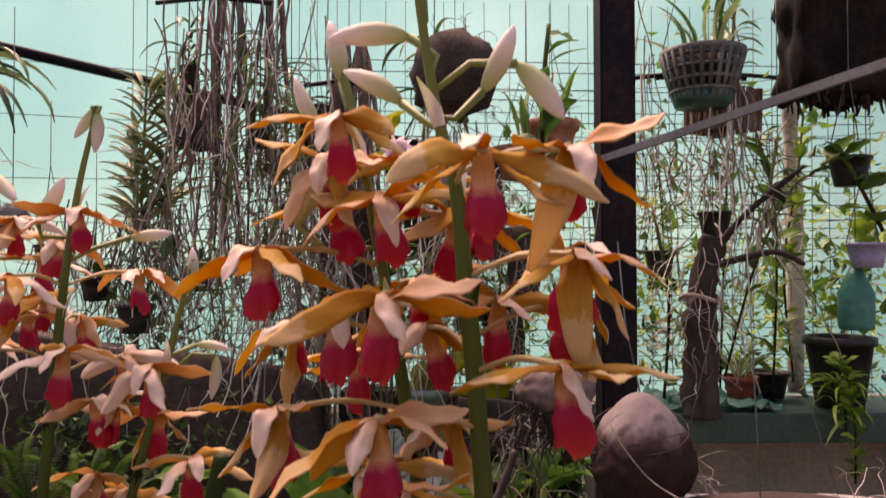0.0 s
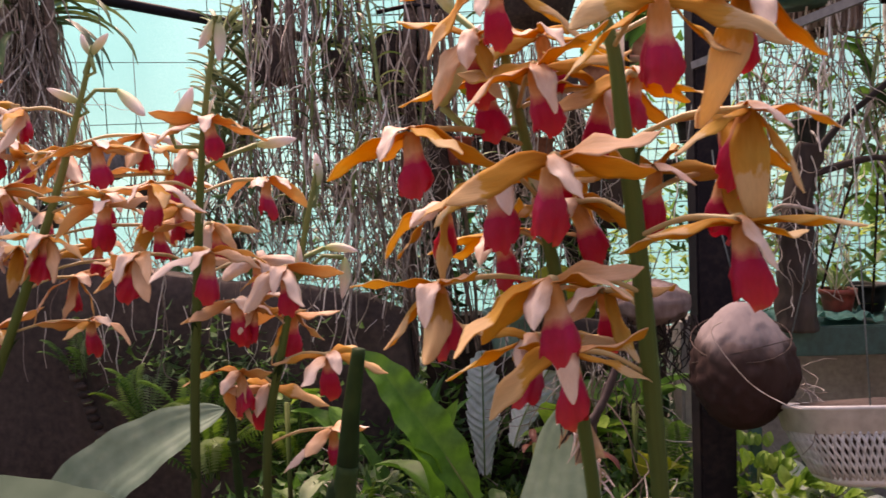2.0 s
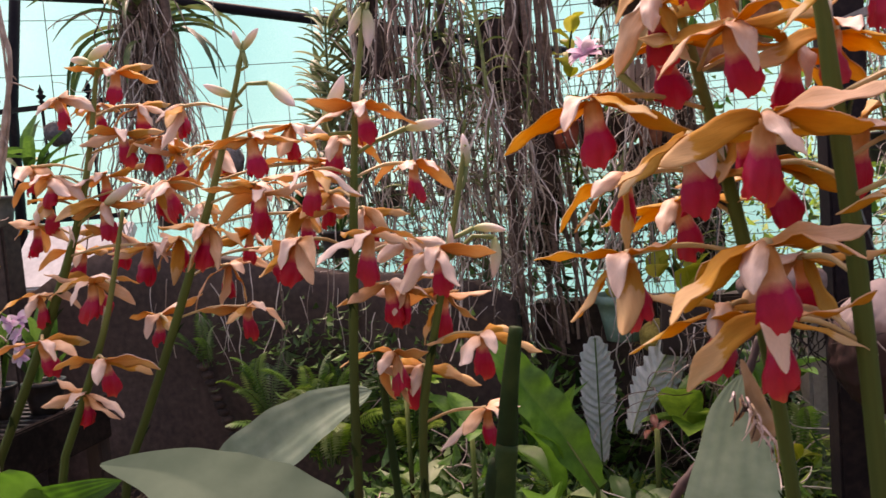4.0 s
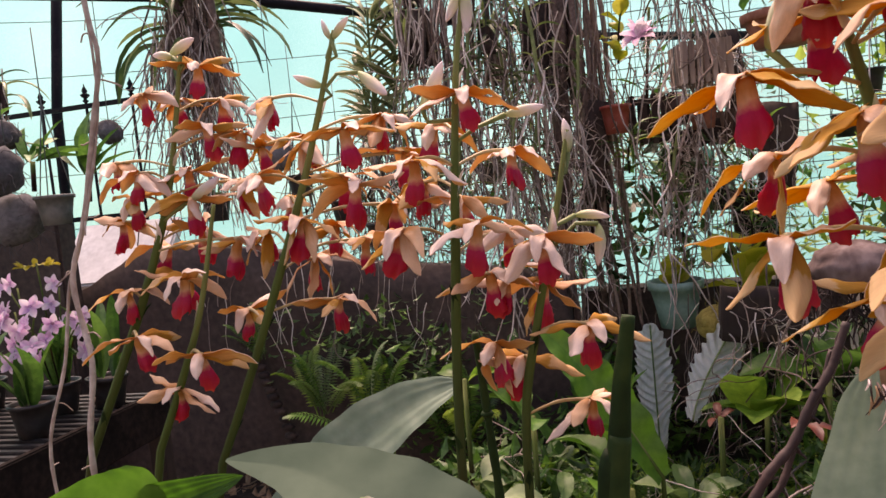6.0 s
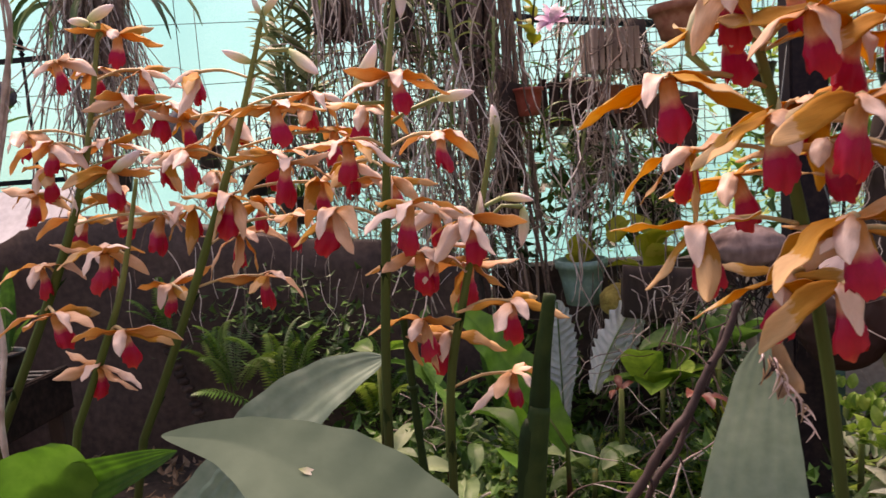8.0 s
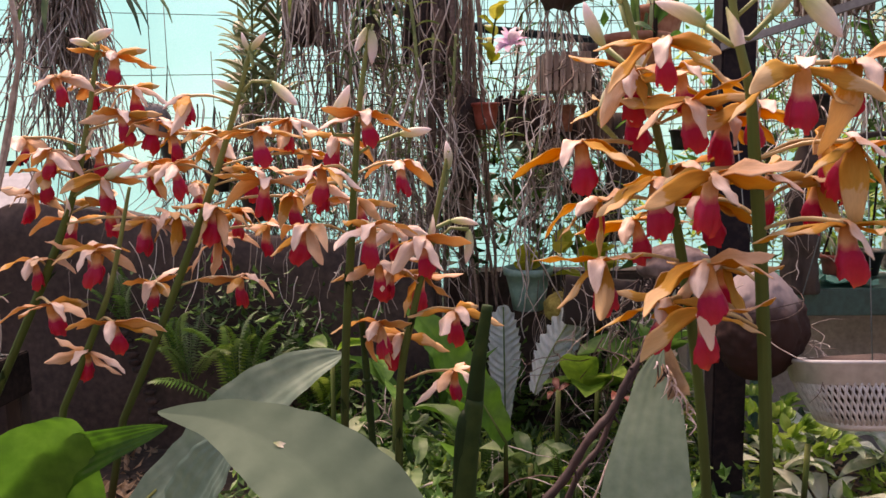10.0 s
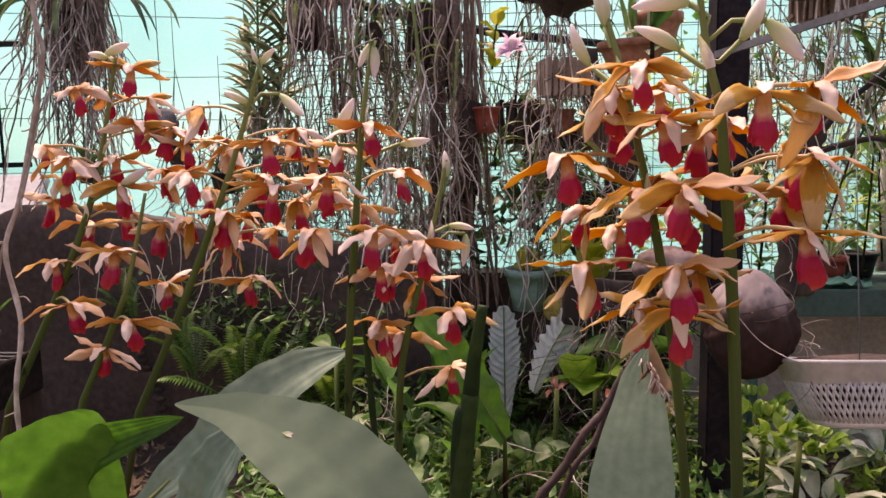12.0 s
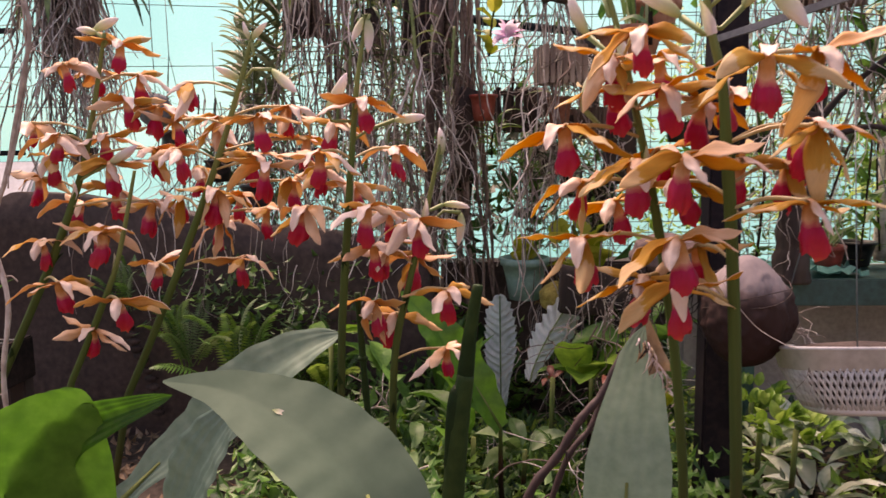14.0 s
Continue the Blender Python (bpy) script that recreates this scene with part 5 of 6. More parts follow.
def coconut(at, label, bound=True):
    c = thing("coconut", at, label, "coconut", "dried coconut husks")
    bm = bmesh.new()
    bmesh.ops.create_icosphere(bm, subdivisions=5, radius=1.0)
    for v in bm.verts:
        n = v.co.normalized()
        a = math.atan2(n.y, n.x)
        taper = 1 - 0.14 * max(0, n.z) ** 1.5 - 0.04 * n.z * n.z
        ridge = 1 + 0.055 * math.cos(3 * a + 0.6) + 0.08 * noise.noise(n * 2.5) + 0.06 * noise.noise(n * 6) + 0.06 * noise.noise(n * 15) + 0.03 * noise.noise(Vector((n.x * 30, n.y * 30, n.z * 9))) + 0.02 * math.sin(a * 23 + 6 * noise.noise(n * 3)) * (1 - abs(n.z))
        v.co = Vector((n.x * 0.109 * taper * ridge, n.y * 0.105 * taper * ridge, n.z * 0.138 + 0.006 * max(0, n.z) ** 6)) + Vector((0, 0, 0.135))
    # husk colour carries bleaching plus painted light above, shade below
    part("husk", bm, BLEACHEDLIT, c)
    for i, (a0, z0) in enumerate(((0.3, 0.2), (2.4, 0.17)) if bound else ()):
        pts = [(0.104 * math.cos(t), 0.1 * math.sin(t), z0 + 0.035 * math.sin(t * 1 + a0)) for t in [k * 0.3 for k in range(22)]]
        part("binding_wire", tube(bmesh.new(), pts, 0.0013, 4), DARKROOT, c)
    pts = [(-0.06, -0.08, 0.25), (-0.09, -0.11, 0.228), (-0.034, -0.15, 0.142), (0.02, -0.19, 0.106), (0.05, -0.205, 0.098)]
    if bound:
        part("loose_wire", tube(bmesh.new(), smooth_line(pts, 6), 0.0011, 5), ROOT, c)
    part("hanger_wire", tube(bmesh.new(), [(0, 0, 0.28), (0.0, 0.12, 0.42), (-0.0, 0.19, 0.62)], 0.002, 4), WIRE, c)
    bm = bmesh.new()
    for i in range(5):
        fork(bm, (0.11, 0.0, 0.12 - 0.02 * i), (1, 0.2, -0.6), 0.12, 0.0018, 1)
    tagged(part("root_mass", bm, ROOT, c), kind="stuff")


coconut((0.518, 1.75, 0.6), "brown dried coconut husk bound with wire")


def lying_husk(at):
    """A split husk on its side, with loose fibre hanging below it."""
    c = thing("coconut_husk", at, "pale weathered coconut husk lying by the post", "coconut", "dried coconut husks")
    bm = bmesh.new()
    bmesh.ops.create_icosphere(bm, subdivisions=4, radius=1.0)
    for v in bm.verts:
        n = v.co.normalized()
        r = 1 + 0.09 * noise.noise(n * 2.4 + Vector((3, 0, 0))) + 0.05 * noise.noise(n * 7) + 0.02 * math.sin(9 * math.atan2(n.z, n.y))
        v.co = Vector((n.x * 0.095 * r, n.y * 0.07 * r, n.z * 0.056 * r))
    part("husk", bm, HUSKSKIN, c)
    bm = bmesh.new()
    for i in range(34):
        x = rnd.uniform(-0.1, 0.1)
        fork(bm, (x, rnd.uniform(-0.05, 0.02), -0.03), (rnd.uniform(-0.5, 0.5), -0.2, -1), rnd.uniform(0.08, 0.2), 0.003, 1)
    tagged(part("fibre_mass", bm, DARKROOT, c), kind="stuff")
    part("hanger_wire", tube(bmesh.new(), [(0.0, 0, 0.05), (0.1, 0.06, 0.3), (0.15, 0.1, 0.6)], 0.0016, 4), WIRE, c)


lying_husk((0.355, 1.9, 0.86))


def colander():
    """A rounded oblong grey basket with a pierced side, hung on wires."""
    c = thing("plastic_basket", (0.783, 1.66, 0.508), "pale grey oblong plastic basket with pierced sides", "basket", m=Matrix.Translation((0.783, 1.66, 0.508)) @ pose(0, 0, 0, -14, 0, 0))
    h = 0.16

    def edge(a, k):
        """A point of the oblong outline, grown by k."""
        ca, sa = math.cos(a), math.sin(a)
        return Vector(((0.19 * k) * math.copysign(abs(ca) ** 0.45, ca), (0.12 * k) * math.copysign(abs(sa) ** 0.45, sa), 0))

    steps = [edge(2 * math.pi * q / 720, 1) for q in range(721)]
    run = [0.0]
    for p, q in zip(steps, steps[1:]):
        run.append(run[-1] + (q - p).length)

    def turn_at(u):
        """The angle at a share of the way round the outline."""
        return 2 * math.pi * float(np.interp((u % 1.0) * run[-1], run, range(721))) / 720

    def hoops(levels, n=72):
        bm = bmesh.new()
        rings = [[bm.verts.new(edge(2 * math.pi * q / n, k) + Vector((0, 0, z))) for q in range(n)] for k, z in levels]
        for a, b in zip(rings, rings[1:]):
            for q in range(n):
                bm.faces.new((a[q], a[(q + 1) % n], b[(q + 1) % n], b[q]))
        return bm

    part("rim", hoops([(0.94, h - 0.055), (0.955, h - 0.055), (1.0, h - 0.01), (1.05, h - 0.008), (1.05, h), (0.98, h), (0.93, h - 0.055)]), GREYPLASTIC, c)
    part("bottom", hoops([(0.02, 0.0), (0.62, 0.0), (0.7, 0.008), (0.72, 0.022), (0.69, 0.022), (0.02, 0.006)]), GREYPLASTIC, c)
    for sgn in (1, -1):
        for k in range(72):
            pts = [edge(turn_at(k / 72 + sgn * 0.035 * s), 0.705 + 0.24 * s) + Vector((0, 0, 0.015 + (h - 0.065) * s)) for s in (0, 0.33, 0.66, 1)]
            part("lattice_strip", tube(bmesh.new(), pts, 0.0034, 4), GREYPLASTIC, c)
    part("fibre_fill", hoops([(0.02, h + 0.012), (0.6, h + 0.004), (0.93, h - 0.006), (0.66, 0.02), (0.02, 0.02)], 36), DARKROOT, c)
    bm = bmesh.new()
    for i in range(9):
        p = edge(rnd.uniform(0, 6.28), rnd.uniform(0.2, 0.95))
        fork(bm, p + Vector((0, 0, h - 0.02)), (p.x * 3, p.y * 3, rnd.uniform(0.0, 0.6)), rnd.uniform(0.08, 0.24), 0.0015, 1)
    tagged(part("root_mass", bm, ROOT, c), kind="stuff")
    for a in (0.4, 2.5, 4.6):
        part("hanger_wire", tube(bmesh.new(), [edge(a, 1.03) + Vector((0, 0, h)), (0.02, 0.0, 0.85)], 0.0016, 4), WIRE, c)


colander()


def net_pot(at):
    p = thing("net_pot", at, "dark green pierced plastic pot hanging high", "pot")
    bm = bmesh.new()
    r0, r1, h = 0.085, 0.125, 0.17
    lathe(bm, [(0.001, 0), (r0, 0), (r0 + 0.012, 0.04), (r0 - 0.0, 0.045), (0.001, 0.02)], 28)
    part("bottom", bm, GREENMETAL, p)
    bm = bmesh.new()
    lathe(bm, [(r1 - 0.006, h - 0.02), (r1, h - 0.02), (r1 + 0.006, h), (r1 - 0.006, h)], 28)
    part("rim", bm, NETPLASTIC, p)
    for k in range(26):
        a = 2 * math.pi * k / 26
        part("rib", tube(bmesh.new(), [(r0 * math.cos(a), r0 * math.sin(a), 0.02), (r1 * math.cos(a), r1 * math.sin(a), h - 0.01)], 0.0085, 4), NETPLASTIC, p)
    for k in range(4):
        s = 0.25 + 0.2 * k
        r = r0 + (r1 - r0) * s
        part("hoop", tube(bmesh.new(), [(r * math.cos(t), r * math.sin(t), h * s) for t in [i * 2 * math.pi / 24 for i in range(25)]], 0.007, 4), NETPLASTIC, p)
    bm = bmesh.new()
    lathe(bm, [(0.001, h * 0.9), (r1 * 0.85, h * 0.85), (r0 * 0.85, 0.03), (0.001, 0.03)], 16, 0.1)
    part("fibre_fill", bm, DARKROOT, p)
    part("hanger_wire", tube(bmesh.new(), [(-r1, 0, h), (0, 0, h + 0.5), (r1, 0, h)], 0.002, 4), WIRE, p)
    e = thing("potted_plant", (at[0], at[1], at[2] + h * 0.9), "upright narrow orchid canes in a pierced pot", "plant")
    rosette(e, (0, 0, 0), NARROW + NARROWPALE, 22, (35, 88), (0.8, 1.3), rad=0.06)


net_pot((0.9, 2.4, 1.655))


# ---- bench and its plants ----
def bench():
    b = thing("plant_bench", (1.7, 2.62, 0), "dark green metal plant bench", "bench")
    part("top", box(bmesh.new(), (-1.0, -0.2, 0.655), (1.2, 0.15, 0.69), 0.004), GREENMETAL, b, smooth=False)
    part("front_rail", box(bmesh.new(), (-1.0, -0.225, 0.61), (1.2, -0.203, 0.7), 0.004), GREENMETAL, b, smooth=False)
    for x in (-0.95, 0.1, 1.1):
        for y in (-0.19, 0.13):
            part("leg", box(bmesh.new(), (x, y - 0.015, 0), (x + 0.035, y + 0.015, 0.653), 0.003), GREENMETAL, b, smooth=False)
    cloth = bmesh.new()
    nx, ny = 22, 8
    g = [[cloth.verts.new((0.74 + 0.42 * i / nx + 0.02 * noise.noise((i * 0.9, j, 8)), 2.42 + 0.26 * j / ny + 0.03 * noise.noise((i * 0.8, j * 0.8, 6)), 0.705 + 0.07 * max(0, noise.noise((i * 0.45, j * 0.5, 1))) + 0.03 * abs(noise.noise((i * 1.3, j * 1.3, 4))))) for j in range(ny + 1)] for i in range(nx + 1)]
    for i in range(nx):
        for j in range(ny):
            cloth.faces.new((g[i][j], g[i + 1][j], g[i + 1][j + 1], g[i][j + 1]))
    tagged(part("cloth", cloth, TEAL), "crumpled teal plastic cloth on the bench", "cloth")
    pot("flower_pot", (1.1, 2.62, 0.695), 0.055, 0.09, REDPOT, "small red plastic pot on the bench", rim=0.2)
    s = thing("spider_plant", (1.1, 2.62, 0.78), "pale arching spider plant in a red pot", "plant")
    rosette(s, (0, 0, 0), NARROWPALE, 22, (15, 80), (0.6, 1.1), rad=0.015)
    pot("flower_pot", (1.4, 2.55, 0.695), 0.105, 0.23, BLACKPOT, "tall black plastic pot on the bench", taper=0.7)
    pot("flower_pot", (1.62, 2.5, 0.695), 0.09, 0.1, BLACKPOT, "low black plastic pot on the bench")
    pot("flower_pot", (1.24, 2.72, 0.695), 0.07, 0.09, BLACKPOT, "small black pot on the bench")
    k = thing("plastic_bottle", (1.43, 2.5, 0.95), "hanging bright turquoise plastic bottle", "bottle")
    bm = bmesh.new()
    lathe(bm, [(0.001, 0), (0.05, 0), (0.055, 0.02), (0.055, 0.12), (0.03, 0.17), (0.02, 0.2), (0.001, 0.2)], 20)
    part("bottle", bm, TEALBRIGHT, k)
    part("hanger_wire", tube(bmesh.new(), [(0, 0, 0.2), (0, 0, 0.7)], 0.002, 4), WIRE, k)


bench()


def leafy_stem(at, pts, me, count, label, r=0.004, size=(0.7, 1.1), name="leafy_plant", two_rows=False, mat=STEM):
    t = thing(name, at, label, "plant")
    line = smooth_line(pts, 8)
    part("stem", tube(bmesh.new(), line, r, 6), mat, t)
    for i in range(count):
        p = line[int((0.1 + 0.9 * i / count) * (len(line) - 1))]
        yaw = (0 if i % 2 else 180) + rnd.uniform(-20, 20) if two_rows else rnd.uniform(0, 360)
        part("leaf", me[rnd.randrange(len(me))], None, t, m=Matrix.Translation(p) @ pose(0, 0, 0, rnd.uniform(-30, 30), -rnd.uniform(5, 45), yaw) @ Matrix.Scale(rnd.uniform(*size), 4))
    return t


LADDER = [leaf_mesh("leaf", 0.15, 0.019, VANDA, 0.75, 4, i, 0.3, 0.02) for i in (41, 42, 43)]
LADDERPALE = [leaf_mesh("leaf", 0.25, 0.036, VANDAPALE, 0.4, 4, i, 0.3, 0.02) for i in (44, 45, 46)]


def ladder_orchid(at, length, label, turn=0, lean=0.05, size=(0.8, 1.1), kit=LADDER):
    """An upright stem with arching leaves in two close ranks."""
    t = thing("hanging_orchid", at, label, "orchid", "two-ranked orchids", m=Matrix.Translation(at) @ pose(0, 0, 0, 0, 0, turn))
    line = smooth_line([(0, 0, 0), (lean * 0.4, 0, length * 0.5), (lean, 0, length)], 10)
    part("stem", tube(bmesh.new(), line, 0.006, 6), STEMTIP, t)
    n = int(length / (0.011 if kit is LADDERPALE else 0.022))
    for i in range(n):
        p = line[int(i / n * (len(line) - 1))]
        part("leaf", kit[rnd.randrange(3)], None, t, m=Matrix.Translation(p) @ pose(0, 0, 0, rnd.uniform(-8, 8), -rnd.uniform(20, 42), (0 if i % 2 else 180) + rnd.uniform(-14, 14) * (3 if kit is LADDERPALE else 1)) @ Matrix.Scale(rnd.uniform(*size) * (1 - 0.3 * i / n), 4))
    bm = bmesh.new()
    for i in range(10):
        strand(bm, (rnd.gauss(0, 0.012), rnd.gauss(0, 0.012), rnd.uniform(0, length * 0.4)), rnd.uniform(0.3, 0.7), rnd.uniform(0.002, 0.0045), 0.03)
    tagged(part("root_mass", bm, ROOT, t), kind="stuff")
    part("hanger", tube(bmesh.new(), [line[-1], line[-1] + Vector((0, 0, 0.6))], 0.002, 4), WIRE, t)


ladder_orchid((-0.71, 2.74, 1.05), 0.55, "tall green orchid with ladder-like arching leaves", 10)
ladder_orchid((-0.5, 2.76, 1.3), 0.42, "green orchid with ladder-like leaves among roots", -20, -0.04)
ladder_orchid((-0.43, 2.7, 1.12), 0.36, "small ladder-leaved orchid on a brown slab", 30, 0.06, (0.6, 0.8))
ladder_orchid((-0.6, 2.5, 1.36), 0.3, "narrow green orchid hanging in a root curtain", 50, 0.03, (0.6, 0.85))
ladder_orchid((-0.36, 2.45, 1.42), 0.34, "yellow-green orchid hanging in a root curtain", 15, -0.03, (0.6, 0.85))
ladder_orchid((-0.26, 2.7, 1.3), 0.3, "green orchid growing on a dark fern trunk", 70, 0.05, (0.6, 0.8))
ladder_orchid((-0.48, 2.5, 1.1), 0.26, "small green orchid low in the roots", -30, 0.04, (0.5, 0.7))
ladder_orchid((0.03, 2.75, 1.05), 0.2, "small green orchid below a slat basket", 20, 0.04, (0.5, 0.7))
ladder_orchid((-1.16, 3.2, 1.3), 0.62, "tall pale strap-leaved orchid before the net", 0, 0.02, (0.85, 1.1), LADDERPALE)
ladder_orchid((-1.08, 3.26, 1.36), 0.56, "bushy pale strap-leaved orchid before the net", 50, 0.05, (0.85, 1.1), LADDERPALE)
ladder_orchid((-1.2, 3.28, 1.25), 0.5, "pale strap-leaved orchid leaning out", -40, -0.06, (0.8, 1.0), LADDERPALE)
ladder_orchid((-0.98, 3.0, 1.3), 0.34, "yellow-green ladder-leaved orchid before the net", 0, 0.03, (0.7, 0.9))
ladder_orchid((1.14, 2.5, 1.28), 0.3, "upright plant with ladder-like dark leaves", 0, 0.04, (0.7, 0.9))
ladder_orchid((1.0, 2.42, 1.75), 0.3, "ladder-leaved orchid hung high by the post", 20, 0.02, (0.8, 1.0))
leafy_stem((1.2, 2.6, 1.1), [(0, 0, -0.4), (0.02, 0, 0.1), (0.0, 0, 0.35), (-0.06, 0, 0.55)], OVAL, 28, "upright plant with paired green leaflets", 0.004, (0.9, 1.3), two_rows=True)
leafy_stem((1.06, 2.7, 1.0), [(0, 0, -0.3), (0.02, 0, 0.2), (0.04, 0, 0.6)], OVAL, 22, "climbing plant with oval green leaves", 0.004, (0.7, 1.1))
leafy_stem((1.32, 2.7, 0.95), [(0, 0, -0.2), (-0.03, 0, 0.2), (0.02, 0, 0.5), (0.05, 0, 0.8)], OVALLIGHT, 26, "leafy green climber above the bench", 0.004, (0.6, 1.0))
leafy_stem((1.0, 2.5, 1.1), [(0, 0, -0.3), (0.1, 0, 0.05), (0.22, 0, 0.3), (0.3, 0, 0.36)], OVALDARK, 18, "thin twig with dark leaves", 0.004)
leafy_stem((1.45, 2.6, 0.95), [(0, 0, 0), (0.04, 0, 0.2), (0.1, 0, 0.4)], OVALLIGHT, 22, "leafy plant in the tall black pot", 0.004)
leafy_stem((1.28, 2.3, 1.46), [(0.12, 0, -0.2), (0.05, 0, -0.06), (0, 0, 0.02), (-0.06, 0, 0.0)], ROUND, 9, "plant with round bright green leaves", 0.006, (1.2, 1.7))
leafy_stem((0.8, 2.5, 1.0), [(0, 0, -0.3), (0.02, 0, 0.05), (-0.03, 0, 0.35)], NARROW, 26, "narrow-leaved orchid behind the post", 0.005, (0.5, 0.9))
leafy_stem((1.3, 2.4, 0.76), [(0, 0, 0.1), (0.02, -0.04, 0.06), (0.03, -0.06, -0.08), (0.03, -0.06, -0.26)], OVALLIGHT, 40, "trailing light green plant over the bench edge", 0.003, (0.4, 0.65))
leafy_stem((0.385, 2.3, 1.66), [(0, 0, -0.2), (0, 0, 0), (0.02, 0, 0.22)], [BROAD[0], LONGLIGHT[0], OVALLIGHT[0]], 9, "orchid with broad green leaves hanging high", 0.007, (0.35, 0.6))
leafy_stem((-0.106, 2.85, 1.16), [(0, 0, -0.05), (0, 0, 0.02), (0.02, 0, 0.1)], NARROW + NARROWLIGHT, 30, "green tufted orchid hanging below a red pot", 0.004, (0.4, 0.8))
leafy_stem((-0.114, 2.85, 1.6), [(0, 0, -0.1), (0.01, 0, 0.02), (0.03, 0, 0.12)], OVALYELLOW, 7, "small plant with yellow-green leaves among roots", 0.004, (0.5, 0.8))
leafy_stem((0.07, 2.95, 0.9), [(0, 0, -0.2), (0, 0, 0.02), (0.02, 0, 0.2)], NARROW + OVAL, 40, "bushy green plant among hanging roots", 0.004, (0.6, 1.0))
leafy_stem((0.3, 2.9, 0.95), [(0, 0, -0.2), (0, 0, 0.02), (0.02, 0, 0.25)], NARROW + NARROWLIGHT, 40, "bushy narrow-leaved plant behind the flowers", 0.004, (0.6, 1.0))
for x, z in ((1.32, 0.77), (1.72, 0.76)):
    leafy_stem((x, 2.43, z), [(0, 0, -0.06), (0, -0.03, 0.02), (0.0, -0.05, 0.0), (0.0, -0.06, -0.12)], NARROWLIGHT, 44, "grassy light green plant trailing over the bench edge", 0.003, (0.5, 0.9))
leafy_stem((0.02, 3.1, 1.1), [(0, 0, -0.2), (0, 0, 0), (0.02, 0, 0.12)], OVAL, 16, "small green plant hanging among baskets", 0.004, (0.7, 1.1))
leafy_stem((-0.02, 3.2, 1.45), [(0, 0, -0.2), (0.01, 0, 0), (0.04, 0, 0.3)], LONGLIGHT, 7, "orchid with long yellow-green leaves", 0.006, (0.3, 0.55))
leafy_stem((0.16, 2.9, 1.33), [(0, 0, 0), (0, 0, 0.05), (0.02, 0, 0.12)], NARROWPALE, 8, "grey-leaved orchid in a small pot", 0.004, (0.4, 0.7))

for x, y, z0, z1, r, lab in ((1.374, 2.8, 0.7, 2.5, 0.028, "grey mossy upright pole"), (1.72, 2.7, 0.7, 2.5, 0.03, "grey mossy upright pole by the net")):
    bm = tube(bmesh.new(), smooth_line([(x, y, z0), (x + 0.01, y, 1.2), (x - 0.01, y, 1.8), (x, y, z1)], 8), r, 10)
    for v in bm.verts:
        v.co += Vector((noise.noise(v.co * 30), noise.noise(v.co * 30 + Vector((3, 0, 0))), 0)) * 0.01
    tagged(part("moss_pole", bm, ROOT), lab, "pole")


# ---- ferns and plants on the ground ----
def frond_mesh(length, width, mat, seed):
    """A fern frond: a rachis with many narrow pinnae on both sides."""
    r = random.Random(seed)
    bm = bmesh.new()
    n = 30
    pts = [Vector((length * (s - 0.25 * s ** 3), 0.03 * math.sin(seed + 2 * s), length * (0.75 * s - 0.55 * s * s))) for s in [i / n for i in range(n + 1)]]
    tube(bm, pts, [0.0022 * (1 - 0.7 * i / n) for i in range(n + 1)], 4, False)
    for i in range(3, n):
        s = i / n
        w = width * math.sin(math.pi * (0.12 + 0.86 * s)) ** 0.7 * r.uniform(0.85, 1.1)
        d = (pts[i + 1] - pts[i - 1]).normalized()
        for side in (-1, 1):
            out = (d.cross(UP) * side + d * 0.35).normalized()
            p = pts[i]
            q = [p, p + out * w * 0.4 + d * 0.0038 + UP * 0.002, p + out * w - UP * w * 0.25, p + out * w * 0.4 - d * 0.0038 - UP * 0.001]
            bm.faces.new([bm.verts.new(v) for v in q])
    return mesh_of("frond", bm, mat)


FRONDS = [frond_mesh(0.42, 0.045, LEAF, 1), frond_mesh(0.36, 0.04, LEAFLIGHT, 2), frond_mesh(0.4, 0.042, LEAFPALE, 3)]


def fern(at, count, size, label, lift=(10, 60)):
    f = thing("fern", at, label, "fern")
    rosette(f, (0, 0, 0), FRONDS, count, lift, size, name="frond")
    return f


fern((-1.0, 2.45, 0.22), 24, (0.9, 1.3), "bushy green sword fern before the wall", (15, 75))
fern((-1.25, 2.55, 0.35), 12, (0.7, 1.0), "young sword fern against the wall")
fern((-0.75, 2.55, 0.2), 14, (0.8, 1.1), "green sword fern before the wall", (20, 80))
fern((-0.45, 2.3, 0.1), 12, (0.6, 0.9), "low green sword fern clump")
fern((-1.5, 2.6, 0.55), 7, (0.5, 0.8), "small fern rooted in the wall")
fern((-0.2, 2.15, 0.1), 14, (0.5, 0.8), "fresh green fern among the stalks", (15, 70))
fern((-0.55, 1.95, 0.12), 12, (0.5, 0.75), "low fresh fern near the broad leaf", (15, 70))
fern((0.12, 2.1, 0.1), 10, (0.45, 0.7), "low fern by the dead canes", (15, 65))
fern((0.55, 2.6, 0.1), 12, (0.7, 1.0), "low green fern under the coconut", (20, 80))


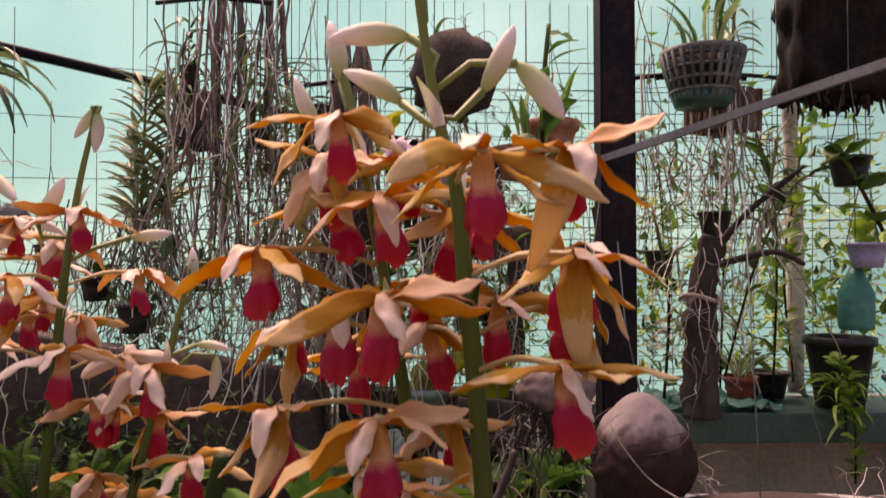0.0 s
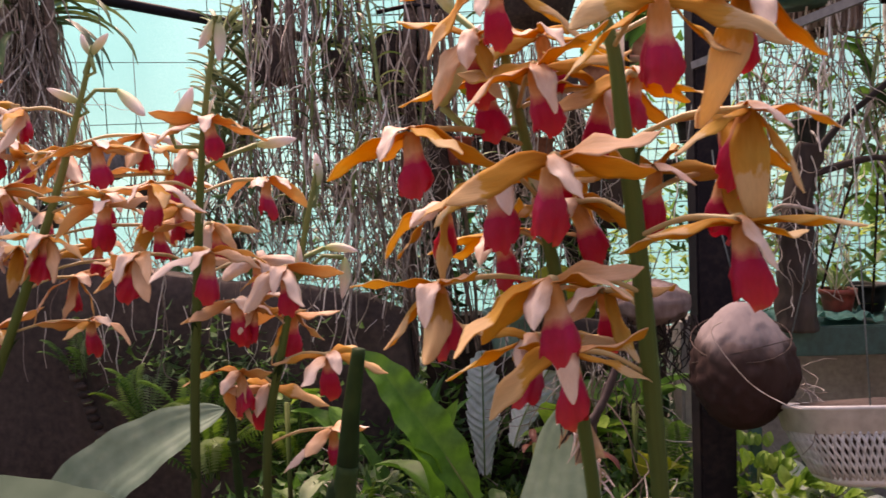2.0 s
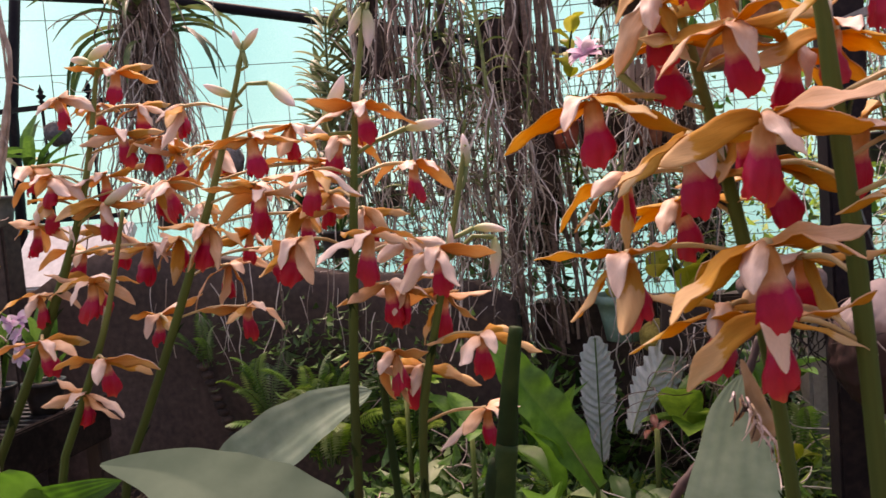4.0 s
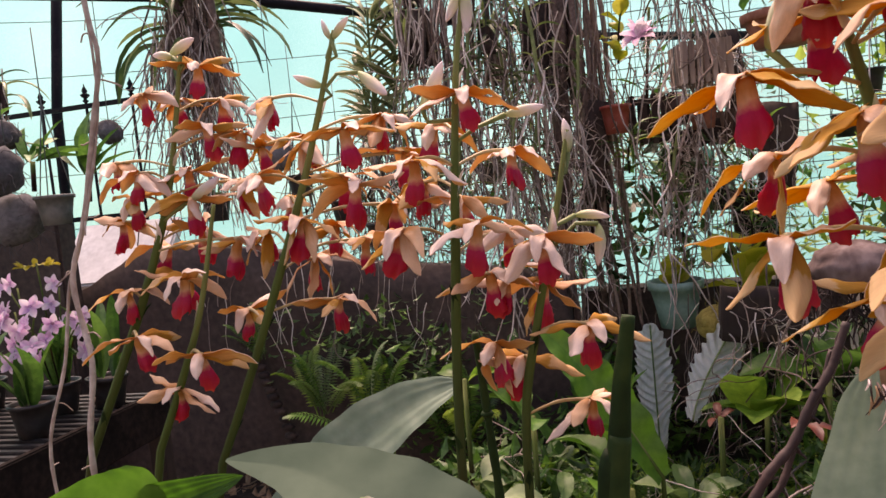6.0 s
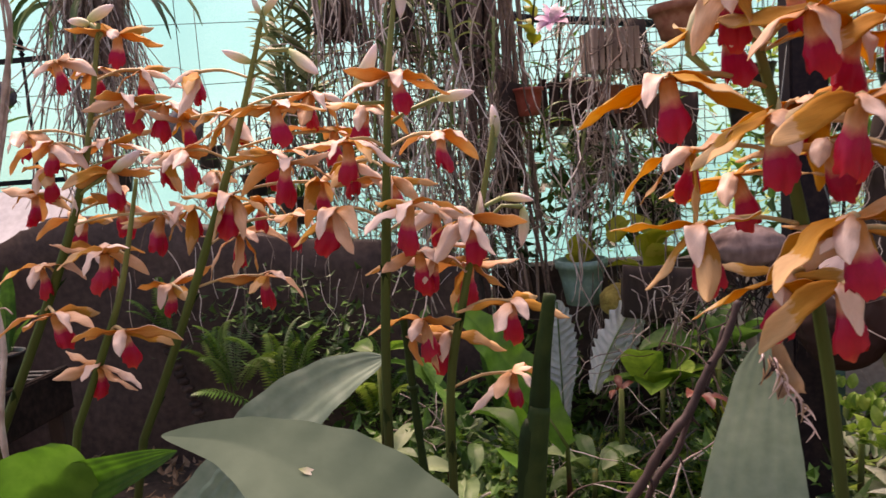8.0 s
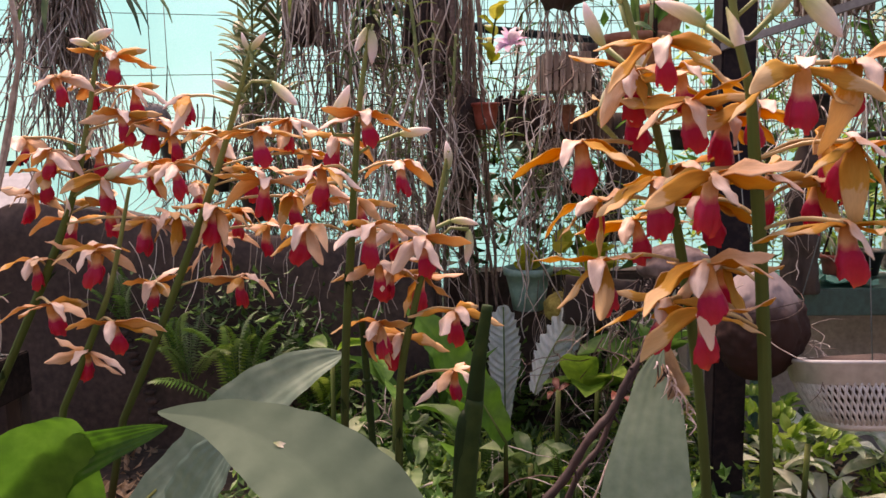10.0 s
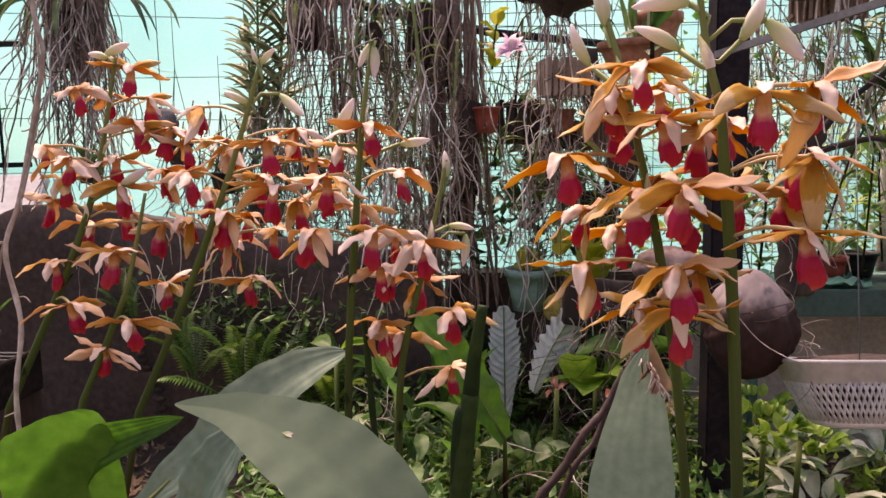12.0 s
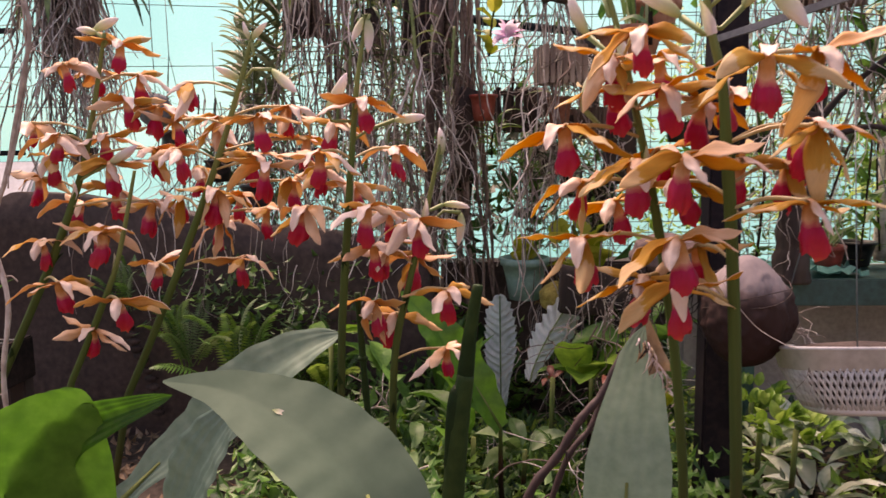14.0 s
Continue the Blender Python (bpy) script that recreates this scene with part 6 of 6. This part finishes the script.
def silver_frond(at, length, width, lean, yaw, label):
    """A pale, blunt frond with scalloped edges and oblique corrugations."""
    t = thing("silver_fern", at, label, "fern", "silvery lobed fronds", m=Matrix.Translation(at) @ pose(0, 0, 0, 0, 0, yaw))
    bm = bmesh.new()
    rows, n = [], 120
    side = Vector((length, 0, -lean)).normalized()
    for i in range(n + 1):
        s = i / n
        c = Vector((lean * s ** 1.3, 0.16 * (s - 0.5), length * (s - 0.06 * s * s)))
        full = min(1.0, 0.35 + 1.5 * s) * (1 - s ** 9) ** 0.6
        row = []
        for k in range(-6, 7):
            v = k / 6
            wave = math.cos((s * length / 0.03 - abs(v) * width / 0.04 + 0.5 * noise.noise((s * 5, v, at[0] * 9))) * 2 * math.pi)
            w = width * full * (0.93 + 0.07 * wave * abs(v) + 0.1 * noise.noise((s * 7, 3 * (v > 0), at[0] * 5)))
            row.append(bm.verts.new(c + side * w * v + Vector((0, 0.018 * abs(v) + 0.009 * wave * min(1, abs(v) * 3), 0.003 * wave * abs(v)))))
        rows.append(row)
    for a, b in zip(rows, rows[1:]):
        for k in range(12):
            bm.faces.new((a[k], a[k + 1], b[k + 1], b[k]))
    part("frond", bm, SILVER, t)
    part("rachis", tube(bmesh.new(), [(lean * s ** 1.3, 0.16 * (s - 0.5) - 0.005, length * (s - 0.06 * s * s)) for s in [i / 8 for i in range(9)]], 0.003, 5), LEAFPALE, t)
    return t


silver_frond((-0.08, 2.62, 0.2), 0.41, 0.062, 0.0, 0, "upright silvery lobed fern frond")
silver_frond((0.02, 2.52, 0.33), 0.29, 0.055, 0.17, 0, "leaning silvery lobed fern frond")
silver_frond((0.13, 2.58, 0.4), 0.24, 0.04, 0.12, 10, "short leaning silvery lobed fern frond")


def clump(at, me, count, label, lift=(10, 70), size=(0.7, 1.2), rad=0.03, name="foliage_plant", stem=0.0):
    t = thing(name, at, label, "plant")
    if stem:
        part("stem", tube(bmesh.new(), [(0, 0, -stem), (0.01, 0, 0.0)], 0.008, 6), STEM, t)
    rosette(t, (0, 0, 0), me, count, lift, size, rad=rad)
    return t


clump((0.22, 2.4, 0.36), BROADLIGHT, 7, "plant with broad bright green leaves", (0, 50), (0.6, 1.0), stem=0.36)
clump((0.4, 2.45, 0.46), BROAD, 6, "plant with broad green leaves by the post", (0, 50), (0.5, 0.8), stem=0.46)
clump((-0.18, 2.0, 0.3), BROADBRIGHT, 3, "plant with broad bright green leaves among stalks", (10, 75), (0.8, 1.1), 0.02, stem=0.3)
clump((-0.26, 2.5, 0.12), LONGLIGHT, 4, "clump of long upright green leaves", (55, 88), (0.9, 1.4))
clump((-0.32, 2.35, 0.1), LONGLIGHT, 3, "green clump of strap leaves", (50, 88), (0.9, 1.3))
clump((-0.42, 2.0, 0.5), BROAD, 4, "young plant with a few broad green leaves", (0, 40), (0.4, 0.6), stem=0.5)
clump((-0.62, 2.1, 0.58), BROADLIGHT, 3, "sprout of bright green leaves", (0, 30), (0.35, 0.5), stem=0.58)
clump((-0.02, 2.15, 0.2), OVALPALE, 6, "plant with pale green pointed leaves", (0, 50), (0.9, 1.3), stem=0.2)
clump((-0.6, 2.05, 0.3), OVALPALE, 6, "pale-leaved plant near the wall", (0, 40), (0.7, 1.0), stem=0.3)
clump((-0.35, 1.9, 0.3), OVALPALE, 5, "pale-leaved plant among stalks", (0, 40), (0.8, 1.1), stem=0.3)
for x, y, z in ((0.74, 2.16, 0.2), (0.93, 2.26, 0.24), (0.84, 2.02, 0.12), (1.1, 2.2, 0.2)):
    clump((x, y, z), OVALCREAM, 16, "variegated pale green broad-leaved plant on the ground", (-5, 45), (0.62, 0.9), 0.04, "ground_plant", z)
clump((0.85, 2.6, 0.12), OVALLIGHT, 60, "low bush with small yellow-green leaves", (0, 80), (0.35, 0.65), 0.14, "small_bush")
clump((0.7, 2.55, 0.2), OVALLIGHT, 50, "low bush with small yellow-green leaves", (0, 80), (0.35, 0.65), 0.14, "small_bush")
for x, y, z in ((0.65, 2.00, 0.38), (0.73, 1.95, 0.35), (0.73, 2.30, 0.34)):
    clump((x, y, z), OVALLIGHT, 44, "low bush with bright yellow-green leaves under a basket", (0, 75), (0.35, 0.6), 0.09, "small_bush", z)
clump((0.37, 2.3, 0.5), BROADBRIGHT, 3, "plant with deep green leaves beside the post", (0, 50), (0.45, 0.65), 0.02, stem=0.5)
clump((0.42, 2.3, 0.28), OVALYELLOW, 4, "low plant with yellow-green leaves beside the post", (0, 50), (0.8, 1.1), 0.02, stem=0.28)
clump((0.155, 1.5, 0.64), REDS, 3, "withered reddish leaves on a dead cane", (-30, 40), (0.5, 0.8), 0.01, "withered_leaves")
clump((0.07, 2.2, 0.42), REDS, 4, "reddish dry leaves on a stem", (-20, 50), (0.5, 0.7), 0.01, "withered_leaves", 0.42)


def scatter(name, area, count, size, mat, label, tilt=0.7, zmin=0.02, zmax=0.3, seed=1, clumps=30, kind="stuff"):
    """Many small folded leaves in clumps, as one sheet of stuff."""
    g = np.random.RandomState(seed)
    cx = np.stack([g.uniform(area[0], area[1], clumps), g.uniform(area[2], area[3], clumps), g.uniform(0.3, 1.0, clumps)], 1)
    pick = g.randint(0, clumps, count)
    c = cx[pick]
    p = np.stack([c[:, 0] + g.normal(0, 0.08, count), c[:, 1] + g.normal(0, 0.08, count), zmin + (zmax - zmin) * c[:, 2] * g.uniform(0, 1, count) ** 0.7], 1)
    glade = (np.abs(p[:, 0] - 0.06) < 0.22) & (p[:, 1] < 2.8) & (p[:, 1] > 1.7)
    p[:, 2] = np.where(glade, zmin + (p[:, 2] - zmin) * 0.3, p[:, 2])
    yaw = g.uniform(0, 2 * np.pi, count)
    lift = g.normal(0.15, tilt * 0.6, count)
    ln = size * g.uniform(0.5, 1.3, count)
    d = np.stack([np.cos(yaw) * np.cos(lift), np.sin(yaw) * np.cos(lift), np.sin(lift)], 1)
    s = np.stack([-np.sin(yaw), np.cos(yaw), g.normal(0, 0.35, count)], 1)
    u = np.cross(s, d)
    w = ln * g.uniform(0.13, 0.26, count)
    mid = p + d * (ln * 0.45)[:, None]
    tip = p + d * ln[:, None] - u * (ln * 0.16)[:, None]
    le, ri = mid + s * w[:, None] + u * (w * 0.35)[:, None], mid - s * w[:, None] + u * (w * 0.35)[:, None]
    v = np.stack([p, le, mid, ri, tip], 1).reshape(-1, 3)
    f = (np.arange(count) * 5)[:, None, None] + np.array([[0, 2, 1], [0, 3, 2], [1, 2, 4], [2, 3, 4]])[None]
    me = bpy.data.meshes.new(name)
    me.from_pydata(v.tolist(), [], f.reshape(-1, 3).tolist())
    me.materials.append(mat)
    return tagged(new(name, me), label, "foliage", kind=kind)


scatter("ground_cover", (-0.8, 0.5, 1.6, 2.7), 5200, 0.06, LEAF, "mixed green undergrowth on the soil", zmax=0.36, seed=1, clumps=90)
scatter("ground_cover", (-0.6, 0.35, 1.6, 2.4), 2200, 0.05, LEAFPALE, "pale green small-leaved undergrowth", zmax=0.34, seed=31, clumps=60)
scatter("ground_cover", (-0.8, 1.6, 1.9, 2.75), 3400, 0.052, LEAFLIGHT, "bright green low undergrowth", zmax=0.3, seed=2, clumps=70)
scatter("ground_cover", (-0.9, 1.4, 1.7, 2.7), 700, 0.08, LEAFDARK, "dark green low undergrowth", zmax=0.3, seed=3, clumps=45)
scatter("ground_cover", (-0.9, 0.6, 1.8, 2.7), 500, 0.1, LEAFPALE, "pale green low leaves", zmax=0.26, seed=4, clumps=30)
scatter("leaf_litter", (-2.2, 1.8, 1.2, 2.7), 2600, 0.06, DRYLEAF, "dry brown fallen leaves on the soil", 0.3, 0.01, 0.06, 5, 90)
scatter("wall_growth", (-1.5, -0.65, 2.62, 2.68), 420, 0.05, LEAFDARK, "small dark leaves growing along the wall", 0.7, 0.45, 0.8, 6, 18)
scatter("wall_growth", (-1.2, -0.6, 2.6, 2.7), 260, 0.05, LEAF, "green leaves growing on the wall foot", 0.7, 0.2, 0.75, 8, 14)
scatter("far_leaves", (-1.0, 2.3, 3.4, 4.4), 700, 0.055, LEAF, "green leaves of plants hung before the fence", 0.8, 0.5, 1.9, 9, 36)
scatter("far_leaves", (-0.6, 2.6, 3.3, 4.4), 500, 0.055, LEAFDARK, "dark leaves of plants hung before the fence", 0.8, 0.4, 2.0, 10, 30)
scatter("far_leaves", (0.6, 2.4, 2.7, 3.4), 700, 0.07, LEAFLIGHT, "bright green leaves of climbers behind the bench", 0.8, 0.7, 1.7, 12, 26)

scatter("ground_cover", (-0.7, 0.6, 2.75, 3.7), 1800, 0.07, LEAF, "green undergrowth behind the wall end", zmax=0.5, seed=14, clumps=40)
scatter("ground_cover", (-0.7, 1.0, 2.9, 3.7), 1200, 0.08, LEAFDARK, "dark green undergrowth behind the wall end", zmax=0.6, seed=15, clumps=30)
scatter("far_leaves", (0.65, 2.2, 2.75, 3.3), 450, 0.07, LEAFDARK, "dark green leaves crowded above the bench", 0.9, 0.6, 1.75, 16, 22)
scatter("far_leaves", (0.65, 2.0, 2.7, 3.2), 700, 0.07, LEAF, "green leaves crowded above the bench", 0.9, 0.7, 2.1, 17, 20)
scatter("far_leaves", (-0.5, 0.6, 3.1, 3.6), 420, 0.06, LEAF, "green leaves among the hanging baskets", 0.9, 0.7, 1.9, 18, 18)

scatter("far_leaves", (-0.3, 0.5, 2.95, 3.3), 260, 0.11, LEAFDARK, "dark green leaves among hanging pots", 0.9, 0.65, 1.3, 21, 8)
scatter("far_leaves", (-1.3, -0.3, 3.0, 3.4), 420, 0.09, LEAFDARK, "dark leaves of small plants behind the orchids", 0.9, 0.6, 1.3, 22, 14)


def twigs():
    t = thing("twig_heap", (-0.2, 2.2, 0), "heap of thin dry twigs and roots on the soil", "twigs")
    bm = bmesh.new()
    for i in range(46):
        fork(bm, (rnd.uniform(-0.6, 0.9), rnd.uniform(-0.4, 0.4), rnd.uniform(0.02, 0.3)), (rnd.uniform(-1, 1), rnd.uniform(-1, 1), rnd.uniform(-0.2, 0.5)), rnd.uniform(0.2, 0.5), rnd.uniform(0.0015, 0.004), 1)
    tagged(part("twig_mass", bm, ROOT, t), kind="stuff")


twigs()


def creeper():
    """A dark creeper whose rootlets mark the wall in a chain."""
    c = thing("wall_creeper", (-1.5, 2.69, 0.2), "thin dark creeper clinging to the wall", "creeper")
    line = smooth_line([(-0.12, -0.01, 0.42), (-0.06, -0.012, 0.3), (-0.02, -0.012, 0.18), (0.03, -0.012, 0.06), (0.05, -0.012, -0.08)], 8)
    part("stem", tube(bmesh.new(), line, 0.003, 5), DARKROOT, c)
    for i in range(0, len(line), 2):
        bm = bmesh.new()
        bmesh.ops.create_icosphere(bm, subdivisions=2, radius=0.021)
        for v in bm.verts:
            v.co = Vector((v.co.x * 1.3, v.co.y * 0.5, v.co.z * 0.8)) * (1 + 0.3 * noise.noise(v.co * 90 + line[i] * 9))
        part("rootlet_pad", bm, DARKROOT, c, m=Matrix.Translation(line[i]))
    part("pale_root", tube(bmesh.new(), smooth_line([(0.3, -0.02, 0.5), (0.27, -0.03, 0.35), (0.36, -0.02, 0.28), (0.34, -0.03, 0.16), (0.38, -0.02, 0.1)], 6), 0.0025, 5), ROOT, c)


creeper()


# ---- the bench by the left wall ----
def tray():
    t = thing("plant_table", (-1.95, 1.75, 0), "dark slatted plant table by the wall", "table")
    part("apron", box(bmesh.new(), (-0.6, -0.62, 0.47), (0.42, -0.595, 0.6), 0.004), CHARRED, t, smooth=False)
    part("apron", box(bmesh.new(), (0.395, -0.59, 0.47), (0.42, 0.3, 0.6), 0.004), CHARRED, t, smooth=False)
    slat = mesh_of("slat", box(bmesh.new(), (-0.6, -0.01, 0), (0.39, 0.01, 0.018), 0.002), BLACKPOT, False)
    for i in range(22):
        part("slat", slat, None, t, m=pose(0, -0.57 + 0.04 * i, 0.575))
    for x in (-0.55, 0.36):
        for y in (-0.55, 0.25):
            part("leg", box(bmesh.new(), (x, y, 0), (x + 0.05, y + 0.05, 0.57), 0.004), WOOD, t, smooth=False)


tray()


def pink_orchid(at, stems, label):
    p = thing("pink_orchid", at, label, "orchid", "pink orchids on the table")
    for i in range(stems):
        x, y = rnd.uniform(-0.07, 0.07), rnd.uniform(-0.05, 0.05)
        h = rnd.uniform(0.17, 0.3)
        part("flower_stem", tube(bmesh.new(), smooth_line([(x * 0.3, y * 0.3, 0), (x * 0.7, y, h * 0.6), (x * 1.5, y * 1.5, h)], 4), 0.0025, 5), STEM, p)
        for k in range(3):
            hub = Vector((x * 1.5 + rnd.uniform(-0.03, 0.03), y * 1.5 - 0.02, h - 0.05 * k + rnd.uniform(-0.01, 0.02)))
            bm = bmesh.new()
            bmesh.ops.create_icosphere(bm, subdivisions=1, radius=0.006)
            f = part("flower", bm, PINKPETAL, p, m=Matrix.Translation(hub) @ pose(0, 0, 0, rnd.uniform(60, 100), 0, rnd.uniform(-50, 50)))
            for a in range(5):
                part("petal", PINKS[a % 2], None, f, m=pose(0, 0, 0, 0, rnd.uniform(-15, 10), 72 * a + rnd.uniform(-10, 10)))
    rosette(p, (0, 0, -0.02), LONGLIGHT, 9, (40, 85), (0.4, 0.6))
    return p


for x, y in ((-1.74, 1.85), (-1.88, 1.7), (-1.65, 1.65), (-1.84, 1.5), (-1.62, 1.9), (-2.05, 1.9)):
    pot("flower_pot", (x, y, 0.594), 0.055, 0.09, BLACKPOT, "small black plastic pot on the slatted table")
pink_orchid((-1.74, 1.85, 0.68), 5, "pale pink orchid in flower on the table")
pink_orchid((-1.65, 1.65, 0.68), 4, "pink and white orchid in flower on the table")
pink_orchid((-1.88, 1.7, 0.68), 3, "pale pink orchid with white lips on the table")
for x, y, z in ((-1.62, 1.9, 0.68), (-2.05, 1.9, 0.68), (-1.84, 1.5, 0.68)):
    clump((x, y, z), LONGLIGHT, 8, "green orchid leaves in a black pot", (40, 85), (0.4, 0.65), 0.02, "potted_plant")
yf = thing("yellow_flower", (-1.9, 2.0, 0.85), "spray of small yellow flowers", "flower")
part("stem", tube(bmesh.new(), smooth_line([(0, 0, -0.25), (0.01, 0, 0), (0, 0, 0.17)], 4), 0.003, 5), STEM, yf)
rosette(yf, (0, 0, 0.16), YELLOWS, 34, (-20, 60), (0.9, 1.5), rad=0.045, name="petal")
for x, y, z in ((-2.05, 2.2, 1.35), (-2.3, 2.15, 1.4), (-1.92, 2.3, 1.3)):
    clump((x, y, z), LONGLIGHT, 9, "green leafy orchid hanging by the fence", (-10, 70), (0.4, 0.65), 0.02, "hanging_plant", 0.1)
pot("hanging_pot", (-1.8, 2.0, 1.13), 0.055, 0.09, NETPLASTIC, "grey plastic pot hanging", hang=0.5)
# the pink bloom high among the roots
pk = thing("pink_orchid", (-0.052, 2.48, 1.52), "lilac pink orchid bloom hanging high", "orchid")
part("flower_stem", tube(bmesh.new(), smooth_line([(0.1, 0, 0.15), (0.04, 0, 0.1), (0, 0, 0)], 4), 0.003, 5), STEM, pk)
rosette(pk, (0, 0, 0), PINKS, 14, (-40, 70), (1.5, 2.1), rad=0.004, name="petal")

sheet = bmesh.new()
rows = [[sheet.verts.new((0.05 * math.sin(j * 1.1) * 0.4 + 0.12 * i / 8 - 0.06, 0.015 * math.sin(i * 1.4 + j * 0.5), -0.2 * j / 10 + 0.008 * math.sin(i * 2))) for j in range(11)] for i in range(9)]
for a, b in zip(rows, rows[1:]):
    for k in range(10):
        sheet.faces.new((a[k], b[k], b[k + 1], a[k + 1]))
cl = part("hanging_cloth", sheet, TEALBRIGHT, m=Matrix.Translation((0.155, 3.3, 1.18)))
tagged(cl, "crumpled turquoise plastic sheet hanging behind pots", "cloth")
